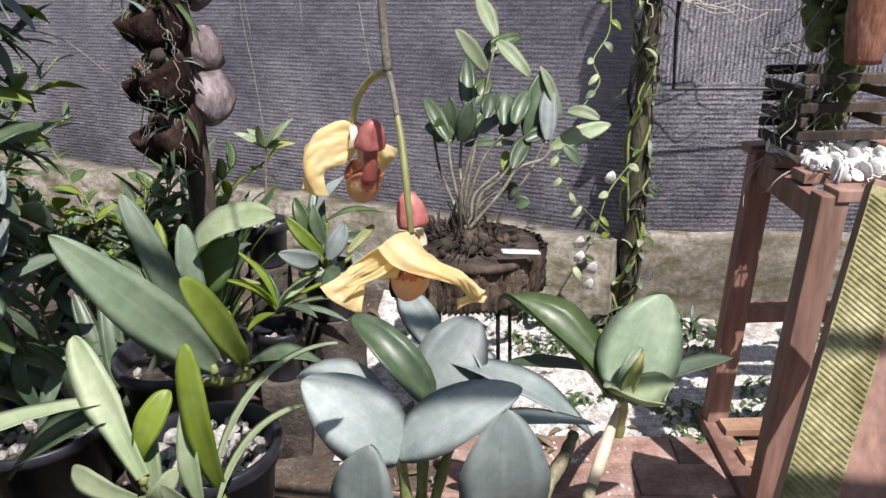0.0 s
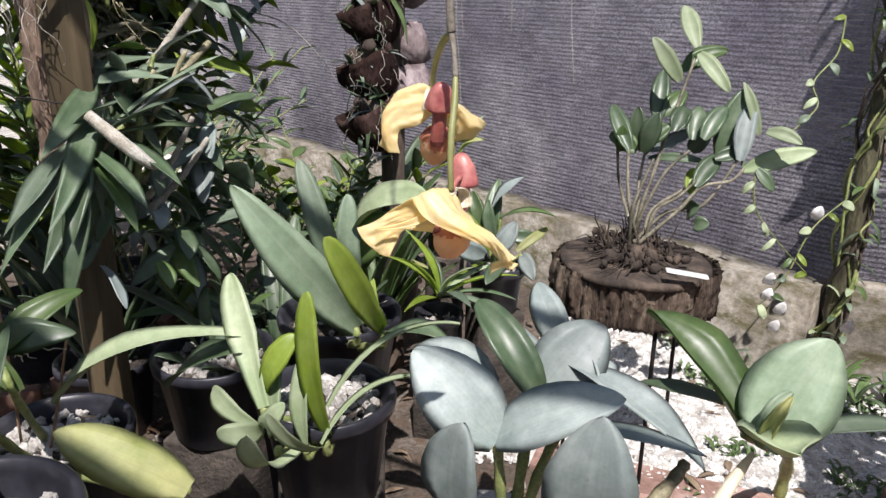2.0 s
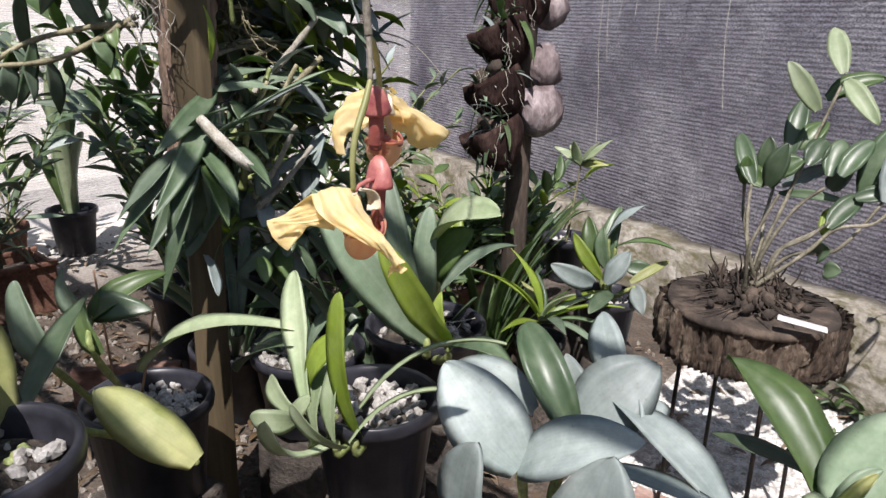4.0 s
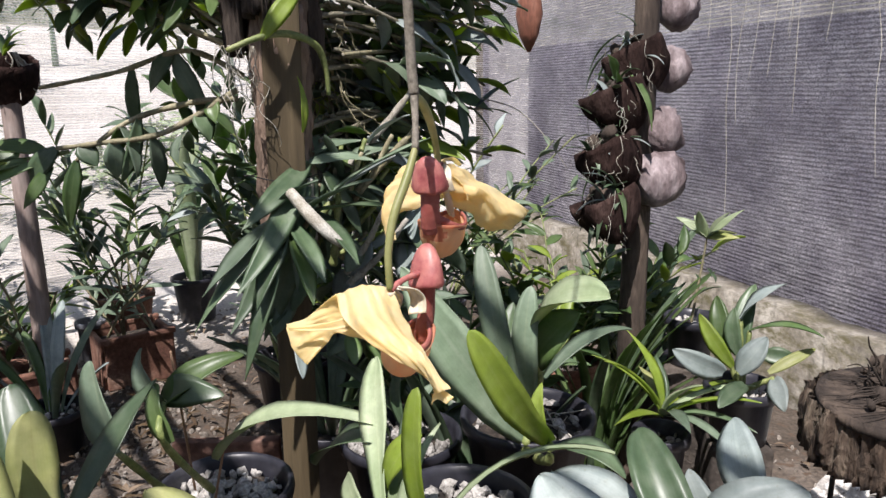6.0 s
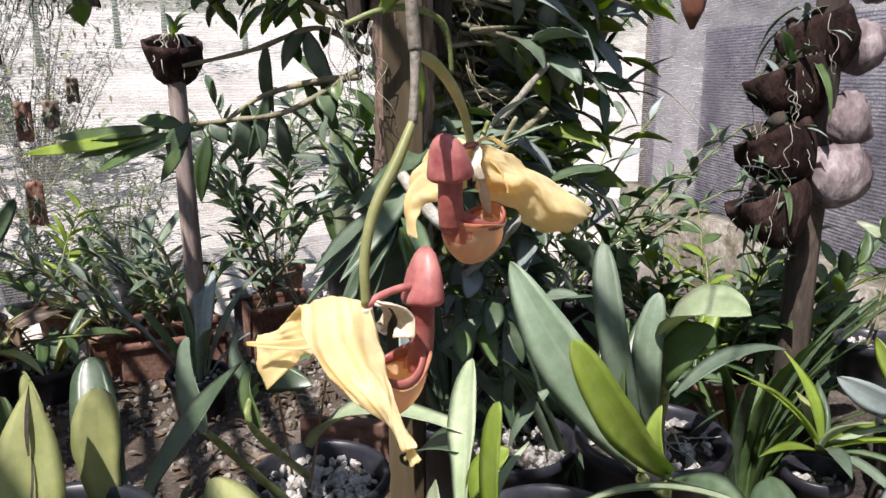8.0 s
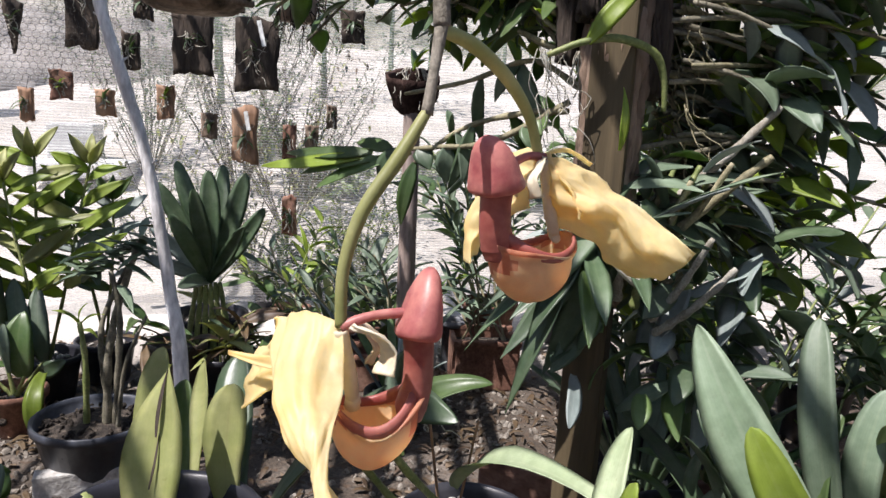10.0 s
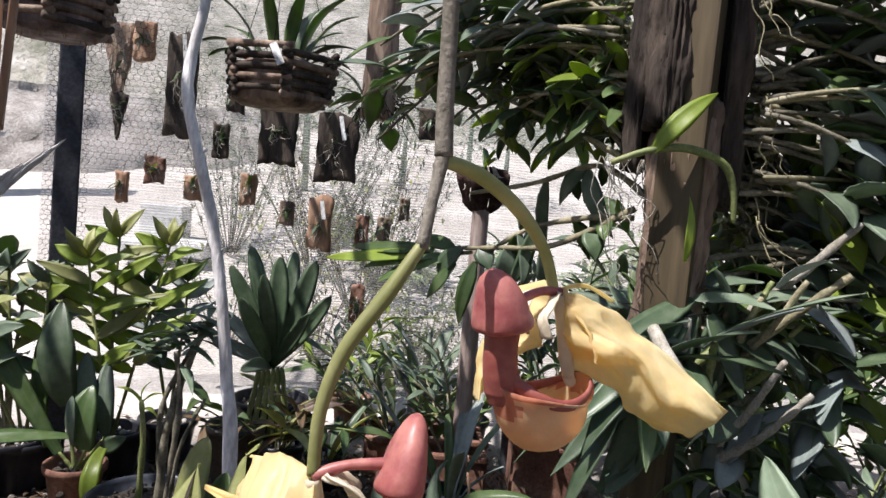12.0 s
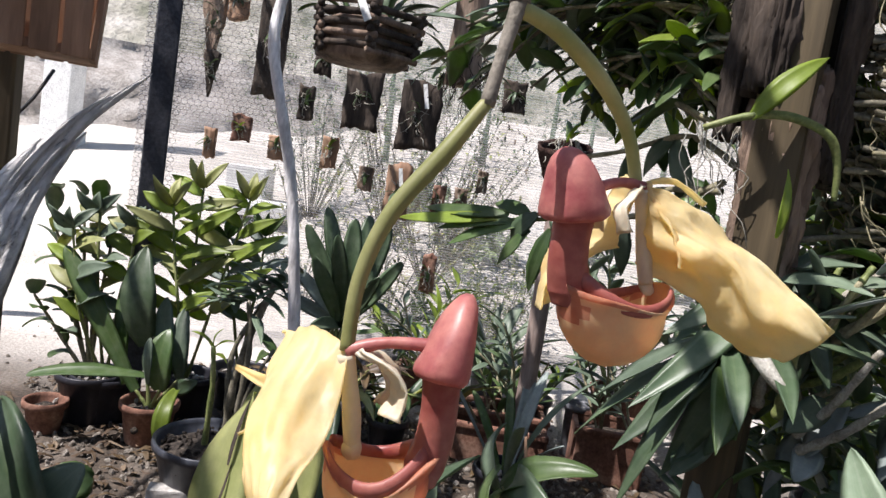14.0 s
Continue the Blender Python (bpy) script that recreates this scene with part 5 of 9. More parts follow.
b = bmesh.new(); tube(b, [(g[0] + 0.01, g[1], gz + 0.1), (-0.175, 0.432, 0.678), (-0.224, 0.367, 0.755)], [0.004, 0.004, 0.0035], 8, 8); part("stake", b, surface("grey_plastic", (0.2, 0.22, 0.24), (0.3, 0.32, 0.34), (0.36, 0.38, 0.4), 20, 0.5, 0.1), P, "grey plastic stake")
for q in ((-0.187, 0.470, 0.614), (-0.169, 0.427, 0.630), (-0.224, 0.379, 0.595)):
    t = V(q); cane(P, [(g[0] + (t.x - g[0]) * 0.6, g[1] + (t.y - g[1]) * 0.6, gz + 0.12), t], 0.009, CANE_GREEN, 3)

# rosette
rnd = random.Random(21)
c = V((-0.231, 1.760, 0.354))
P = potted("potted_rosette", (c.x, c.y, c.z - 0.15), "rosette plant with narrow yellow-green leaves in a small pot", "potted plant", 0.055, 0.042, 0.12, stones=14, seed=14)
on_block((c.x, c.y), 0.06, c.z - 0.15)
leaves(P, [
    (c, (-0.352, 1.684, 0.473), 0.028), (c, (-0.321, 1.760, 0.515), 0.032), (c, (-0.289, 1.637, 0.490), 0.026), (c, (-0.108, 1.904, 0.414), 0.026, dict(m=LEAF_PALE)),
    (c, (-0.065, 1.830, 0.415), 0.024), (c, (-0.164, 1.956, 0.392), 0.024), (c, (-0.150, 1.758, 0.447), 0.03, dict(m=LEAF_PALE)), (c, (-0.285, 1.817, 0.456), 0.03, dict(m=LEAF_DARK)),
    (c, (-0.055, 1.794, 0.370), 0.03, dict(m=LEAF_DARK)), (c, (-0.066, 1.721, 0.356), 0.036, dict(m=LEAF_SAGE)), (c, (-0.116, 1.657, 0.396), 0.04, dict(m=LEAF_SAGE)), (c, (-0.275, 1.659, 0.354), 0.026),
    (c, (-0.331, 1.829, 0.414), 0.03, dict(m=LEAF_OLD)),
], LEAF_LIME, shape="lance", arch=0.10, fold=0.5, nl=12)

# sprout in a black pot
c = V((-0.324, 2.035, 0.483))
P = potted("potted_seedling", (c.x, c.y, c.z - 0.115), "thin seedling with a star of pale leaves in a black pot", "potted plant", 0.058, 0.045, 0.115, stones=30, seed=15, size=0.007)
on_block((c.x, c.y), 0.06, c.z - 0.115)
top = V((-0.306, 2.048, 0.668))
cane(P, [(c.x, c.y, c.z - 0.02), (c.x * 0.4 + top.x * 0.6, c.y * 0.5 + top.y * 0.5, (c.z + top.z) / 2), top], 0.0035, CANE, 4, "stem")
for k in range(9):
    a_ = k * 2.4
    leaf(P, top, top + Vector((math.cos(a_) * 0.075, math.sin(a_) * 0.06, 0.03 * (k % 3) + 0.008)), 0.026, LEAF_PALE if k % 3 else LEAF_OLD, shape="lance", arch=0.06, nl=8, fold=0.2, nrm=(0.0, -0.6, 0.8))
for q in ((-0.293, 2.056, 0.575), (-0.314, 2.044, 0.559), (-0.280, 2.051, 0.565)):
    leaf(P, V(q) + Vector((-0.012, 0, 0.02)), q, 0.014, LEAF_DARK, shape="lance", nl=6)

# dark-leaved orchid beside the log
c = V((-0.139, 1.904, 0.420))
P = potted("potted_round_leaf_orchid", (c.x, c.y, c.z - 0.13), "orchid with broad dark and silver-lit leaves in a low pot", "potted orchid", 0.07, 0.055, 0.12, seed=16)
on_block((c.x, c.y), 0.07, c.z - 0.13)
leaves(P, [
    ((-0.169, 1.892, 0.467), (-0.212, 1.919, 0.577), 0.045, dict(m=LEAF_MID)), ((-0.148, 1.877, 0.451), (-0.227, 1.878, 0.544), 0.035, dict(m=LEAF_LIME)),
    ((-0.169, 1.944, 0.530), (-0.099, 1.985, 0.610), 0.055, dict(m=LEAF_BLUE, nrm=UP)), ((-0.144, 1.934, 0.513), (-0.013, 1.965, 0.524), 0.038, dict(m=LEAF_MID, arch=0.12, nrm=UP)),
    ((-0.130, 1.865, 0.447), (-0.094, 1.899, 0.521), 0.05, dict(m=LEAF_BLUE)), ((-0.151, 1.844, 0.447), (-0.216, 1.757, 0.501), 0.05, dict(m=LEAF_BLUE)),
    ((-0.079, 1.912, 0.436), (-0.032, 1.857, 0.399), 0.04, dict(m=LEAF_BLUE)), ((-0.096, 1.925, 0.439), (-0.038, 1.999, 0.485), 0.025, dict(m=LEAF_OLD)),
    ((-0.160, 1.941, 0.456), (-0.176, 2.017, 0.590), 0.045), ((-0.118, 1.942, 0.467), (-0.059, 1.970, 0.462), 0.04), ((-0.114, 1.860, 0.428), (-0.122, 1.770, 0.404), 0.04),
    ((-0.144, 1.890, 0.473), (-0.165, 1.903, 0.565), 0.035),
], LEAF_DARK, shape="oval", nrm=CAMWARD, fold=0.3, arch=0.08)
for q in ((-0.169, 1.892, 0.467), (-0.169, 1.944, 0.530), (-0.079, 1.912, 0.436), (-0.144, 1.934, 0.513), (-0.130, 1.865, 0.447)):
    cane(P, [(c.x, c.y, c.z - 0.03), V(q).lerp(c, 0.4) + Vector((0, 0, -0.01)), q], 0.007, CANE_GREEN, 4)

# sawn log on iron legs, with an orchid on top
LC = V((0.190, 1.827, 0.496))
r = 0.163
th = thing("log_stand", (LC.x, LC.y, 0.0), "thick sawn log slab carried by thin iron legs", "plant stand")
bm = bmesh.new()
sides, rows, h = 150, 12, 0.105
rings = []
for i in range(rows + 1):
    ring = []
    for j in range(sides):
        a_ = 2 * math.pi * j / sides
        groove = abs(noise.noise(Vector((j * 0.5, i * 0.07, 9)))) ** 0.45 * 0.026 + 0.007 * noise.noise(Vector((j * 1.3, i * 0.9, 4))) + 0.004 * noise.noise(Vector((j * 3.1, i * 2.2, 7)))
        q = r - 0.016 + groove + 0.012 * math.sin(2 * a_ + 1)
        ring.append(bm.verts.new(LC + Vector((q * math.cos(a_), q * math.sin(a_), -h + h * i / rows))))
    rings.append(ring)
for r0, r1 in zip(rings, rings[1:]):
    for j in range(sides):
        bm.faces.new((r0[j], r0[(j + 1) % sides], r1[(j + 1) % sides], r1[j]))
bm.faces.new(rings[0][::-1])
part("bark", bm, surface("furrowed_bark", (0.018, 0.013, 0.010), (0.17, 0.12, 0.085), (0.52, 0.42, 0.31), 42, 0.9, 1.0, (1, 1, 0.14), 5.0, 0, 0.014), th, "deeply furrowed brown bark")
bm = bmesh.new(); lathe(bm, LC, [(r * 0.97, -0.012), (r * 0.95, 0.002), (r * 0.6, 0.004), (0.002, 0.003)], 40, 0.06); part("sawn_top", bm, BARK_DARK, th)
for k in range(4):
    a_ = 0.6 + k * math.pi / 2
    p = LC + Vector((0.12 * math.cos(a_), 0.12 * math.sin(a_), -h + 0.004))
    b = bmesh.new(); tube(b, [p, p + Vector((0.01 * math.cos(a_), 0.01 * math.sin(a_), -p.z - 0.01))], [0.0045, 0.0045], 8, 4); part("leg", b, METAL, th)
b = bmesh.new(); tube(b, [LC + Vector((0.12 * math.cos(a_), 0.12 * math.sin(a_), -h - 0.004)) for a_ in [i * math.pi / 12 for i in range(25)]], [0.004], 6, 72); part("ring", b, METAL, th)
b = bmesh.new(); beam(b, (0.264, 1.698, 0.528), (0.342, 1.715, 0.519), 0.022, 0.004); part("tag", b, surface("grey_tag", (0.4, 0.4, 0.38), (0.5, 0.5, 0.48), (0.6, 0.6, 0.58), 20, 0.5, 0.2), th, "grey plastic tag")

P = thing("log_orchid", LC + Vector((0, 0, 0.003)), "many-caned orchid with silvery and dark leaves rooted on a log", "orchid")
K = LC + Vector((-0.01, 0, 0.0))
bm = bmesh.new()
rnd = random.Random(31)
for k in range(70):
    a_, q = rnd.uniform(0, 6.28), rnd.uniform(0.0, 0.07)
    p0 = K + Vector((q * math.cos(a_), q * math.sin(a_), 0.01))
    root_line(bm, p0, p0 + Vector((rnd.uniform(-0.03, 0.03), rnd.uniform(-0.03, 0.03), rnd.uniform(0.02, 0.085))), 0.0022, rnd, -0.2, 4)
for k in range(130):
    a_, q = rnd.uniform(0, 6.28), rnd.uniform(0.02, 0.155)
    p0 = K + Vector((rnd.uniform(-0.04, 0.04), rnd.uniform(-0.04, 0.04), 0.02))
    root_line(bm, p0, K + Vector((q * math.cos(a_), q * math.sin(a_), 0.008 + rnd.uniform(0, 0.012))), 0.0016, rnd, -0.3, 4)
lumps(bm, [K + Vector((rnd.gauss(0, 0.05), rnd.gauss(0, 0.05), 0.010 + 0.02 * rnd.random())) for _ in range(70)], 0.014, rnd=rnd)
tagged(part("root_mat", bm, BARK_DARK, P, "dark tangle of old roots"), kind="stuff")
cane(P, [K + Vector((0.027, -0.027, 0.01)), (0.161, 1.885, 0.572), (0.131, 1.908, 0.644), (0.116, 1.934, 0.716)], 0.0046, CANE_GREY, 5)
cane(P, [K + Vector((0.020, 0.014, 0.01)), (0.175, 1.802, 0.604), (0.159, 1.823, 0.666), (0.152, 1.844, 0.723)], 0.0046, CANE_GREY, 5)
cane(P, [K + Vector((-0.012, 0.006, 0.01)), (0.181, 1.862, 0.590), (0.176, 1.884, 0.651), (0.179, 1.907, 0.710)], 0.0046, CANE_GREY, 5)
cane(P, [K + Vector((0.005, -0.020, 0.01)), (0.188, 1.854, 0.595), (0.204, 1.887, 0.677), (0.225, 1.929, 0.781), (0.253, 1.981, 0.909)], 0.0046, CANE_GREY, 5)
cane(P, [K + Vector((-0.006, 0.013, 0.01)), (0.195, 1.834, 0.598), (0.229, 1.870, 0.681), (0.270, 1.892, 0.726)], 0.0046, CANE_GREY, 5)
cane(P, [K + Vector((0.027, 0.003, 0.01)), (0.205, 1.895, 0.583), (0.273, 1.925, 0.642), (0.322, 1.958, 0.713)], 0.0046, CANE_GREY, 5)
cane(P, [K + Vector((-0.014, -0.028, 0.01)), (0.262, 1.845, 0.605), (0.303, 1.870, 0.657), (0.357, 1.883, 0.673), (0.379, 1.895, 0.699)], 0.0046, CANE_GREY, 5)
cane(P, [K + Vector((-0.002, -0.011, 0.01)), (0.178, 1.792, 0.606), (0.188, 1.813, 0.657), (0.205, 1.836, 0.713)], 0.0046, CANE_GREY, 5)
cane(P, [K + Vector((0.024, 0.002, 0.01)), (0.219, 1.838, 0.600), (0.261, 1.856, 0.634), (0.290, 1.873, 0.668)], 0.0046, CANE_GREY, 5)
cane(P, [K + Vector((-0.016, -0.029, 0.01)), (0.237, 1.860, 0.594), (0.311, 1.877, 0.617), (0.370, 1.924, 0.721)], 0.0046, CANE_GREY, 5)
leaves(P, [
    ((0.230, 1.917, 0.862), (0.168, 1.909, 0.948), 0.040, dict(m=LEAF_PALE)),
    ((0.254, 1.966, 0.928), (0.215, 2.035, 1.009), 0.043, dict(m=LEAF_PALE)),
    ((0.259, 1.984, 0.915), (0.330, 1.944, 0.843), 0.040, dict(m=LEAF_PALE)),
    ((0.228, 1.998, 0.877), (0.314, 2.046, 0.919), 0.045, dict(m=LEAF_MID)),
    ((0.194, 1.933, 0.774), (0.190, 2.004, 0.877), 0.045, dict(m=LEAF_DARK)),
    ((0.204, 1.939, 0.786), (0.240, 1.983, 0.836), 0.043, dict(m=LEAF_MID)),
    ((0.152, 1.855, 0.723), (0.098, 1.922, 0.804), 0.040, dict(m=LEAF_DARK)),
    ((0.159, 1.939, 0.716), (0.151, 1.938, 0.802), 0.045, dict(m=LEAF_DARK)),
    ((0.161, 1.905, 0.710), (0.098, 1.930, 0.740), 0.045, dict(m=LEAF_MID)),
    ((0.172, 1.883, 0.734), (0.225, 1.903, 0.771), 0.050, dict(m=LEAF_MID)),
    ((0.233, 1.901, 0.762), (0.248, 1.951, 0.805), 0.045, dict(m=LEAF_DARK)),
    ((0.272, 1.900, 0.747), (0.278, 1.956, 0.808), 0.045, dict(m=LEAF_DARK)),
], LEAF_DARK, shape="oval", nrm=(0.1, -0.8, 0.5), fold=0.45, arch=0.05)
leaves(P, [
    ((0.293, 1.884, 0.753), (0.327, 1.943, 0.813), 0.045, dict(m=LEAF_DARK)),
    ((0.328, 1.947, 0.709), (0.362, 1.993, 0.849), 0.062, dict(m=LEAF_DARK)),
    ((0.369, 1.910, 0.711), (0.381, 1.986, 0.825), 0.045, dict(m=LEAF_BLUE)),
    ((0.397, 1.953, 0.760), (0.354, 1.986, 0.862), 0.025, dict(m=LEAF_PALE)),
    ((0.410, 1.896, 0.776), (0.476, 1.877, 0.760), 0.033, dict(m=LEAF_PALE)),
    ((0.380, 1.914, 0.691), (0.509, 1.927, 0.740), 0.045, dict(m=LEAF_PALE)),
    ((0.189, 1.930, 0.711), (0.282, 1.940, 0.765), 0.030, dict(m=LEAF_BLUE)),
    ((0.186, 1.924, 0.696), (0.309, 1.919, 0.699), 0.022, dict(m=LEAF_DARK)),
    ((0.281, 1.911, 0.630), (0.280, 1.950, 0.678), 0.030, dict(m=LEAF_LIME)),
    ((0.403, 1.898, 0.699), (0.439, 1.888, 0.659), 0.030, dict(m=LEAF_DARK)),
    ((0.320, 1.914, 0.710), (0.377, 1.937, 0.725), 0.037, dict(m=LEAF_DARK)),
    ((0.180, 1.857, 0.720), (0.202, 1.859, 0.805), 0.045, dict(m=LEAF_DARK)),
], LEAF_DARK, shape="oval", nrm=(0.1, -0.8, 0.5), fold=0.45, arch=0.05)
leaves(P, [
    ((0.291, 1.868, 0.657), (0.328, 1.937, 0.711), 0.044, dict(m=LEAF_DARK)),
    ((0.135, 1.882, 0.715), (0.130, 1.870, 0.772), 0.037, dict(m=LEAF_MID)),
    ((0.378, 1.935, 0.691), (0.347, 2.000, 0.815), 0.015, dict(m=LEAF_SAGE)),
    ((0.271, 1.942, 0.716), (0.306, 1.934, 0.768), 0.043, dict(m=LEAF_SAGE)),
    ((0.281, 1.877, 0.597), (0.304, 1.847, 0.625), 0.050, dict(m=LEAF_DARK)),
    ((0.300, 1.860, 0.576), (0.329, 1.847, 0.587), 0.037, dict(m=LEAF_DARK)),
], LEAF_DARK, shape="oval", nrm=(0.1, -0.8, 0.5), fold=0.45, arch=0.05)

# ---- paving and gravel ----
def scatter_stuff(name, label, category, n, inside, size, material, seed, z=0.0, spread=0.5, sub=1, flat=0.7):
    rnd = random.Random(seed)
    spots = []
    while len(spots) < n:
        x, y = rnd.uniform(-3.3, 1.9), rnd.uniform(-1.2, 3.6)
        if inside(x, y):
            spots.append(Vector((x, y, ground_height(x, y) + z + size * 0.2)))
    return tagged(link_mesh(name, lumps(bmesh.new(), spots, size, spread, sub, flat, rnd), material, None, False), label, category, kind="stuff")


def in_gravel(x, y):
    north = 2.47 - 0.45 * (x - 0.68) if x < 0.68 else 2.46
    return -0.1 < x < 1.6 and 1.72 + 0.06 * math.sin(x * 9) < y < north - 0.14


scatter_stuff("gravel", "bright white gravel spread before the kerb", "gravel", 8500, in_gravel, 0.0092, GRAVEL, 41)
b = bmesh.new()
n = 26
gridv = [[b.verts.new((-0.12 + 1.75 * i / n, 1.70 + 0.98 * j / n, 0.0)) for i in range(n + 1)] for j in range(n + 1)]
for row in gridv:
    for v in row:
        v.co.z = ground_height(v.co.x, v.co.y) + 0.006 + 0.004 * noise.noise(v.co * 14)
for r0, r1 in zip(gridv, gridv[1:]):
    for i in range(n):
        b.faces.new((r0[i], r0[i + 1], r1[i + 1], r1[i]))
tagged(link_mesh("gravel_bed", b, STONE), "bed of crushed white stone", "gravel", kind="structure")

# red clay pavers between the plants and the gravel
PAVE = thing("paving", (0.55, 1.45, 0), "worn reddish clay pavers with soil in the joints", "paving", kind="structure")
bm = bmesh.new()
box(bm, (-0.1068, -0.0523, 0), (0.1068, 0.0523, 0.022), bevel=0.003)
for v in bm.verts:
    v.co.z += 0.002 * noise.noise(v.co * 30)
paver = bpy.data.meshes.new("paver")
bm.to_mesh(paver)
bm.free()
paver.materials.append(CLAY)
rnd = random.Random(5)
for j in range(9):
    for i in range(6):
        ob = new("paver", paver)
        ob.parent = PAVE
        ob.location = (-0.42 + i * 0.216 + (0.108 if j % 2 else 0), -0.55 + j * 0.106, -0.006 + rnd.uniform(-0.0015, 0.0015))
        ob.rotation_euler = (rnd.uniform(-0.008, 0.008), rnd.uniform(-0.008, 0.008), rnd.uniform(-0.008, 0.008))

# dry leaf litter
rnd = random.Random(6)
bm = bmesh.new()
for _ in range(900):
    x, y = rnd.uniform(-2.6, 0.6), rnd.uniform(-0.6, 2.6)
    p = Vector((x, y, ground_height(x, y) + 0.006))
    a_ = rnd.uniform(0, 6.28)
    blade(bm, p, p + Vector((math.cos(a_), math.sin(a_), rnd.uniform(-0.1, 0.25))) * rnd.uniform(0.025, 0.07), rnd.uniform(0.01, 0.025), arch=rnd.uniform(-0.1, 0.2), nl=4, shape="lance", wavy=0.2)
tagged(link_mesh("leaf_litter", bm, leafy("dry_leaf", (0.12, 0.08, 0.05), (0.26, 0.19, 0.13), (0.2, 0.15, 0.1), 0.1, 0.7)), "dry brown leaves lying on the soil", "leaf litter", kind="stuff")
scatter_stuff("soil_stones", "small pale stones lying on the soil", "stones", 1500, lambda x, y: -2.8 < x < 0.4 and y < 2.6, 0.008, CHIPS, 43, 0.0, 0.6, 1, 0.3)

scatter_stuff("paving_grit", "pale grit and crumbs of soil on the pavers", "grit", 900, lambda x, y: 0.1 < x < 1.3 and 0.9 < y < 1.85, 0.0045, STONE, 44, 0.014)

# weeds along the kerb
rnd = random.Random(7)
for k in range(26):
    u = rnd.random()
    x = 0.2 + 1.25 * u
    y = (2.47 - 0.45 * (x - 0.68) if x < 0.68 else 2.46) - rnd.uniform(0.08, 0.2)
    W = thing("weed", (x, y, ground_height(x, y)), "low green weed growing in the gravel", "weed", "weeds along the kerb")
    for i in range(rnd.randint(5, 8)):
        a_ = rnd.uniform(0, 6.28)
        L = rnd.uniform(0.05, 0.13)
        leaf(W, (x, y, 0.005), (x + math.cos(a_) * L * 0.8, y + math.sin(a_) * L * 0.8 - 0.01, rnd.uniform(0.02, 0.09)), rnd.uniform(0.006, 0.03), rnd.choice((LEAF_MID, LEAF_DARK, LEAF_SAGE)), shape=rnd.choice(("strap", "oval")), arch=0.2, nl=6)


bm = bmesh.new()
for _ in range(2600):
    x, y = rnd.uniform(0.3, 1.35), rnd.uniform(1.74, 2.36)
    if noise.noise(Vector((x * 4.5, y * 4.5, 31))) < -0.02 + 0.5 * (2.1 - y):
        continue
    z_ = ground_height(x, y) + 0.008
    a_ = rnd.uniform(0, 6.28)
    L = rnd.uniform(0.010, 0.028)
    blade(bm, (x, y, z_), (x + math.cos(a_) * L, y + math.sin(a_) * L, z_ + rnd.uniform(0.002, 0.022)), rnd.uniform(0.006, 0.014), arch=0.15, nl=3)
tagged(link_mesh("gravel_seedlings", bm, LEAF_MID), "tiny green seedlings and moss growing in the gravel", "seedlings", kind="stuff")


# ---- post with bark slabs, and the orchids tied to it ----
TX, TY = -0.640, 1.176
th = thing("bark_post", (TX, TY, 0), "squared brown wooden post with rough bark slabs tied on", "post")
b = bmesh.new(); beam(b, (TX + 0.01, TY - 0.01, -0.05), (TX + 0.03, TY - 0.0, 2.4), 0.062, 0.062, (0.5, 0.8, 0), 0.004); part("post", b, POST_WOOD, th, smooth=False)


def bark_slab(parent, x, y, z0, z1, r, a0, a1, seed, material=None):
    bm = bmesh.new()
    cols, rows = 64, 44
    inner, outer = [], []
    for i in range(rows + 1):
        z = z0 + (z1 - z0) * i / rows
        ro, ri = [], []
        for j in range(cols + 1):
            a_ = radians(a0 + (a1 - a0) * j / cols)
            k = 0.017 * abs(noise.noise(Vector((j * 0.30, i * 0.09, seed)))) ** 0.55 + 0.008 * abs(noise.noise(Vector((j * 0.8, i * 0.25, seed + 3)))) + 0.004 * noise.noise(Vector((j * 1.3, i * 1.1, seed + 5))) + 0.008 * noise.noise(Vector((0, i * 0.12, seed + 9)))
            ragged = 0.02 * noise.noise(Vector((j * 0.4, seed, 0))) * (1 if i in (0, rows) else 0)
            for ring, q in ((ro, r + k), (ri, r - 0.012)):
                ring.append(bm.verts.new((x + q * math.cos(a_), y + q * math.sin(a_), z + ragged)))
        outer.append(ro)
        inner.append(ri)
    for g in (outer, inner):
        for r0, r1 in zip(g, g[1:]):
            for j in range(cols):
                bm.faces.new((r0[j], r0[j + 1], r1[j + 1], r1[j]))
    for i in range(rows):
        for j in (0, cols):
            bm.faces.new((outer[i][j], outer[i + 1][j], inner[i + 1][j], inner[i][j]))
    for i in (0, rows):
        for j in range(cols):
            bm.faces.new((outer[i][j], outer[i][j + 1], inner[i][j + 1], inner[i][j]))
    bmesh.ops.recalc_face_normals(bm, faces=bm.faces)
    return part("bark_slab", bm, material or BARK, parent)


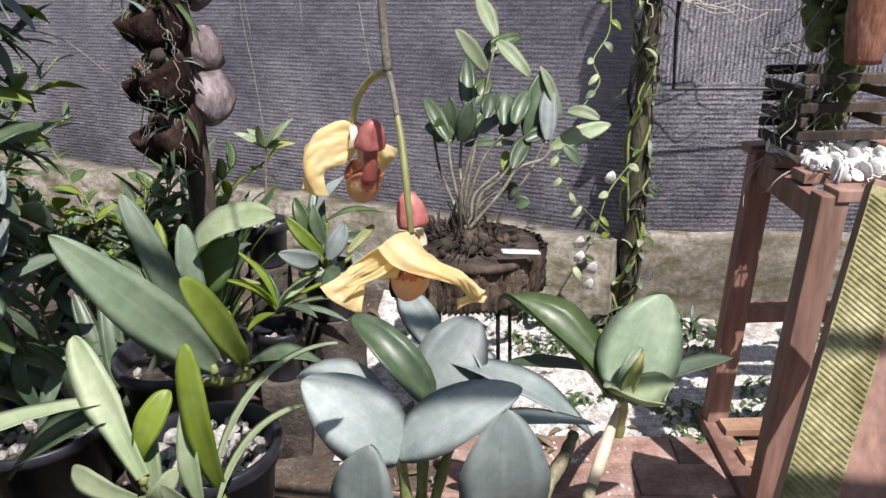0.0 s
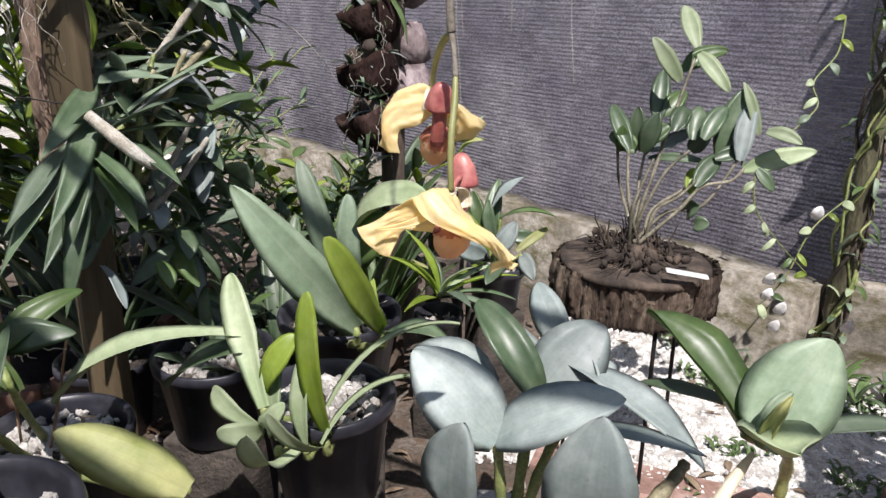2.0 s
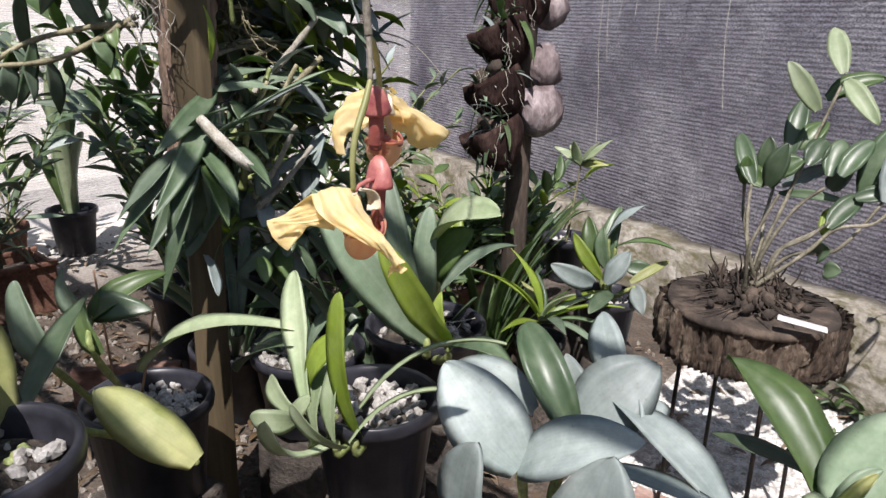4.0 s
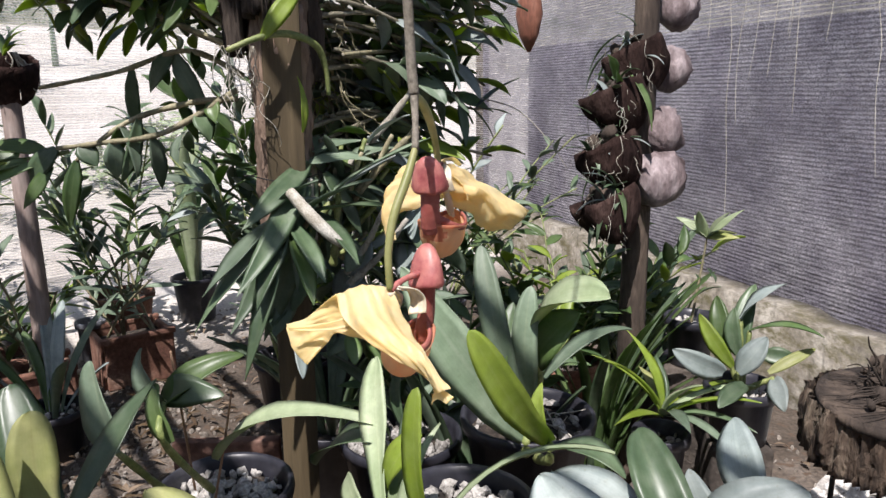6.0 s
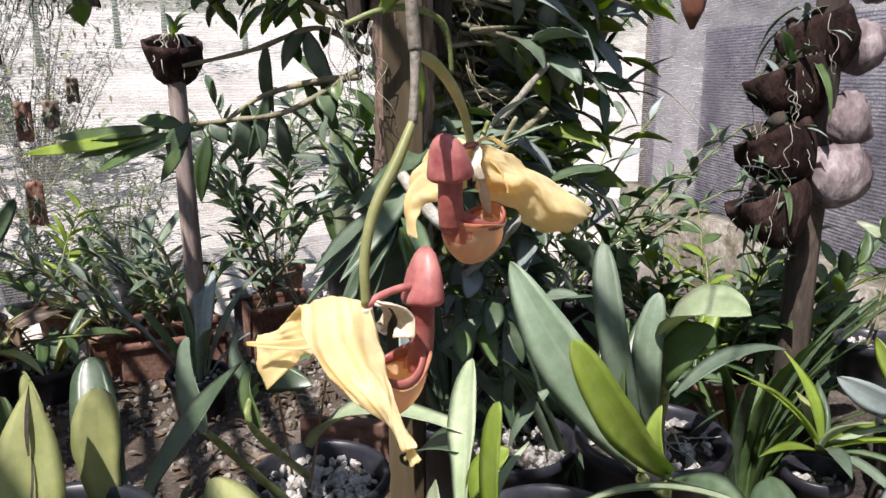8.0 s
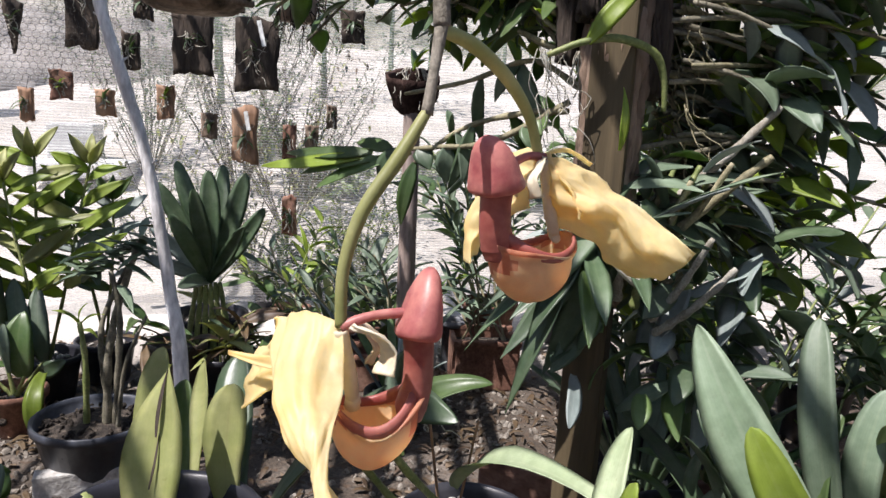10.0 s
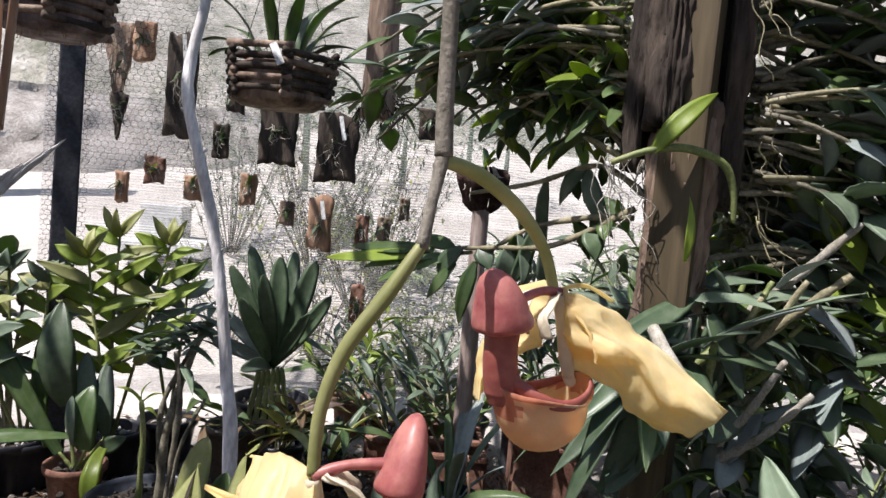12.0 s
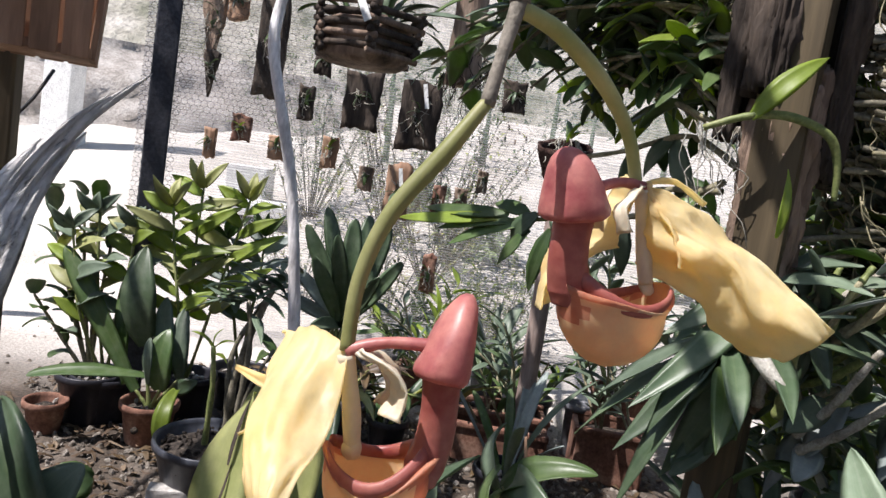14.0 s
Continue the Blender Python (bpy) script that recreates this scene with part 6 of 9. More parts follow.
bark_slab(th, TX, TY, 0.70, 1.13, 0.036, -150, 60, 3.0)
bark_slab(th, TX, TY, 0.76, 1.16, 0.036, 50, 215, 8.0)
# front bark slab, added dark over the post face to stand for leaf shade
bark_slab(th, TX + 0.016, TY - 0.036, 1.12, 1.62, 0.024, -120, 120, 15.0, BARK_DARK)
bark_slab(th, TX - 0.02, TY - 0.05, 1.06, 1.62, 0.024, 90, 330, 17.0, BARK_DARK)
bark_slab(th, TX - 0.01, TY + 0.055, 1.02, 1.5, 0.024, -20, 200, 21.0, BARK_DARK)
b = bmesh.new(); tube(b, [(TX + 0.068 * math.cos(a_), TY + 0.068 * math.sin(a_), 0.86 + 0.004 * math.sin(3 * a_)) for a_ in [i * math.pi / 8 for i in range(17)]], [0.0012], 5, 48); part("wire", b, METAL, th)

# the orchids on the post, clump by clump
rnd = random.Random(77)
CLUMPS = (
    ("dark green orchid clump with leaning canes tied to a post", (TX - 0.05, TY - 0.02, 1.26), 212, 30, 13, 0.42, 0.34, LEAF_MID),
    ("crowded orchid clump of level canes reaching from a post", (TX - 0.04, TY - 0.05, 1.30), 214, 34, 16, 0.44, 0.26, LEAF_MID),
    ("dense orchid clump with long arching canes on a post", (TX - 0.02, TY + 0.05, 1.15), 118, 40, 15, 0.36, 0.30, LEAF_MID),
    ("orchid clump with lit green leaves high on a post", (TX, TY + 0.04, 1.30), 105, 70, 12, 0.36, 0.75, LEAF_LIME),
    ("orchid clump with spreading bare canes on a post", (TX + 0.0, TY + 0.06, 1.14), 100, 35, 16, 0.36, 0.20, LEAF_MID),
    ("crowded orchid clump with many level canes behind a post", (TX - 0.06, TY + 0.08, 1.22), 112, 40, 13, 0.42, 0.2, LEAF_MID),
    ("crowded shaded orchid clump of level canes behind a post", (TX - 0.06, TY + 0.08, 1.02), 108, 38, 11, 0.38, 0.12, LEAF_SAGE),
    ("shaded orchid clump hanging low behind a post", (TX - 0.06, TY + 0.08, 0.84), 105, 40, 12, 0.28, 0.05, LEAF_SAGE),
    ("drooping orchid clump with sage leaves on a post", (TX + 0.0, TY + 0.07, 1.0), 95, 40, 10, 0.28, -0.05, LEAF_SAGE),
)
for label, at, az, spread, n, L, lift, mat_ in CLUMPS:
    C = thing("post_orchid", at, label, "orchid", "orchids on the post")
    for k in range(n):
        a_ = radians(az + rnd.uniform(-spread, spread))
        d = Vector((math.cos(a_), math.sin(a_), lift + rnd.uniform(-0.25, 0.35)))
        p = V(at) + Vector((0.05 * math.cos(a_), 0.05 * math.sin(a_), rnd.uniform(-0.05, 0.08)))
        leafy_cane(C, p, d, L * rnd.uniform(0.7, 1.25), rnd, rnd.randint(6, 9), 0.092, 0.052 if lift < 0.15 else 0.039, 0.7, mat_ if rnd.random() < 0.4 else rnd.choice((LEAF_MID, LEAF_LIME, LEAF_LIME, LEAF_SAGE, LEAF_SAGE, LEAF_BLUE)), 0.0042, CANE_GREY if rnd.random() < 0.7 else CANE)
    bm = bmesh.new()
    for k in range(8):
        a_ = radians(az + rnd.uniform(-spread, spread) * 1.4)
        p = V(at) + Vector((0.05 * math.cos(a_), 0.05 * math.sin(a_), rnd.uniform(-0.06, 0.04)))
        root_line(bm, p, p + Vector((0.05 * math.cos(a_) + rnd.uniform(-0.03, 0.03), 0.05 * math.sin(a_) + rnd.uniform(-0.03, 0.03), -rnd.uniform(0.04, 0.14))), 0.0010, rnd)
    tagged(part("root_mass", bm, CANE, C), kind="stuff")

C = thing("post_orchid", (TX, TY + 0.08, 1.08), "mass of level grey canes with green leaves behind the post", "orchid", "orchids on the post")
for k in range(32):
    a_ = radians(104 + rnd.uniform(-34, 34))
    z_ = rnd.uniform(0.82, 1.42)
    leafy_cane(C, (TX + 0.03 * math.cos(a_), TY + 0.05 + rnd.uniform(0, 0.06), z_), (math.cos(a_), math.sin(a_), rnd.uniform(-0.15, 0.4)), rnd.uniform(0.22, 0.40), rnd, 6, 0.088, 0.040, 0.4, rnd.choice((LEAF_MID, LEAF_MID, LEAF_LIME, LEAF_SAGE)), 0.0046, CANE_GREY, 0.35)
C = thing("post_orchid", (TX + 0.08, TY, 0.86), "glossy broad-leaved orchid crowding the side of the post", "orchid", "orchids on the post")
for k in range(84):
    p = Vector((TX - 0.01 + rnd.uniform(-0.06, 0.11), TY + 0.10 + rnd.uniform(-0.02, 0.17), rnd.uniform(0.55, 0.93)))
    d_ = Vector((rnd.uniform(-0.5, 0.9), rnd.uniform(-0.6, 0.9), rnd.uniform(-0.8, 0.35))).normalized()
    leaf(C, p, p + d_ * rnd.uniform(0.07, 0.12), rnd.uniform(0.032, 0.046), rnd.choice((LEAF_SAGE, LEAF_SAGE, LEAF_MID, LEAF_DARK, LEAF_BLUE)), shape="oval", nl=9, arch=rnd.uniform(0.02, 0.14), roll=rnd.uniform(-40, 40))
for k in range(12):
    p = Vector((TX + 0.04 + rnd.uniform(-0.05, 0.1), TY + 0.06 + rnd.uniform(-0.02, 0.16), rnd.uniform(0.66, 0.95)))
    cane(C, [(TX + 0.03, TY + 0.03, rnd.uniform(0.68, 0.9)), p.lerp(Vector((TX + 0.03, TY + 0.03, 0.7)), 0.5), p], 0.006, rnd.choice((CANE, CANE_GREEN)), 5)

C = thing("post_orchid", (TX - 0.05, TY - 0.05, 1.12), "orchid with fresh lit green leaves spreading from the post", "orchid", "orchids on the post")
for tip in ((-0.989, 0.881, 1.326), (-0.948, 0.957, 1.242), (-0.876, 1.024, 1.304), (-0.895, 1.103, 1.228), (-1.023, 0.955, 1.163), (-0.912, 1.065, 1.131), (-0.820, 1.106, 1.309), (-0.936, 0.981, 1.404), (-0.880, 1.059, 1.416), (-1.034, 0.873, 1.227)) + tuple((rnd.uniform(-1.12, -0.86), rnd.uniform(0.86, 1.10), rnd.uniform(1.10, 1.27)) for _ in range(13)):
    p0 = Vector((TX - 0.04, TY - 0.05, 1.10 + rnd.uniform(-0.05, 0.12)))
    c = cane(C, [p0, p0.lerp(V(tip), 0.5) + UP * rnd.uniform(0.0, 0.05), tip], 0.0045, CANE, 6)
    line = spline([p0, p0.lerp(V(tip), 0.5) + UP * 0.02, tip], 12)
    for i in range(3, 13):
        d_ = Vector((rnd.uniform(-0.7, 0.7), rnd.uniform(-0.9, 0.9), rnd.uniform(-0.8, 0.5))).normalized()
        leaf(c, line[i], line[i] + d_ * rnd.uniform(0.06, 0.10), rnd.uniform(0.024, 0.036), rnd.choice((LEAF_MID, LEAF_MID, LEAF_LIME, LEAF_LIME, LEAF_DARK)), shape="oval", nl=7, arch=rnd.uniform(0.02, 0.12), roll=rnd.uniform(-40, 40))

# long cane with leaves that reaches out west of the post
C = thing("reaching_orchid", (TX - 0.06, TY - 0.04, 1.0), "orchid with long dark canes reaching out sideways, leaves hanging", "orchid")
for pts in ([(-0.736, 1.147, 0.988), (-0.795, 1.085, 0.981), (-0.863, 0.999, 0.949), (-0.916, 0.925, 0.884)], [(-0.738, 1.149, 1.003), (-0.809, 1.043, 0.932), (-0.879, 0.959, 0.915), (-0.936, 0.901, 0.906)],
            [(-0.737, 1.161, 1.027), (-0.859, 1.117, 1.073), (-0.964, 1.028, 1.037), (-1.080, 0.923, 1.010)]):
    c = cane(C, pts, 0.006, CANE, 6)
    line = spline(pts, 20)
    for i in range(4, 21, 2):
        q = line[i]
        for s_ in (-1, 1):
            if rnd.random() < 0.42:
                leaf(c, q, q + Vector((rnd.uniform(-0.06, 0.03), s_ * rnd.uniform(0.0, 0.06), -rnd.uniform(0.03, 0.13))), rnd.uniform(0.026, 0.04), rnd.choice((LEAF_DARK, LEAF_SAGE, LEAF_MID)), shape="lance", nl=7, roll=rnd.uniform(-40, 40), arch=0.1, nrm=(1, -0.3, 0.2))
for q in ((-1.102, 0.718, 0.839), (-1.178, 0.636, 0.846), (-1.056, 0.745, 0.814), (-1.154, 0.688, 0.877), (-0.968, 0.845, 0.802), (-1.054, 0.827, 0.910)):
    leaf(C, V((-0.930, 0.909, 0.900)).lerp(V(q), 0.25), q, 0.034, rnd.choice((LEAF_MID, LEAF_LIME, LEAF_MID)), shape="lance", nl=8, arch=0.06, nrm=(0.6, -0.5, 0.6))
cane(C, [(-0.924, 0.918, 0.900), (-1.035, 0.804, 0.875), (-1.133, 0.692, 0.850)], 0.004, CANE_GREEN, 4)

# big-leaved orchid low on the post
C = thing("low_post_orchid", (TX + 0.04, TY - 0.05, 0.80), "orchid with large drooping dark leaves low on the post", "orchid")
leaves(C, [
    ((-0.577, 1.116, 0.797), (-0.563, 0.977, 0.697), 0.046, dict(m=LEAF_SAGE)), ((-0.569, 1.121, 0.788), (-0.562, 0.958, 0.643), 0.044), ((-0.554, 1.122, 0.790), (-0.501, 1.031, 0.677), 0.044),
    ((-0.547, 1.129, 0.790), (-0.435, 1.111, 0.718), 0.037), ((-0.546, 1.127, 0.781), (-0.441, 1.093, 0.685), 0.037, dict(m=LEAF_MID)), ((-0.552, 1.110, 0.792), (-0.512, 1.009, 0.569), 0.041),
    ((-0.580, 1.120, 0.815), (-0.514, 1.159, 0.863), 0.037, dict(m=LEAF_SAGE)), ((-0.557, 1.136, 0.797), (-0.461, 1.226, 0.862), 0.037, dict(m=LEAF_SAGE)), ((-0.546, 1.151, 0.806), (-0.413, 1.243, 0.820), 0.033),
    ((-0.539, 1.192, 0.821), (-0.473, 1.285, 0.894), 0.030, dict(m=LEAF_BLUE)), ((-0.549, 1.175, 0.803), (-0.403, 1.152, 0.744), 0.033), ((-0.558, 1.205, 0.828), (-0.475, 1.364, 0.919), 0.030, dict(m=LEAF_SAGE)),
], LEAF_DARK, shape="lance", arch=0.04, fold=0.3, nl=12)
leaves(C, [
    ((-0.619, 1.174, 0.893), (-0.540, 1.126, 0.680), 0.033, dict(m=LEAF_SAGE)), ((-0.597, 1.197, 0.882), (-0.553, 1.042, 0.792), 0.041), ((-0.597, 1.197, 0.882), (-0.518, 1.274, 0.885), 0.037, dict(m=LEAF_SAGE)),
    ((-0.620, 1.221, 0.897), (-0.543, 1.268, 0.917), 0.037, dict(m=LEAF_SAGE)), ((-0.593, 1.231, 0.847), (-0.507, 1.287, 0.795), 0.044), ((-0.595, 1.183, 0.866), (-0.511, 1.004, 0.702), 0.044),
    ((-0.595, 1.191, 0.866), (-0.533, 1.002, 0.640), 0.052), ((-0.595, 1.199, 0.859), (-0.579, 1.081, 0.597), 0.059), ((-0.575, 1.213, 0.864), (-0.522, 1.246, 0.757), 0.041),
    ((-0.595, 1.230, 0.862), (-0.575, 1.212, 0.707), 0.044), ((-0.620, 1.245, 0.891), (-0.563, 1.338, 0.831), 0.044, dict(m=LEAF_MID)), ((-0.618, 1.190, 0.887), (-0.559, 1.136, 0.829), 0.022, dict(m=LEAF_LIME)),
], LEAF_DARK, shape="lance", arch=0.04, fold=0.3, nl=12, nrm=(0.6, 0, 0.8))
for q in ((-0.577, 1.116, 0.797), (-0.555, 1.133, 0.784), (-0.607, 1.202, 0.877), (-0.595, 1.230, 0.862), (-0.618, 1.183, 0.886), (-0.548, 1.180, 0.812)):
    cane(C, [(TX + 0.045, TY - 0.03, 0.74), V(q).lerp(Vector((TX + 0.045, TY - 0.03, 0.74)), 0.4), q], 0.006, CANE, 4)
b = bmesh.new(); tube(b, [(-0.534, 1.119, 0.847), (-0.497, 1.129, 0.814), (-0.474, 1.143, 0.788), (-0.459, 1.163, 0.765)], [0.008, 0.011, 0.010, 0.006], 8, 12, 0.2); part("old_cane", b, ROOT, C, "thick pale bare cane")
for k in range(9):
    p = Vector((TX + 0.05 + rnd.uniform(-0.02, 0.05), TY + 0.02 + rnd.uniform(-0.03, 0.08), rnd.uniform(0.66, 0.86)))
    q = p + Vector((rnd.uniform(0.0, 0.08), rnd.uniform(-0.02, 0.14), rnd.uniform(0.05, 0.16)))
    cane(C, [p, p.lerp(q, 0.5) + UP * rnd.uniform(-0.02, 0.01), q], rnd.uniform(0.006, 0.009), rnd.choice((CANE, ROOT, CANE_GREEN)), 6, "old_cane")
for k in range(16):
    p = Vector((TX + 0.06 + rnd.uniform(-0.03, 0.05), TY + 0.0 + rnd.uniform(-0.06, 0.14), rnd.uniform(0.58, 0.80)))
    d_ = Vector((rnd.uniform(-0.3, 0.9), rnd.uniform(-0.9, 0.6), rnd.uniform(-1.0, 0.3))).normalized()
    leaf(C, p, p + d_ * rnd.uniform(0.06, 0.11), rnd.uniform(0.026, 0.042), rnd.choice((LEAF_SAGE, LEAF_DARK, LEAF_BLUE, LEAF_MID)), shape="oval", nl=8, arch=rnd.uniform(0.02, 0.15), roll=rnd.uniform(-50, 50))
# arching yellow-green shoot, small upright leaf
b = bmesh.new(); tube(b, [(-0.587, 1.056, 1.060), (-0.571, 1.106, 1.081), (-0.572, 1.157, 1.087), (-0.581, 1.211, 1.072), (-0.587, 1.232, 1.037), (-0.592, 1.239, 0.993)], [0.004, 0.005, 0.006, 0.006, 0.005, 0.004], 8, 24, 0.1); part("shoot", b, CANE_GREEN, C, "arching yellow-green shoot")
leaf(C, (-0.553, 1.159, 0.936), (-0.564, 1.162, 1.022), 0.014, LEAF_LIME, shape="lance", nrm=(1, 0, 0), fold=0.5)
leaf(C, (-0.570, 1.107, 1.078), (-0.575, 1.190, 1.165), 0.03, LEAF_LIME, shape="lance", nrm=(0.8, 0, 0.6))
b = bmesh.new()
for k in range(16):
    p = V((-0.588, 1.060 + rnd.uniform(-0.02, 0.05), 1.068))
    root_line(b, p, p + Vector((rnd.uniform(-0.02, 0.02), rnd.uniform(-0.02, 0.04), -rnd.uniform(0.05, 0.17))), 0.0008, rnd)
tagged(part("root_mass", b, ROOT, C), kind="stuff")

# slim shoot hanging with narrow leaves in front of the net
C = thing("hanging_shoot", (TX + 0.05, TY + 0.1, 1.05), "thin arching shoot with narrow leaves and a pale root", "orchid shoot")
c = cane(C, [(TX + 0.05, TY + 0.1, 1.06), (-0.677, 1.511, 1.067), (-0.631, 1.587, 0.972), (-0.603, 1.628, 0.959)], 0.004, CANE, 5)
leaves(c, [((-0.612, 1.614, 0.960), (-0.571, 1.707, 1.022), 0.032, dict(m=LEAF_DARK)), ((-0.619, 1.605, 0.966), (-0.582, 1.639, 0.899), 0.022), ((-0.631, 1.587, 0.972), (-0.595, 1.569, 0.881), 0.022), ((-0.652, 1.547, 1.006), (-0.624, 1.537, 0.920), 0.022),
            ((-0.633, 1.574, 0.994), (-0.608, 1.638, 1.099), 0.03, dict(m=LEAF_MID)), ((-0.663, 1.528, 1.050), (-0.637, 1.605, 1.133), 0.03, dict(m=LEAF_LIME)), ((-0.606, 1.624, 0.960), (-0.569, 1.679, 0.946), 0.022)], LEAF_DARK, shape="lance", arch=0.05)
b = bmesh.new(); tube(b, [(-0.610, 1.627, 0.981), (-0.565, 1.690, 0.957), (-0.520, 1.738, 0.895), (-0.488, 1.766, 0.833)], [0.0016, 0.0012, 0.0008], 5, 16); part("root", b, ROOT, C)

# ---- pole hung with coconut halves ----
PX, PY = -0.475, 2.02
th = thing("coconut_pole", (PX, PY, 0), "slim pole with coconut shell halves stacked up it as planters", "plant pole")
b = bmesh.new(); tube(b, [(PX, PY, -0.05), (PX + 0.005, PY, 0.8), (PX, PY + 0.005, 1.7)], [0.034, 0.031, 0.026], 12, 16, 0.10); part("pole", b, BARK_DARK, th)


def coconut_half(parent, at, way, r, seed, mat_, crumple=1.0):
    """A hollow half shell with a ragged, pointed rim, its mouth tipped up and outwards."""
    at, way = V(at), V(way).normalized()
    q = way.to_track_quat("Z", "Y").to_matrix()
    bm = bmesh.new()
    rows, sides = 12, 36
    out, inn = [], []
    for i in range(rows + 1):
        t_ = (i / rows) * 1.75
        ro, ri = [], []
        for j in range(sides):
            a_ = 2 * math.pi * j / sides
            k = 1 + 0.22 * noise.noise(Vector((math.cos(a_), math.sin(a_), seed + t_))) + 0.10 * crumple * noise.noise(Vector((math.cos(a_) * 4, math.sin(a_) * 4, seed + t_ * 3))) + 0.04 * math.cos(3 * a_ + seed)
            ext = 1.0 + (0.5 * noise.noise(Vector((a_ * 1.5, seed, 0))) if i == rows else 0)
            for ring, rad in ((ro, r), (ri, r * 0.88)):
                p = Vector((math.sin(t_) * rad * k * math.cos(a_), math.sin(t_) * rad * k * math.sin(a_), -math.cos(t_) * rad * 1.4 * ext))
                ring.append(bm.verts.new(at + q @ p))
        out.append(ro)
        inn.append(ri)
    for g in (out, inn):
        for r0, r1 in zip(g, g[1:]):
            for j in range(sides):
                bm.faces.new((r0[j], r0[(j + 1) % sides], r1[(j + 1) % sides], r1[j]))
    for j in range(sides):
        bm.faces.new((out[-1][j], out[-1][(j + 1) % sides], inn[-1][(j + 1) % sides], inn[-1][j]))
    bmesh.ops.remove_doubles(bm, verts=bm.verts, dist=0.0004)
    bmesh.ops.recalc_face_normals(bm, faces=bm.faces)
    return part("coconut_half", bm, mat_, parent)


k = 0
SHELLS = ((-0.503, 2.019, 1.074), (-0.508, 1.952, 0.985), (-0.493, 1.922, 0.865), (-0.477, 1.894, 0.746))
husk = bmesh.new()
for p in SHELLS:
    k += 1
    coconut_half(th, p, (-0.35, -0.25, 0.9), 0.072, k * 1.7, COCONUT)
    lumps(husk, [V(p) + Vector((rnd.uniform(-0.03, 0.03), rnd.uniform(-0.03, 0.03), rnd.uniform(0.0, 0.04))) for _ in range(16)], 0.017, 0.5, 1, 0.8, rnd)
for p in ((-0.471, 2.129, 1.051), (-0.446, 2.061, 0.905), (-0.437, 2.036, 0.805), (-0.496, 2.201, 1.194)):
    k += 1
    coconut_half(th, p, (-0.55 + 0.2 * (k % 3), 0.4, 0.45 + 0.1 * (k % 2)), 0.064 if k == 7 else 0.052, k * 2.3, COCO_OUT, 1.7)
    lumps(husk, [V(p) + Vector((rnd.uniform(-0.03, 0.03), rnd.uniform(-0.03, 0.03), rnd.uniform(0.0, 0.03))) for _ in range(5)], 0.011, 0.5, 1, 0.6, rnd)
tagged(part("fibre", husk, BARK_DARK, th, "dark fibre and roots filling the shells"), kind="stuff")
CO = thing("pole_orchid", (PX, PY - 0.05, 0.95), "narrow-leaved orchids rooted in the coconut shells", "orchid")
for i in range(72):
    p = V(SHELLS[i % 4]) + Vector((rnd.uniform(-0.03, 0.05), rnd.uniform(-0.05, 0.02), rnd.uniform(-0.01, 0.05)))
    a_ = rnd.uniform(3.0, 6.3)
    leaf(CO, p, p + Vector((math.cos(a_) * 0.07, math.sin(a_) * 0.05, rnd.uniform(-0.13, 0.06))), rnd.uniform(0.011, 0.022), rnd.choice((LEAF_DARK, LEAF_SAGE, LEAF_DARK, LEAF_MID, LEAF_BLUE)), shape="lance", nl=7, arch=0.12)
bm = bmesh.new()
for i in range(110):
    p = V(SHELLS[i % 4]) + Vector((rnd.uniform(-0.04, 0.06), rnd.uniform(-0.05, 0.02), rnd.uniform(-0.01, 0.04)))
    root_line(bm, p, p + Vector((rnd.uniform(-0.05, 0.05), -rnd.uniform(0, 0.04), -rnd.uniform(0.02, 0.12))), 0.0007, rnd)
tagged(part("root_mass", bm, ROOT, CO), kind="stuff")

# leafy bush at the pole's foot
B = thing("light_bush", (PX - 0.28, PY + 0.1, 0), "bushy light green plant in a terracotta pot", "potted plant")
part("pot", pot_body(bmesh.new(), (PX - 0.28, PY + 0.1, 0), 0.11, 0.08, 0.24), TERRACOTTA, B)
for i in range(22):
    a_ = rnd.uniform(0, 6.28)
    leafy_cane(B, (PX - 0.28 + 0.04 * math.cos(a_), PY + 0.1 + 0.04 * math.sin(a_), 0.22), (0.55 * math.cos(a_), 0.55 * math.sin(a_), 0.9), rnd.uniform(0.32, 0.58), rnd, 9, 0.085, 0.034, 0.3, rnd.choice((LEAF_MID, LEAF_LIME, LEAF_MID)), 0.003, CANE_GREEN)
fill_pot(B, (PX - 0.28, PY + 0.1, 0), 0.1, 0.2, 10, rnd)
B2 = thing("strappy_bush", (PX + 0.02, PY - 0.12, 0), "clump of dark strap leaves at the foot of the pole", "plant")
for i in range(22):
    a_ = rnd.uniform(0, 6.28)
    z_ = rnd.uniform(0.35, 0.62)
    leaf(B2, (PX + 0.03 * math.cos(a_), PY - 0.12 + 0.03 * math.sin(a_), 0.0), (PX + 0.22 * math.cos(a_), PY - 0.1 + 0.2 * math.sin(a_), z_), 0.03, rnd.choice((LEAF_DARK, LEAF_MID)), shape="strap", arch=0.12, nl=10)
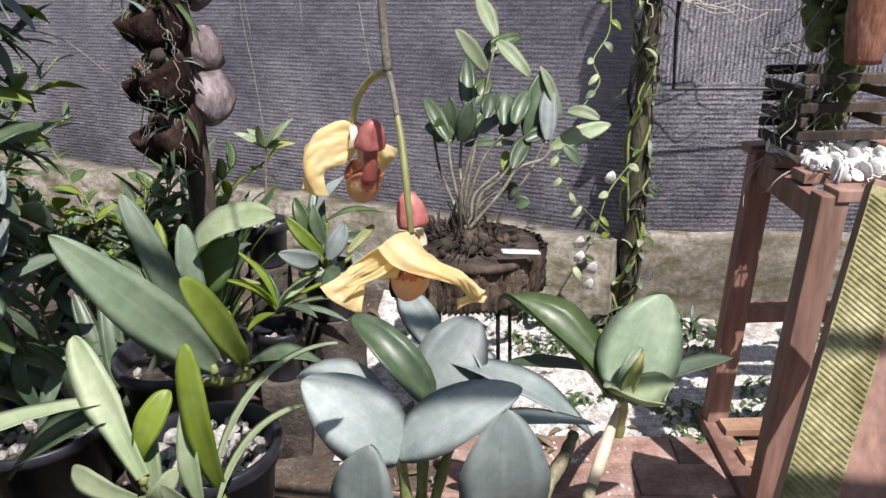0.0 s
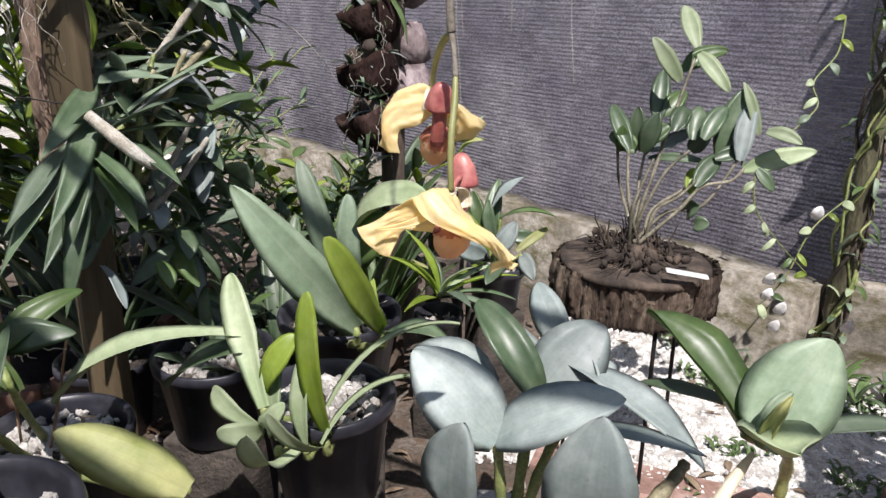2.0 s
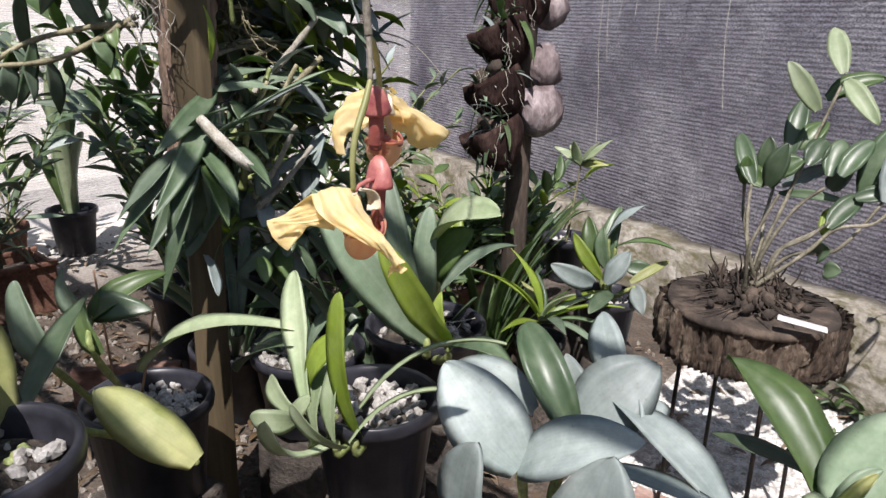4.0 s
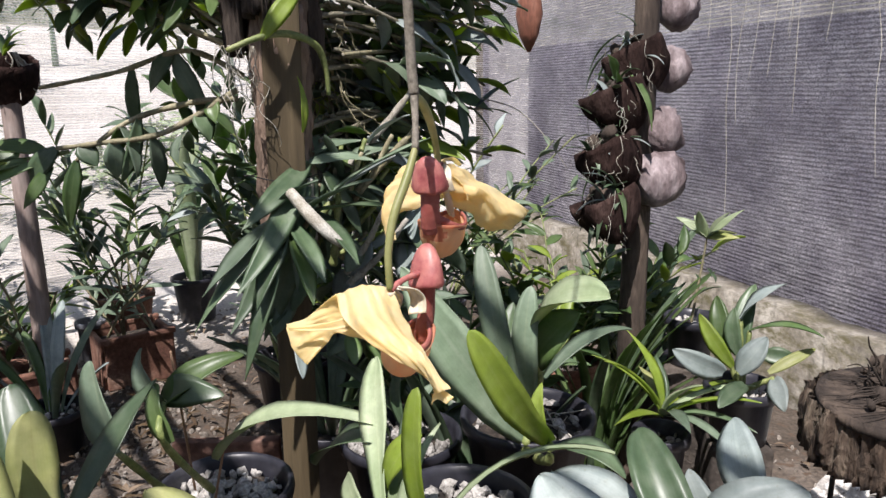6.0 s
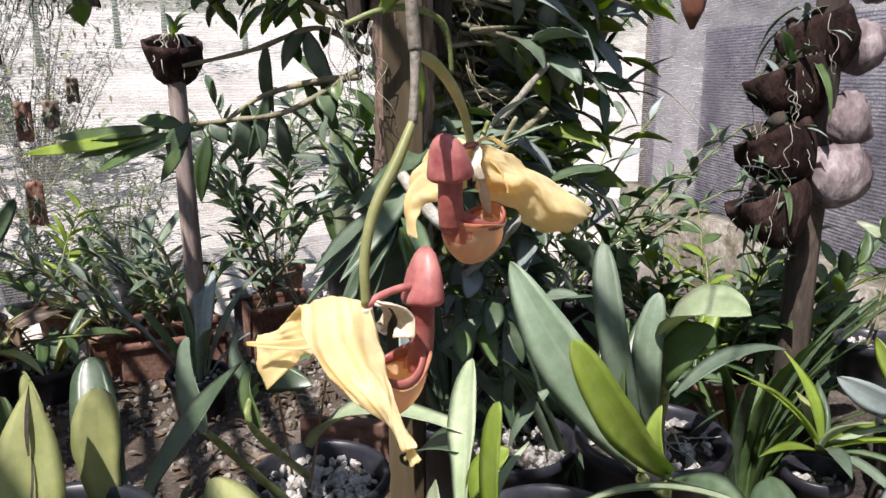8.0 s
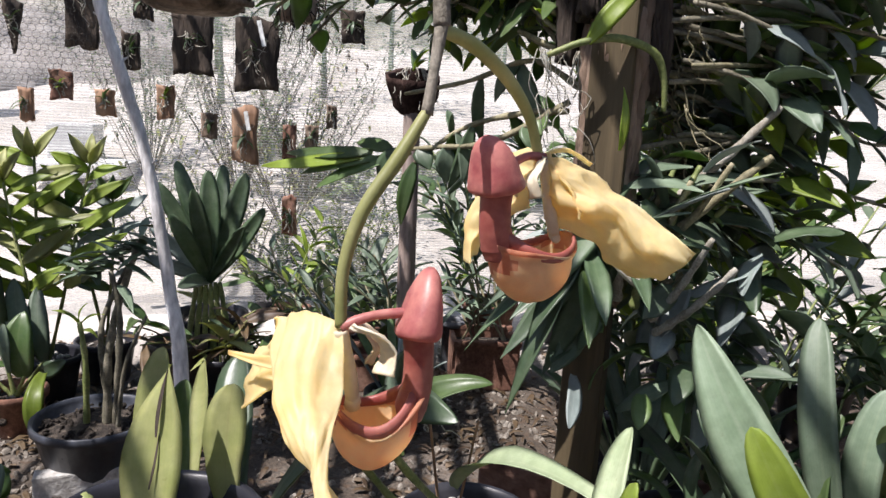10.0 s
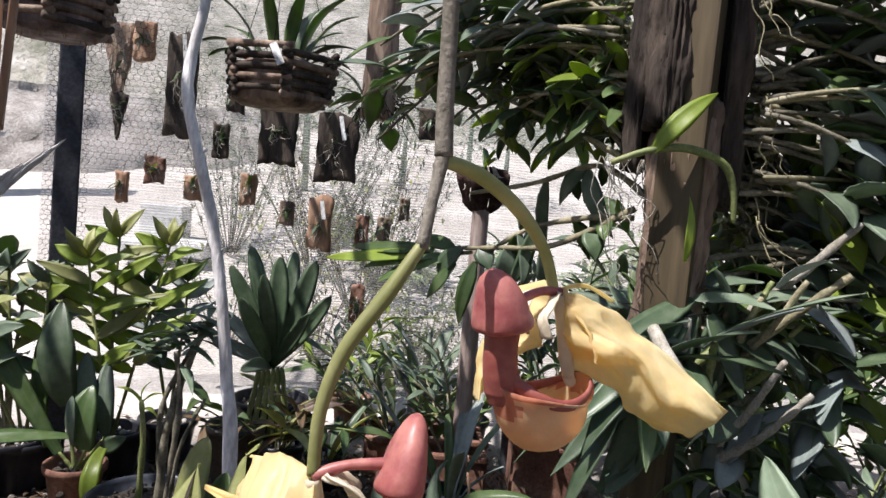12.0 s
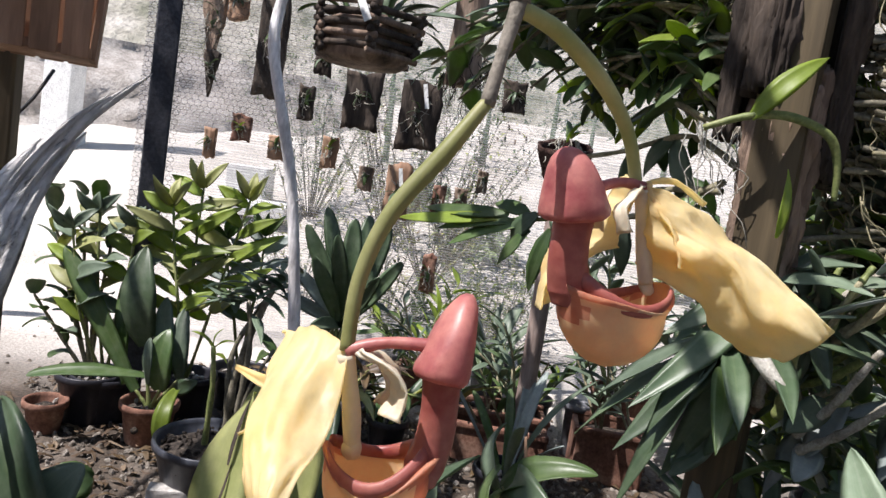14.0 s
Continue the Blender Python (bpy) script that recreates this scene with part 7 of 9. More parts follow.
# hanging dry leaf-like husk above
b = bmesh.new()
hp = V((-0.888, 2.108, 1.157))
turned(b, hp + Vector((0, 0, 0.16)), hp + Vector((0, 0, -0.06)), [(0.012, 0, 0), (0.03, 0.25, 0), (0.042, 0.55, 0), (0.03, 0.8, 0), (0.006, 1, 0)], (1, 0, 0), 0.7)
HS = thing("hanging_husk", hp + Vector((0, 0, 0.2)), "reddish brown palm husk hanging from a wire", "husk")
part("husk", b, surface("red_husk", (0.16, 0.06, 0.04), (0.27, 0.11, 0.07), (0.36, 0.18, 0.12), 20, 0.6, 0.6, (1, 1, 0.2)), HS)
b = bmesh.new(); tube(b, [hp + Vector((0, 0, 0.15)), hp + Vector((0, 0, 2.36 - hp.z))], [0.001, 0.001], 5, 3); part("wire", b, METAL, HS)

# roots and twigs hanging before the net
for q0, q1 in (((-0.475, 2.417, 1.529), (-0.379, 2.268, 0.671)), ((-0.469, 2.503, 1.543), (-0.416, 2.372, 0.903)), ((-0.414, 2.644, 1.554), (-0.372, 2.562, 1.116)), ((-0.178, 2.562, 1.398), (-0.088, 2.424, 0.787)), ((-0.440, 2.535, 1.542), (-0.405, 2.418, 1.016)), ((-0.36, 2.45, 1.6), (-0.33, 2.36, 1.02)), ((-0.33, 2.47, 1.6), (-0.30, 2.38, 1.12)), ((-0.29, 2.44, 1.6), (-0.26, 2.33, 0.93)), ((-0.24, 2.48, 1.6), (-0.22, 2.40, 1.10)), ((-0.56, 2.5, 1.6), (-0.53, 2.42, 1.12)), ((-0.62, 2.5, 1.6), (-0.60, 2.43, 1.15))):
    bm = bmesh.new()
    a0_, a1_ = V(q0), V(q1)
    tube(bm, [a0_.lerp(a1_, i / 6) + Vector((rnd.uniform(-0.006, 0.006), 0, 0)) for i in range(7)], [0.0009, 0.0008, 0.0006], 5, 30)
    tw = link_mesh("hanging_root", bm, ROOT)
    tagged(tw, "thin pale aerial root hanging before the net", "root", "hanging roots")

# ---- post with climbing vine ----
VX, VY = 0.675, 2.41
th = thing("vine_post", (VX, VY, 0), "slim post wrapped by a climbing vine with small leaves", "post")
b = bmesh.new(); tube(b, [(VX, VY, -0.05), (VX + 0.01, VY, 1.0), (VX, VY, 1.75)], [0.022, 0.024, 0.022], 12, 60, 0.4); part("post", b, surface("lichened_post", (0.03, 0.024, 0.016), (0.085, 0.078, 0.045), (0.19, 0.185, 0.11), 26, 0.9, 1.0, (1, 1, 0.3), 5.0, 0, 0.006), th)
for s_ in range(3):
    pts = [(VX + 0.035 * math.cos(i * 0.9 + s_ * 2), VY + 0.035 * math.sin(i * 0.9 + s_ * 2), 0.02 + i * 0.07) for i in range(22)]
    c = part("vine", tube(bmesh.new(), pts, [0.006, 0.004, 0.003], 6, 60, 0.2), CANE_GREEN if s_ else BARK_DARK, th)
    for p in pts[2::2]:
        a_ = rnd.uniform(3.2, 6.2)
        leaf(c, p, V(p) + Vector((math.cos(a_) * 0.04, math.sin(a_) * 0.04, rnd.uniform(-0.035, 0.02))), 0.022, rnd.choice((LEAF_DARK, LEAF_MID, LEAF_SAGE, LEAF_PALE)), shape="oval", nl=6)
for s_ in range(9):
    a_, pts, z_ = rnd.uniform(0, 6.28), [], rnd.uniform(0.02, 0.35)
    while z_ < 1.1 + 0.04 * s_:
        r0 = rnd.uniform(0.027, 0.046)
        pts.append((VX + r0 * math.cos(a_), VY + r0 * math.sin(a_), z_))
        a_ += rnd.uniform(-1.1, 1.3)
        z_ += rnd.uniform(0.03, 0.11)
    c = part("vine", tube(bmesh.new(), pts, [0.0042, 0.003, 0.002], 6, 70, 0.25), rnd.choice((CANE_GREEN, CANE_GREY, CANE_GREY, BARK_DARK, BARK_DARK)), th)
    for p in pts[1::3]:
        a_ = rnd.uniform(3.0, 6.4)
        leaf(c, p, V(p) + Vector((math.cos(a_) * 0.045, math.sin(a_) * 0.03, rnd.uniform(-0.07, 0.02))), rnd.uniform(0.014, 0.022), rnd.choice((LEAF_DARK, LEAF_DARK, LEAF_MID, LEAF_SAGE)), shape="oval", nl=6)
for pts in ([(0.552, 2.275, 0.992), (0.547, 2.245, 0.913), (0.504, 2.194, 0.850), (0.518, 2.166, 0.799), (0.471, 2.128, 0.743)], [(0.407, 2.054, 0.681), (0.418, 2.041, 0.587), (0.473, 2.062, 0.510), (0.556, 2.113, 0.420)], [(0.615, 2.212, 0.575), (0.553, 2.149, 0.515), (0.513, 2.103, 0.407), (0.468, 2.100, 0.329)]):
    c = part("vine", tube(bmesh.new(), pts, [0.0022, 0.002, 0.0015], 6, 24), CANE_GREEN, th)
    for i, p in enumerate(spline(pts, 6)):
        leaf(c, p, V(p) + Vector((rnd.uniform(0.014, 0.03) * (1 if rnd.random() < 0.5 else -1), -0.012, -rnd.uniform(0.005, 0.03))), rnd.uniform(0.014, 0.024), rnd.choice((LEAF_MID, LEAF_LIME, LEAF_SAGE, LEAF_PALE)), shape="oval", nl=6, nrm=CAMWARD)
for q in ((0.511, 2.119, 0.306), (0.502, 2.102, 0.265), (0.660, 2.128, 0.283), (0.477, 2.138, 0.370), (0.475, 2.106, 0.342), (0.557, 2.189, 0.534)):
    leaf(th, q, V(q) + Vector((0.012, -0.01, 0.035)), 0.03, WHITE, shape="oval", nl=6, nrm=CAMWARD)
b = bmesh.new()
for i in range(14):
    a_ = rnd.uniform(0, 6.28)
    root_line(b, (VX, VY - 0.02, 1.02), (VX + rnd.uniform(-0.02, 0.35), VY - 0.05 + rnd.uniform(-0.1, 0.05), 1.0 + rnd.uniform(-0.1, 0.1)), 0.0022, rnd)
tagged(part("root_mass", b, ROOT, th), kind="stuff")
b = bmesh.new(); lumps(b, [(VX - 0.0, VY - 0.03, 1.04 + i * 0.035) for i in range(6)], 0.045, 0.3, 2, 0.9, rnd); part("bark_mount", b, BARK_DARK, th, "dark bark mount tied to the post")
b = bmesh.new(); tube(b, [(VX + 0.09, VY - 0.03, 1.2), (VX + 0.078, VY - 0.02, 0.95), (VX + 0.084, VY - 0.02, 0.77), (VX + 0.085, VY - 0.02, 0.752), (VX + 0.11, VY - 0.02, 0.747), (VX + 0.3, VY - 0.02, 0.745), (VX + 1.2, VY - 0.05, 0.74)], [0.0045, 0.005, 0.004, 0.003, 0.003, 0.003], 6, 90, 0.5)
tagged(link_mesh("net_seam", b, METAL), "dark sewn seam and cord of the shade net", "seam", kind="structure")

# ---- bench on the right ----
A0 = V((0.786, 1.866, 0.720))
A1 = V((0.809, 1.511, 0.700))
sdir = (A1 - A0); sdir.z = 0
sdir.normalize()
odir = Vector((-sdir.y, sdir.x, 0))
if odir.x < 0:
    odir = -odir
LEN, DEP = 0.62, 0.46
th = thing("bench", (A0.x, A0.y, 0), "red-brown painted wooden plant bench with slatted top", "bench")
corner = [A0 + odir * 0.02, A0 + sdir * LEN, A0 + odir * DEP, A0 + sdir * LEN + odir * DEP]
near = (A1 - A0).length
legs = [A0 + odir * 0.03 + sdir * 0.02, A0 + sdir * (near - 0.01) + odir * 0.0, A0 + odir * DEP + sdir * 0.02, A0 + odir * DEP + sdir * (near - 0.01)]
for i, p in enumerate(legs):
    foot = p - odir * (0.03 if i < 2 else -0.03)
    b = bmesh.new(); beam(b, (foot.x, foot.y, 0.0), (p.x, p.y, 0.70), 0.05, 0.038, sdir, 0.003); part("leg", b, BENCH_WOOD, th, smooth=False)
for k0, k1, z_, thick in ((0, 2, 0.32, 0.04), (1, 3, 0.20, 0.04), (0, 1, 0.66, 0.05), (0, 2, 0.66, 0.05)):
    b = bmesh.new(); beam(b, Vector((legs[k0].x, legs[k0].y, z_)), Vector((legs[k1].x, legs[k1].y, z_)), 0.03, thick); part("rail", b, BENCH_WOOD, th, smooth=False)
for i in range(4):
    s_ = A0 + sdir * (i * near / 3.1)
    b = bmesh.new(); beam(b, Vector((s_.x, s_.y, 0.70)) + odir * 0.0, Vector((s_.x, s_.y, 0.70)) + odir * (DEP + 0.05), 0.05, 0.02); part("slat", b, BENCH_WOOD, th, smooth=False)
b = bmesh.new(); beam(b, Vector((legs[0].x, legs[0].y, 0.02)) - odir * 0.03 - sdir * 0.05, Vector((legs[1].x, legs[1].y, 0.02)) - odir * 0.03 + sdir * 0.15, 0.05, 0.035); part("foot_rail", b, BENCH_WOOD, th, smooth=False)
for i in range(4):
    s_ = legs[0] + sdir * (0.05 + i * 0.11)
    b = bmesh.new(); beam(b, Vector((s_.x, s_.y, 0.045)) - odir * 0.03, Vector((s_.x, s_.y, 0.045)) + odir * DEP, 0.05, 0.018); part("low_slat", b, RAW_WOOD, th, smooth=False)

# white moss heap on the bench, slatted basket with roots
mp = A0 + sdir * 0.12 + odir * 0.09
bm = bmesh.new()
lumps(bm, [Vector((mp.x, mp.y, 0.716)) + sdir * rnd.uniform(-0.10, 0.20) + odir * rnd.uniform(-0.07, 0.10) + UP * rnd.uniform(0, 0.012) for _ in range(190)], 0.015, 0.6, 2, 0.22, rnd)
for _ in range(60):
    p = Vector((mp.x, mp.y, 0.722)) + sdir * rnd.uniform(-0.10, 0.20) + odir * rnd.uniform(-0.07, 0.10)
    root_line(bm, p, p + Vector((rnd.uniform(-0.05, 0.05), rnd.uniform(-0.05, 0.05), rnd.uniform(-0.01, 0.015))), 0.0016, rnd, 0.1, 3)
tagged(link_mesh("moss_heap", bm, GRAVEL), "heap of whitish dry moss on the bench", "moss", kind="stuff")
bp = V((0.888, 1.772, 0.762))
th = thing("slatted_basket", (bp.x, bp.y, 0.71), "small dark slatted basket overgrown with tangled roots and moss", "basket")
for lvl in range(6):
    for s_ in (-1, 1):
        b = bmesh.new()
        c = Vector((bp.x, bp.y, 0.735 + lvl * 0.026))
        if lvl % 2:
            beam(b, c + sdir * 0.075 * s_ - odir * 0.085, c + sdir * 0.075 * s_ + odir * 0.085, 0.014, 0.018)
        else:
            beam(b, c + odir * 0.075 * s_ - sdir * 0.085, c + odir * 0.075 * s_ + sdir * 0.085, 0.014, 0.018)
        part("slat", b, BARK_DARK, th, smooth=False)
bm = bmesh.new()
lumps(bm, [Vector((bp.x, bp.y, 0.76 + i * 0.012)) + sdir * rnd.uniform(-0.05, 0.05) + odir * rnd.uniform(-0.05, 0.05) for i in range(26)], 0.035, 0.3, 2, 0.9, rnd)
part("moss_ball", bm, MOSS, th, "olive moss and fern roots")
bm = bmesh.new()
for i in range(70):
    p = Vector((bp.x, bp.y, 0.80 + rnd.uniform(-0.04, 0.22))) + sdir * rnd.uniform(-0.07, 0.07) + odir * rnd.uniform(-0.08, 0.05)
    root_line(bm, p, p - odir * rnd.uniform(-0.03, 0.10) + sdir * rnd.uniform(-0.06, 0.06) + UP * rnd.uniform(-0.22, 0.08), 0.0016, rnd)
tagged(part("root_mass", bm, ROOT, th), kind="stuff")
# reddish hanging log above the bench
hp = V((0.891, 1.660, 0.946))
th = thing("hanging_log", hp + Vector((0, 0, 0.3)), "reddish brown log piece hanging above the bench", "log")
b = bmesh.new(); tube(b, [hp + Vector((0.02, 0, 0.35)), hp + Vector((0.0, 0, 0.1)), hp + Vector((0.0, 0, -0.05))], [0.04, 0.042, 0.036, 0.028], 18, 16, 0.15); part("log", b, surface("red_bark", (0.13, 0.05, 0.03), (0.25, 0.11, 0.07), (0.36, 0.2, 0.14), 18, 0.85, 0.9, (1, 1, 0.3)), th)
b = bmesh.new(); tube(b, [hp + Vector((0.02, 0, 0.33)), hp + Vector((0.02, 0, 2.36 - hp.z))], [0.0012, 0.0012], 5, 3); part("wire", b, METAL, th)
# ribbed board standing close by
RA, RB = V((0.648, 1.114, 0.388)), V((0.798, 1.316, 0.762))
AX = (RB - RA).normalized()
R0, R1 = RA - AX * ((RA.z + 0.03) / AX.z), RB
th = thing("ribbed_post", (R0.x, R0.y, 0), "leaning brown post faced with ribbed yellowish bamboo matting", "post")
SD = Vector((1, -0.12, 0)).normalized()
FW = SD.cross(AX).normalized() * -1
if FW.y > 0:
    FW = -FW
b = bmesh.new(); beam(b, R0 + SD * 0.045 - FW * 0.022, R1 + SD * 0.045 - FW * 0.022, 0.15, 0.036, FW, 0.004); part("board", b, BENCH_WOOD, th, smooth=False)
RIB = surface("bamboo_matting", (0.17, 0.155, 0.06), (0.30, 0.275, 0.13), (0.44, 0.41, 0.24), 14, 0.65, 0.4, (1, 1, 1))
b = bmesh.new(); beam(b, R0 - FW * 0.001, R1 - FW * 0.001, 0.068, 0.003, FW, 0.001); part("backing", b, RIB, th, smooth=False)
bm = bmesh.new()
for i in range(int((R1 - R0).length / 0.0076) - 6):
    c_ = R0 + AX * (0.03 + i * 0.0076)
    tube(bm, [c_ - SD * 0.033 + AX * 0.024, c_ + SD * 0.033 - AX * 0.024], [0.0027 + 0.0006 * noise.noise(c_ * 40), 0.0025], 6, 1)
tagged(part("matting", bm, RIB, th, "ribbed yellowish bamboo matting"), kind="stuff")

# ---- the western side: pots on the ground, things hung on the net ----
rnd = random.Random(101)


def tied_pot(name, at, label, r, h, material, seed, stones=20, stuff=None):
    at = V(at)
    return potted(name, (at.x, at.y, ground_height(at.x, at.y) + 0.002), label, "potted plant", r, r * 0.74, h, material, stones, seed, 0.009, stuff)


def rim(x, y, h):
    return Vector((x, y, ground_height(x, y) + h))


# bowl with grey canes
bw = V((-1.48, 0.200, 0.150))
BOWL = surface("blue_black_plastic", (0.03, 0.033, 0.042), (0.06, 0.066, 0.082), (0.13, 0.14, 0.16), 9, 0.4, 0.2, (1, 1, 1), 6.0, 0, 0.001)
P = tied_pot("bowl_orchid", bw, "black shallow bowl with thick grey orchid canes", 0.148, 0.165, BOWL, 51, 120, SOIL)
q = rim(bw.x, bw.y, 0.13)
for pts, r_ in (([q + Vector((0, 0.03, 0)), (-1.468, 0.242, 0.332), (-1.486, 0.269, 0.470), (-1.527, 0.312, 0.621)], 0.016), ([q + Vector((0, 0.05, 0)), (-1.438, 0.274, 0.329), (-1.454, 0.275, 0.448), (-1.466, 0.255, 0.551)], 0.013),
                ([q + Vector((-0.02, 0.04, 0)), (-1.483, 0.224, 0.294), (-1.518, 0.219, 0.410), (-1.567, 0.275, 0.548)], 0.012), ([q + Vector((0.02, 0.06, 0)), (-1.418, 0.294, 0.323), (-1.453, 0.339, 0.439)], 0.008)):
    cane(P, pts, r_ * 0.75, CANE_GREY, 6)
c = cane(P, [q + Vector((0, -0.02, 0)), (-1.455, 0.191, 0.316), (-1.468, 0.177, 0.420)], 0.009, CANE_GREEN, 4)
leaves(c, [((-1.467, 0.178, 0.413), (-1.471, 0.114, 0.448), 0.022), ((-1.468, 0.177, 0.420), (-1.475, 0.196, 0.467), 0.02), ((-1.468, 0.179, 0.413), (-1.472, 0.236, 0.437), 0.022), ((-1.466, 0.181, 0.398), (-1.445, 0.224, 0.385), 0.02)], LEAF_LIME, shape="lance")
for k in range(34):
    b0 = V((-1.524, 0.305, 0.606)) if k % 2 else V((-1.487, 0.249, 0.554))
    b0 = b0 + Vector((rnd.uniform(-0.05, 0.05), rnd.uniform(-0.06, 0.06), rnd.uniform(-0.04, 0.03)))
    a_ = rnd.uniform(0, 6.28)
    leaf(P, b0, b0 + Vector((math.cos(a_) * 0.11, math.sin(a_) * 0.11, rnd.uniform(-0.05, 0.06))), 0.026, rnd.choice((LEAF_DARK, LEAF_SAGE, LEAF_DARK)), shape="lance", nl=8, arch=0.08)

# terracotta orchid pot
tp = V((-1.76, -0.092, 0.120))
P = tied_pot("terracotta_orchid", tp, "yellowish terracotta pot with drilled sides and oval-leaved orchid", 0.085, 0.13, TERRACOTTA, 52, 12)
b = bmesh.new()
for a_ in (-0.1,):
    d_ = Vector((math.cos(a_), math.sin(a_), 0))
    tube(b, [rim(tp.x, tp.y, 0.06) + d_ * 0.068, rim(tp.x, tp.y, 0.06) + d_ * 0.0785], [0.011, 0.011], 10, 1)
part("hole", b, SOIL, P, "dark drilled hole")
leaves(P, [
    ((-1.755, -0.138, 0.161), (-1.810, -0.427, 0.560), 0.072, dict(m=LEAF_MID, arch=0.04)), ((-1.769, -0.128, 0.298), (-1.819, -0.180, 0.593), 0.105, dict(m=LEAF_DARK, shape="oval", fold=0.15)), ((-1.731, -0.084, 0.216), (-1.632, -0.408, 0.199), 0.066, dict(m=LEAF_MID, arch=0.05, nrm=(0.4, 0, 1))),
    ((-1.729, -0.053, 0.183), (-1.758, -0.055, 0.366), 0.088, dict(shape="oval", m=LEAF_MID)), ((-1.775, -0.057, 0.241), (-1.835, -0.104, 0.443), 0.066, dict(shape="oval", m=LEAF_SAGE)), ((-1.692, 0.010, 0.205), (-1.597, 0.016, 0.066), 0.055, dict(m=LEAF_LIME, arch=0.3)),
    ((-1.803, -0.193, 0.156), (-1.887, -0.252, 0.496), 0.05, dict(m=LEAF_MID)), ((-1.763, -0.010, 0.216), (-1.834, -0.041, 0.419), 0.06, dict(m=LEAF_SAGE, shape="oval")), ((-1.730, -0.008, 0.190), (-1.716, 0.062, 0.232), 0.05, dict(m=LEAF_DARK, shape="oval")), ((-1.710, -0.083, 0.202), (-1.724, -0.098, 0.339), 0.03, dict(m=LEAF_SAGE)),
], LEAF_MID, shape="strap", nrm=(1, 0.1, 0.3), fold=0.25, nl=12)
for q in ((-1.755, -0.138, 0.161), (-1.769, -0.128, 0.298), (-1.729, -0.053, 0.183), (-1.763, -0.010, 0.216)):
    cane(P, [rim(tp.x, tp.y, 0.1), q], 0.007, CANE_GREEN, 3)

# round-leaved plant in a black pot, small terracotta pot
bp_ = V((-1.86, -0.335, 0.150))
P = tied_pot("black_pot_plant", bp_, "upright plant with rounded olive leaves in a black pot", 0.10, 0.16, BLACK_POT, 53)
for tip in ((-1.921, -0.556, 0.685), (-1.926, -0.446, 0.711), (-1.974, -0.416, 0.683), (-1.840, -0.530, 0.386), (-1.945, -0.349, 0.586), (-1.857, -0.464, 0.539)):
    pts = [rim(bp_.x, bp_.y, 0.13), V(tip).lerp(rim(bp_.x, bp_.y, 0.13), 0.5) + Vector((0, rnd.uniform(-0.02, 0.02), 0)), tip]
    c = cane(P, pts, 0.007, CANE, 5)
    for i, p in enumerate(spline(pts, 9)[3:]):
        a_ = rnd.uniform(-1.5, 1.5)
        leaf(c, p, p + Vector((math.cos(a_) * 0.06, math.sin(a_) * 0.085, rnd.uniform(-0.03, 0.09))), 0.058, rnd.choice((LEAF_MID, LEAF_SAGE, LEAF_OLD)), shape="oval", nl=8)
sp = V((-1.732, -0.399, 0.090))
tied_pot("small_terracotta_pot", sp, "small empty terracotta pot with dark soil", 0.062, 0.10, TERRACOTTA, 54, 4)


def bushy(name, at, label, n, h, spread, leaf_len, leaf_w, mats, seed, pot_r=0.09, pot_h=0.15, pot_mat=None, n_leaves=10, droop=0.3, shape="lance", cane_mat=CANE_GREEN, category="potted plant"):
    at = V(at)
    r_ = random.Random(seed)
    P = tied_pot(name, at, label, pot_r, pot_h, pot_mat or BLACK_POT, seed, 18)
    for i in range(n):
        a_ = r_.uniform(0, 6.28)
        leafy_cane(P, rim(at.x, at.y, pot_h - 0.03) + Vector((math.cos(a_), math.sin(a_), 0)) * pot_r * 0.4, (spread * math.cos(a_), spread * math.sin(a_), 1.0), h * r_.uniform(0.7, 1.1), r_, n_leaves, leaf_len, leaf_w, droop, r_.choice(mats), 0.004, cane_mat, 0.2, 0.14, shape)
    return P


def strappy(name, at, label, n, h, spread, w, mats, seed, pot_r=0.09, pot_h=0.15, pot_mat=None):
    at = V(at)
    r_ = random.Random(seed)
    P = tied_pot(name, at, label, pot_r, pot_h, pot_mat or BLACK_POT, seed, 18)
    c = rim(at.x, at.y, pot_h - 0.03)
    for i in range(n):
        a_ = r_.uniform(0, 6.28)
        d_ = Vector((math.cos(a_), math.sin(a_), 0))
        leaf(P, c + d_ * pot_r * 0.3, c + d_ * spread * r_.uniform(0.5, 1.1) + UP * h * r_.uniform(0.45, 1.05), w * r_.uniform(0.8, 1.2), r_.choice(mats), shape="strap", arch=r_.uniform(0.02, 0.12), fold=0.35, nl=10)
    return P


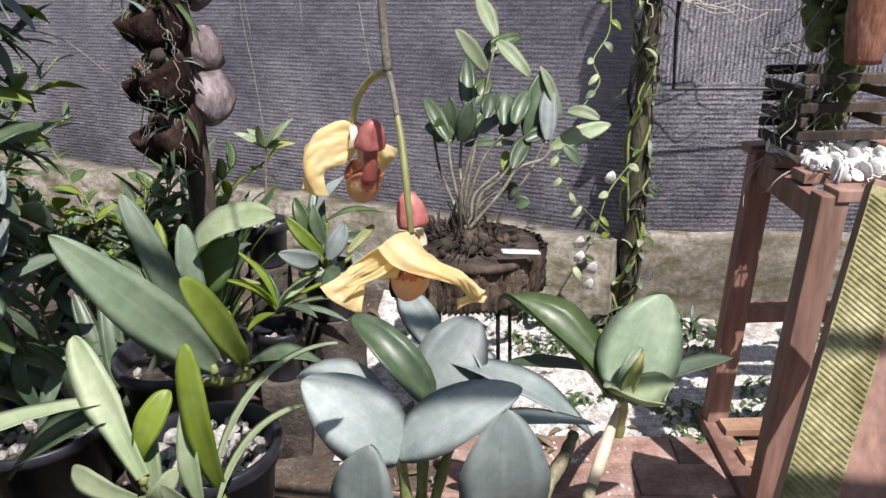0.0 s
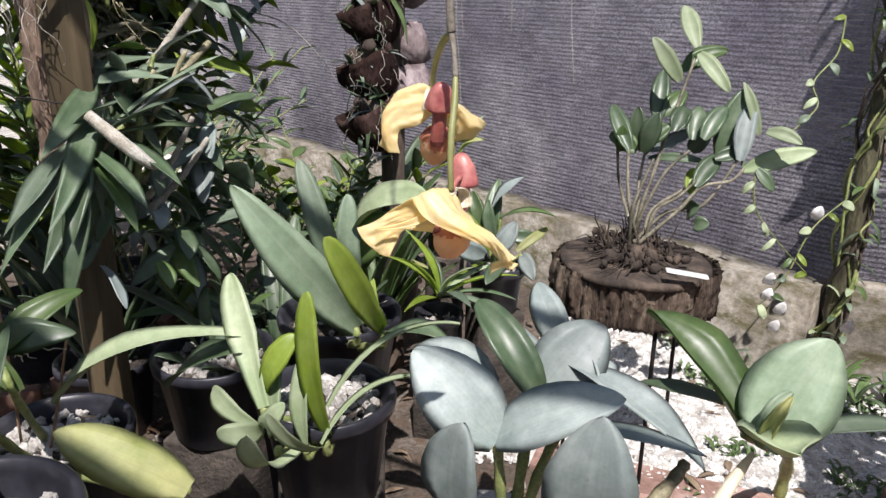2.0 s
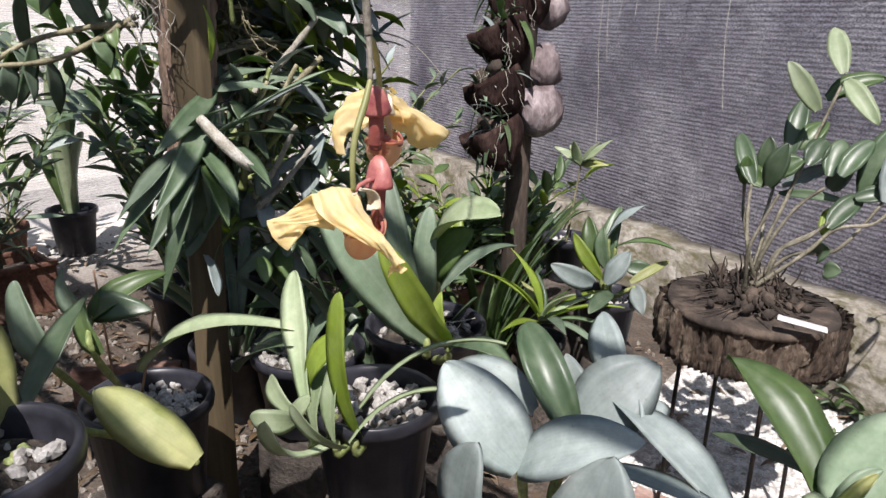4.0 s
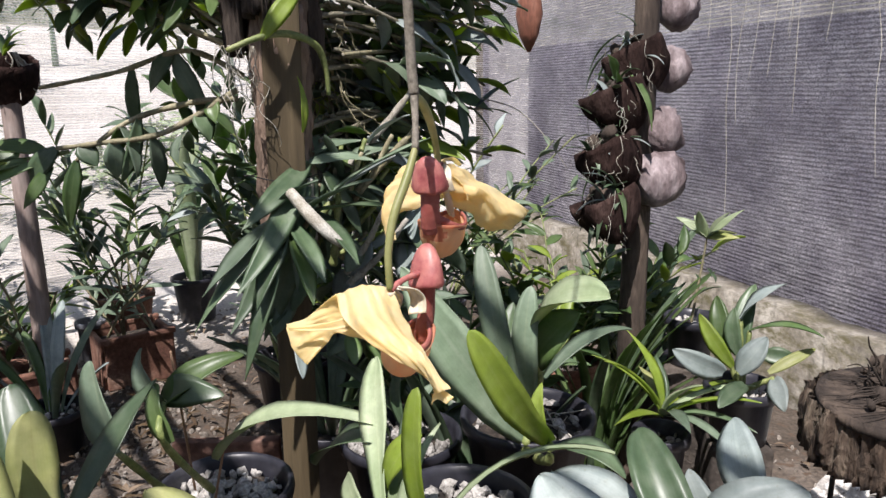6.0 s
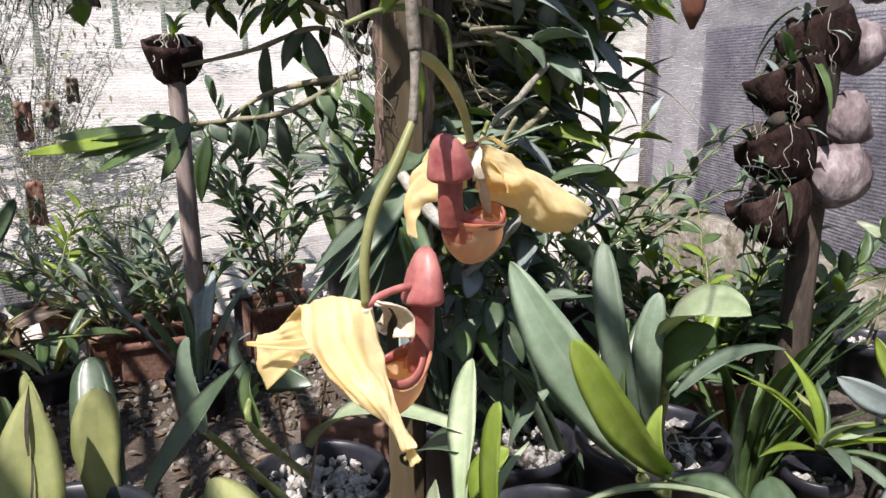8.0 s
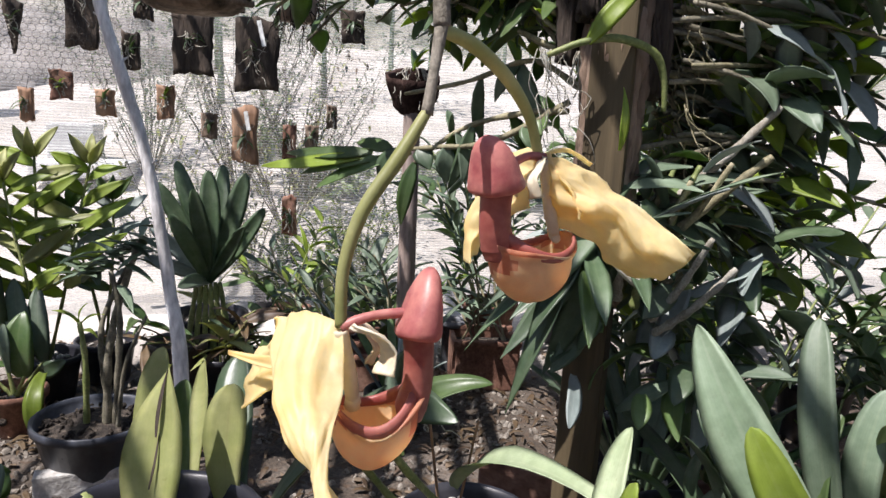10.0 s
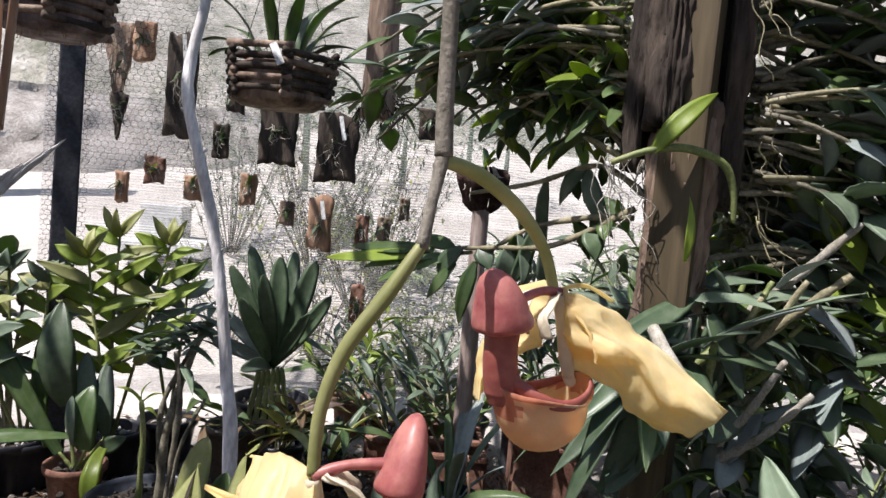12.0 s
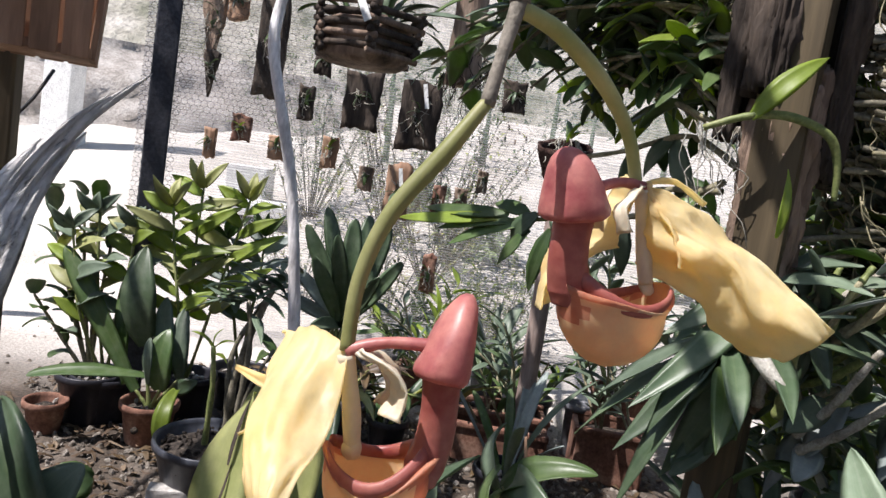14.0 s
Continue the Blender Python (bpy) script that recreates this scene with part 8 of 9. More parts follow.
def ranked(name, pts, label, n, L, w, mats, seed, pot_r=0.1, pot_h=0.15, pot_mat=None, across=(0.15, 1, 0), lift=0.55):
    """A plant of upright stems with broad leaves in two ranks."""
    base = V(pts[0][0])
    P = tied_pot(name, base, label, pot_r, pot_h, pot_mat or BLACK_POT, seed, 14)
    r_ = random.Random(seed)
    for stem in pts:
        line = [rim(base.x, base.y, pot_h - 0.03)] + [V(q) for q in stem[1:]]
        c = cane(P, line, 0.006, CANE_GREEN, 6)
        pl = spline(line, 30)
        for k in range(n):
            q = pl[int(9 + 21 * k / n)]
            sd = V(across).normalized() * (1 if k % 2 else -1)
            Lk = L * (0.75 + 0.5 * math.sin(math.pi * (k + 1) / (n + 1))) * r_.uniform(0.85, 1.1)
            way = sd * r_.uniform(0.75, 1.0) + Vector((r_.uniform(-0.35, 0.35), 0, lift * r_.uniform(0.5, 1.3)))
            leaf(c, q, q + way.normalized() * Lk, w * r_.uniform(0.85, 1.15), r_.choice(mats), shape="lance", arch=r_.uniform(0.03, 0.12), fold=0.3, nl=9, roll=r_.uniform(-25, 25), nrm=(0.8, 0, 0.6))
        for k in range(3):
            leaf(c, pl[-1], pl[-1] + Vector((r_.uniform(-0.05, 0.05), (k - 1) * 0.06, L * 0.6)), w * 0.7, mats[-1], shape="lance", nl=8, fold=0.4, nrm=(1, 0, 0.1))
    return P


ranked("bright_cane_plant", [[(-2.020, -0.085, 0.150), (-1.895, -0.056, 0.398), (-1.920, -0.066, 0.599), (-1.945, -0.071, 0.791)], [(-2.020, -0.085, 0.150), (-1.897, 0.014, 0.403), (-1.973, 0.037, 0.601), (-1.995, 0.070, 0.772)], [(-2.020, -0.085, 0.150), (-1.846, -0.070, 0.407), (-1.867, -0.112, 0.584), (-1.885, -0.138, 0.725)]],
       "tall plant with bright green leaves in two ranks", 11, 0.15, 0.05, (LEAF_LIME, LEAF_LIME, LEAF_OLD), 61)
ranked("pale_cane_plant", [[(-2.183, 0.047, 0.150), (-1.998, 0.117, 0.390), (-2.015, 0.125, 0.525), (-2.032, 0.123, 0.658)], [(-2.183, 0.047, 0.150), (-1.996, 0.059, 0.385), (-2.012, 0.019, 0.516), (-2.026, 0.000, 0.629)]],
       "leafy plant with silvery leaves in two ranks", 9, 0.13, 0.042, (LEAF_SAGE, LEAF_BLUE, LEAF_MID), 62)
ranked("olive_cane_plant", [[(-1.883, -0.300, 0.150), (-1.838, -0.321, 0.387), (-1.856, -0.346, 0.529), (-1.874, -0.364, 0.671)], [(-1.883, -0.300, 0.150), (-1.841, -0.249, 0.393), (-1.859, -0.244, 0.537), (-1.873, -0.240, 0.645)], [(-1.883, -0.300, 0.150), (-1.784, -0.348, 0.360), (-1.801, -0.386, 0.498), (-1.816, -0.414, 0.619)]],
       "plant with olive oval leaves on upright canes", 7, 0.11, 0.055, (LEAF_LIME, LEAF_OLD, LEAF_SAGE), 69)
P = tied_pot("dark_strap_plant", (-2.326, 0.375, 0.160), "clump of dark glossy strap leaves in a black pot", 0.14, 0.2, BLACK_POT, 63)
q = V((-2.101, 0.402, 0.372))
leaves(P, [(q, (-2.091, 0.245, 0.712), 0.06), (q, (-2.201, 0.289, 0.774), 0.065), (q, (-2.100, 0.407, 0.754), 0.075), (q, (-2.101, 0.529, 0.749), 0.075), (q, (-2.038, 0.593, 0.639), 0.06), (q, (-1.980, 0.304, 0.622), 0.06), (q, (-2.252, 0.437, 0.762), 0.07), (q, (-2.072, 0.226, 0.564), 0.05, dict(m=LEAF_BLUE)),
           (q, (-1.992, 0.372, 0.703), 0.06), (q, (-1.979, 0.530, 0.585), 0.05), (q, (-2.010, 0.216, 0.475), 0.05, dict(m=LEAF_BLUE)), (q, (-1.854, 0.346, 0.414), 0.05, dict(m=LEAF_SAGE))], LEAF_DARK, shape="strap", fold=0.35, arch=0.05, nl=12, nrm=(1, 0, 0.3))
for k in range(6):
    cane(P, [q + Vector((0, 0.03 * (k - 2.5), -0.25)), q + Vector((0, 0.015 * (k - 2.5), 0.0))], 0.012, CANE_GREEN, 3)
bushy("narrow_leaf_plant", (-2.557, 0.672, 0.120), "plant with narrow light leaves in a pale pot", 6, 0.40, 0.55, 0.14, 0.028, (LEAF_MID, LEAF_LIME, LEAF_LIME), 64, 0.08, 0.16, TERRACOTTA, 9, 0.5)
strappy("silver_strap_plant", (-2.845, 0.997, 0.120), "plant with broad silvery leaves in a pot", 11, 0.30, 0.34, 0.075, (LEAF_BLUE, LEAF_SAGE), 65, 0.1, 0.15)
tied_pot("dry_pot", (-2.043, 0.307, 0.170), "brown plastic pot with dry soil and a stick", 0.095, 0.19, surface("brown_plastic", (0.05, 0.04, 0.035), (0.09, 0.075, 0.06), (0.15, 0.13, 0.11), 9, 0.5, 0.2), 66, 6)
bushy("reddish_plant", (-2.059, 0.457, 0.100), "plant with bronze drooping leaves in a black pot", 9, 0.42, 0.7, 0.15, 0.035, (LEAF_RED, LEAF_MID, LEAF_OLD), 67, 0.09, 0.13, None, 7, 0.7)
strappy("low_strap_plant", (-1.987, 0.624, 0.080), "low plant with dark leaves in a small pot", 12, 0.2, 0.2, 0.035, (LEAF_DARK, LEAF_OLD), 68, 0.07, 0.12)
strappy("shadow_strap_plant", (-2.283, 0.840, 0.080), "strap plant with sage leaves in a black pot", 8, 0.28, 0.26, 0.04, (LEAF_SAGE, LEAF_OLD), 86, 0.09, 0.14)
bushy("shadow_cane_plant", (-2.433, 1.138, 0.080), "cane plant with narrow light leaves", 5, 0.34, 0.5, 0.12, 0.026, (LEAF_LIME, LEAF_SAGE, LEAF_MID), 87, 0.09, 0.14, None, 10, 0.4)

# long terracotta troughs with plants in them
def trough(at0, at1, w, h, label, seed):
    a, b = V(at0), V(at1)
    a.z = b.z = 0
    d = (b - a).normalized()
    s = Vector((-d.y, d.x, 0))
    th = thing("planting_trough", (a + b) / 2, label, "trough", "terracotta troughs")
    for o, nm in ((w / 2, "side"), (-w / 2, "side")):
        bm = bmesh.new(); beam(bm, a + s * o + UP * h / 2, b + s * o + UP * h / 2, 0.018, h, bevel=0.004); part(nm, bm, TERRACOTTA, th, smooth=False)
        bm = bmesh.new(); beam(bm, a + s * o * 1.04 + UP * (h + 0.006) - d * 0.01, b + s * o * 1.04 + UP * (h + 0.006) + d * 0.01, 0.03, 0.02, bevel=0.006); part("lip", bm, TERRACOTTA, th, smooth=False)
    for p in (a, b):
        bm = bmesh.new(); beam(bm, p - s * (w / 2 - 0.009) + UP * h / 2, p + s * (w / 2 - 0.009) + UP * h / 2, 0.018, h, bevel=0.004); part("end", bm, TERRACOTTA, th, smooth=False)
    bm = bmesh.new(); beam(bm, a + UP * (h * 0.45), b + UP * (h * 0.45), w - 0.02, h * 0.8, bevel=0.01); part("soil", bm, SOIL, th)
    r_ = random.Random(seed)
    for i in range(6):
        p = a.lerp(b, r_.uniform(0.05, 0.95)) + UP * (h * 0.8)
        a_ = r_.uniform(0, 6.28)
        leafy_cane(th, p, (0.5 * math.cos(a_), 0.5 * math.sin(a_), 1), r_.uniform(0.25, 0.5), r_, 8, 0.12, 0.025, 0.4, r_.choice((LEAF_SAGE, LEAF_MID, LEAF_SAGE)), 0.005, CANE, 0.25)
    return th


T0, T1 = (-2.222, 1.173, 0.000), (-2.209, 0.750, 0.000)
trough(T0, T1, 0.17, 0.13, "red terracotta trough planted with narrow-leaved orchids", 71)
trough((-2.091, 1.497, 0.000), (-2.114, 1.271, 0.000), 0.19, 0.17, "terracotta trough with dark-leaved cane orchids", 72)
trough((-2.079, 1.164, 0.000), (-2.106, 0.832, 0.000), 0.16, 0.12, "low terracotta trough with dry sticks", 73)
tied_pot("pipe_pot", (-2.244, 1.293, 0.000), "tall narrow grey plastic pot beside a trough", 0.05, 0.2, surface("grey_pot", (0.08, 0.085, 0.095), (0.13, 0.135, 0.15), (0.2, 0.2, 0.22), 9, 0.45, 0.2), 74, 8)
strappy("whorled_plant", (-2.563, 1.835, 0.000), "plant with tall pale-tipped leaves", 9, 0.75, 0.16, 0.075, (LEAF_SAGE, LEAF_PALE, LEAF_MID), 75, 0.1, 0.2)
bushy("whorl_leaf_orchid", (-2.510, 1.504, -0.000), "orchid with dark whorled leaves on upright canes", 11, 0.76, 0.36, 0.14, 0.034, (LEAF_DARK, LEAF_SAGE, LEAF_MID), 76, 0.12, 0.2, TERRACOTTA, 16, 0.5)
strappy("pole_foot_plant", (-1.66, 1.0, 0), "sage strap leaves standing before the short pole", 9, 0.3, 0.26, 0.04, (LEAF_SAGE, LEAF_MID, LEAF_BLUE), 88, 0.09, 0.14)
bushy("yard_edge_plant", (-3.414, 0.743, 0.000), "light plant with narrow arching leaves", 5, 0.36, 0.6, 0.12, 0.022, (LEAF_LIME, LEAF_MID), 77, 0.08, 0.13, None, 9, 0.5)
bushy("yard_edge_plant_dusty", (-3.149, 0.544, 0.000), "dusty plant with narrow green leaves", 5, 0.28, 0.6, 0.11, 0.02, (LEAF_MID, LEAF_SAGE), 78, 0.08, 0.13, None, 9, 0.5)
bushy("corner_plant", (-1.55, 2.35, 0), "leafy dark green plant by the net", 16, 0.75, 0.6, 0.11, 0.03, (LEAF_DARK, LEAF_MID, LEAF_SAGE), 79, 0.12, 0.2, None, 11, 0.5)
bushy("shaded_plant", (-1.33, 1.92, 0), "dark leafy plant standing behind the post", 18, 0.8, 0.6, 0.11, 0.036, (LEAF_DARK, LEAF_SAGE, LEAF_BLUE, LEAF_MID), 80, 0.12, 0.2, None, 11, 0.5)
strappy("shaded_strap_plant", (-0.95, 1.45, 0), "dark strap leaves in a black pot behind the post", 18, 0.35, 0.3, 0.04, (LEAF_DARK, LEAF_SAGE), 82, 0.11, 0.2)
strappy("kerb_strap_plant", (-0.75, 2.55, 0), "strap-leaved plant standing by the kerb", 16, 0.38, 0.25, 0.045, (LEAF_DARK, LEAF_MID), 83, 0.11, 0.18)

# low timber edging of the bed
RED_TIMBER = surface("dark_red_timber", (0.07, 0.035, 0.026), (0.16, 0.085, 0.062), (0.30, 0.19, 0.15), 12, 0.85, 0.8, (1, 0.2, 1), 6.0, 0, 0.004)
for p0, p1, h_ in (((-1.10, 1.42, 0), (-1.10, 1.76, 0), 0.12), ((-1.10, 1.78, 0), (-1.16, 2.16, 0), 0.125), ((-1.30, 1.19, 0), (-1.12, 1.40, 0), 0.11)):
    b = bmesh.new(); beam(b, V(p0) + UP * h_ / 2, V(p1) + UP * h_ / 2, 0.032, h_, bevel=0.005)
    tagged(link_mesh("timber_edging", b, RED_TIMBER, None, False), "dark reddish timber board edging the bed", "edging", "bed edging boards", "structure")
b = bmesh.new(); beam(b, V((-1.363, 0.088, 0.000)) + UP * 0.03, V((-1.432, 0.418, 0.000)) + UP * 0.03, 0.05, 0.075, bevel=0.006)
tagged(link_mesh("bed_edging", b, GREY_WOOD, None, False), "pale timber edging laid along the bed", "edging", kind="structure")

# ---- grey branch, driftwood, posts ----
def cracked_wood(name, lean):
    """Bleached split wood: dark cracks that run along the leaning grain."""
    m, nt, bs, out = node_mat(name)
    tc = nt.nodes.new("ShaderNodeTexCoord")
    mp = nt.nodes.new("ShaderNodeMapping")
    mp.vector_type = "TEXTURE"
    mp.inputs["Rotation"].default_value = (radians(-lean), 0, 0)
    mp.inputs["Scale"].default_value = (1, 1, 9)
    nt.links.new(tc.outputs["Object"], mp.inputs["Vector"])
    base, f = noise_ramp(nt, 70.0, [(0.33, (0.06, 0.055, 0.05)), (0.41, (0.55, 0.54, 0.52)), (0.62, (0.88, 0.87, 0.85))], mp.outputs[0], 7.0, 0.65)
    big, g = noise_ramp(nt, 11.0, [(0.35, (0.78, 0.77, 0.76)), (0.65, (1.06, 1.06, 1.06))], tc.outputs["Object"], 4.0)
    nt.links.new(mixed(nt, 1.0, base, big, "MULTIPLY"), bs.inputs["Base Color"])
    bs.inputs["Roughness"].default_value = 0.85
    nt.links.new(bumped(nt, f, 1.0, 0.01), bs.inputs["Normal"])
    return m


DRIFT = cracked_wood("cracked_driftwood", 35)
SILVER = surface("silver_wood", (0.40, 0.38, 0.37), (0.78, 0.76, 0.75), (0.90, 0.89, 0.88), 18, 0.8, 0.9, (1, 1, 0.3), 6.0, 0, 0.004)
th = thing("grey_branch", (-1.875, 0.358, 0.000), "slim pale grey bare branch standing upright", "branch")
g0 = V((-1.005, 0.496, 0.457))
b = bmesh.new(); tube(b, [(g0.x - 0.01, g0.y, -0.02), (-1.005, 0.496, 0.457), (-1.012, 0.480, 0.594), (-1.013, 0.458, 0.764), (-1.019, 0.433, 0.895), (-1.036, 0.391, 1.035), (-1.048, 0.362, 1.132), (-1.058, 0.358, 1.209), (-1.072, 0.374, 1.320), (-1.122, 0.400, 1.551)], [0.016, 0.0145, 0.012, 0.011, 0.011, 0.011, 0.012, 0.010, 0.008], 10, 60, 0.16); part("stick", b, SILVER, th)
for p in ((-1.036, 0.391, 1.035), (-1.014, 0.442, 0.852), (-1.010, 0.462, 0.742), (-1.045, 0.369, 1.110)):
    b = bmesh.new(); tube(b, [p, V(p) + Vector((0.004, rnd.choice((-1, 1)) * 0.018, 0.012))], [0.004, 0.0015], 6, 3); part("twig_stub", b, SILVER, th)

th = thing("driftwood", (-1.355, -0.471, 0.000), "weathered silver-grey split driftwood leaning upwards", "driftwood")
WAY = spline([(-0.610, 0.331, 1.025), (-0.579, 0.263, 0.947), (-0.547, 0.214, 0.858), (-0.513, 0.190, 0.756), (-0.486, 0.156, 0.625)], 60)
WAY.append(Vector((WAY[-1].x - 0.05, WAY[-1].y - 0.03, -0.03)))


def split_strand(name, start, shift, size, seed):
    """One long split strand of the weathered wood, ragged at its tip."""
    bm = bmesh.new()
    line = WAY[start:]
    rings = []
    for i, p in enumerate(line):
        s_ = min((i + start) / 60, 1.0)
        tan = (line[min(i + 1, len(line) - 1)] - line[max(i - 1, 0)]).normalized()
        sd = tan.cross(Vector((1, 0, 0))).normalized()
        nn = sd.cross(tan)
        wide, deep = (0.004 + 0.034 * s_ ** 1.3) * size, (0.004 + 0.020 * s_) * size
        c = p + sd * shift * (0.2 + s_) + nn * shift * 0.3
        ring = []
        for j in range(24):
            a_ = 2 * math.pi * j / 24
            k = 1 + 0.45 * noise.noise(Vector((j * 0.9, i * 0.03, seed))) + 0.25 * noise.noise(Vector((j * 2.3, i * 0.07, seed + 4)))
            k *= min(1.0, 0.15 + i / 8)
            ring.append(bm.verts.new(c + sd * math.cos(a_) * wide * k + nn * math.sin(a_) * deep * k))
        rings.append(ring)
    for r0, r1 in zip(rings, rings[1:]):
        for j in range(24):
            bm.faces.new((r0[j], r0[(j + 1) % 24], r1[(j + 1) % 24], r1[j]))
    bm.faces.new(rings[0][::-1])
    bm.faces.new(rings[-1])
    part(name, bm, DRIFT, th)


split_strand("wood", 0, 0.0, 0.58, 3.0)
split_strand("splinter", 9, 0.020, 0.5, 11.0)
split_strand("splinter", 16, -0.018, 0.5, 19.0)
split_strand("splinter", 4, 0.010, 0.35, 27.0)
split_strand("splinter", 22, 0.034, 0.45, 33.0)

lp = V((-0.948, -0.109, 0.885))
b = bmesh.new(); beam(b, (lp.x, lp.y, -0.05), (lp.x, lp.y, 2.4), 0.075, 0.07, (1, 0.4, 0), 0.004)
tagged(link_mesh("door_post", b, POST_WOOD, None, False), "dark olive-brown squared post by the opening", "post", kind="structure")
b = bmesh.new(); tube(b, [(-1.219, -0.165, 1.046), (-1.160, -0.167, 0.980), (-1.105, -0.164, 0.943)], [0.004, 0.004], 6, 4)
tagged(link_mesh("stay_cord", b, METAL), "dark cord stretched from the post", "cord")

mp_ = V((-1.936, -0.239, 0.750))
th = thing("net_post", (mp_.x, mp_.y, 0), "dark post wrapped in hexagonal wire netting", "post", kind="structure")
b = bmesh.new(); beam(b, (mp_.x, mp_.y, -0.05), (mp_.x, mp_.y, 2.4), 0.072, 0.06, (1, 0.4, 0), 0.006); part("post", b, surface("dark_slate_paint", (0.025, 0.027, 0.035), (0.05, 0.053, 0.065), (0.09, 0.09, 0.10), 14, 0.7, 0.4), th, smooth=False)


def hex_wire(parent, o, u, v, nu, nv, cell, r):
    """Hexagonal wire netting laid in the plane of u and v."""
    bm = bmesh.new()
    for i in range(nu):
        for j in range(nv):
            c = V(o) + u * (i * cell * 0.866 + (0.433 * cell if j % 2 else 0)) + v * (j * cell * 0.75)
            pt = [c + u * 0.433 * cell * sx + v * 0.5 * cell * sy for sx, sy in ((0, 1), (1, 0.5), (1, -0.5), (0, -1))]
            for a_, b_ in zip(pt, pt[1:]):
                tube(bm, [a_, b_], [r, r], 3, 1)
    return tagged(part("wire_netting", bm, METAL, parent, "dark hexagonal wire netting"), kind="stuff")


wd = Vector((-0.09, 0.99, 0)).normalized()
hex_wire(th, Vector((mp_.x + 0.045, mp_.y - 0.05, 0.55)), Vector((-0.4, 0.92, 0)).normalized(), UP, 7, 96, 0.02, 0.0008)
hex_wire(th, Vector((mp_.x - 0.01, mp_.y + 0.03, 1.02)), wd, UP, 18, 34, 0.024, 0.0007)


# ---- plaques of wood and bark hung on the net ----
def plaque(c, w, h, mat_, label, seed, tag=False, plant=True, peak=False, lime=False, taper=0.0):
    c = V(c)
    r_ = random.Random(seed)
    s = Vector((0.04, 1, 0)).normalized()
    out = Vector((1, -0.04, 0)).normalized()
    th = thing("orchid_plaque", c + UP * h / 2, label, "orchid mount", "mounts on the net")
    bm = bmesh.new()
    nx, nz, t = 8, 10, 0.014
    front, back = [], []
    for j in range(nz + 1):
        f, k = [], []
        for i in range(nx + 1):
            u, v = i / nx - 0.5, j / nz - 0.5
            e = 0.16 * noise.noise(Vector((u * 3, v * 3, seed))) + 0.10 * noise.noise(Vector((u * 9, v * 9, seed + 4)))
            e -= taper * (0.5 - v) * abs(u) * 2
            top = (h * 0.14 * (1 - abs(u) * 2) if (peak and j == nz) else 0)
            p = c + s * (u * w * (1 + e)) + UP * (v * h * (1 + e) + top)
            ridge = 0.016 * abs(noise.noise(Vector((i * 0.9, j * 0.25, seed)))) + 0.006 * noise.noise(Vector((i * 1.7, j * 1.3, seed + 2))) + 0.004
            f.append(bm.verts.new(p + out * (t * 0.5 + ridge)))
            k.append(bm.verts.new(p - out * t * 0.5))
        front.append(f)
        back.append(k)
    for g in (front, back):
        for r0, r1 in zip(g, g[1:]):
            for i in range(nx):
                bm.faces.new((r0[i], r0[i + 1], r1[i + 1], r1[i]))
    for j in range(nz):
        for i in (0, nx):
            bm.faces.new((front[j][i], front[j + 1][i], back[j + 1][i], back[j][i]))
    for i in range(nx):
        for j in (0, nz):
            bm.faces.new((front[j][i], front[j][i + 1], back[j][i + 1], back[j][i]))
    bmesh.ops.recalc_face_normals(bm, faces=bm.faces)
    part("board", bm, mat_, th)
    b = bmesh.new(); tube(b, [c + UP * h * 0.5, c + UP * (h * 0.5 + 0.05) - out * 0.03], [0.0012, 0.0012], 5, 2); part("hook", b, METAL, th)
    if plant:
        bm = bmesh.new()
        for i in range(9):
            p = c + out * 0.02 + s * r_.uniform(-0.25, 0.25) * w + UP * r_.uniform(-0.1, 0.25) * h
            root_line(bm, p, p + s * r_.uniform(-0.3, 0.3) * w + UP * r_.uniform(-0.45, 0.1) * h + out * 0.006, 0.0022, r_)
        tagged(part("root_mass", bm, ROOT, th), kind="stuff")
        for i in range(5):
            p = c + out * 0.02 + UP * r_.uniform(-0.1, 0.2) * h
            leaf(th, p, p + out * r_.uniform(0.0, 0.04) + s * r_.uniform(-0.06, 0.06) + UP * r_.uniform(-0.06, 0.05), 0.016, LEAF_LIME if lime and i < 3 else r_.choice((LEAF_DARK, LEAF_MID)), nl=6)
    if tag:
        b = bmesh.new(); beam(b, c + out * 0.03 + UP * h * 0.48 + s * w * 0.05, c + out * 0.035 + UP * h * 0.12 + s * w * 0.18, 0.018, 0.002, out); part("tag", b, WHITE, th, "white plastic tag", smooth=False)
    return th


plaque((-2.890, 0.247, 1.215), 0.160, 0.249, BARK_DARK, "dark square bark plaque with pale roots", 1)
plaque((-2.894, 0.508, 1.186), 0.177, 0.295, BARK_DARK, "dark bark plaque with a small orchid and white tag", 2, True)
plaque((-2.886, -0.184, 1.404), 0.131, 0.428, BARK_DARK, "tall bark plaque with a leafy orchid and white tag", 3, True)
plaque((-2.894, -0.458, 1.457), 0.133, 0.363, BARK, "long rough bark piece with hanging roots", 4, taper=0.75)
plaque((-2.887, -0.446, 1.234), 0.080, 0.20, BARK_DARK, "narrow dark root piece below a bark mount", 5, taper=0.95)
plaque((-2.880, -0.348, 1.566), 0.094, 0.165, RAW_WOOD, "small brown board with an orchid", 6)
plaque((-2.895, -0.002, 1.171), 0.066, 0.155, BARK_DARK, "small dark mount with a tiny plant", 7)
plaque((-2.900, -0.417, 0.930), 0.054, 0.131, RAW_WOOD, "small tan wooden tablet", 8)
plaque((-2.898, -0.281, 1.017), 0.083, 0.119, TERRACOTTA, "orange clay tablet with yellow leaves", 9, lime=True)
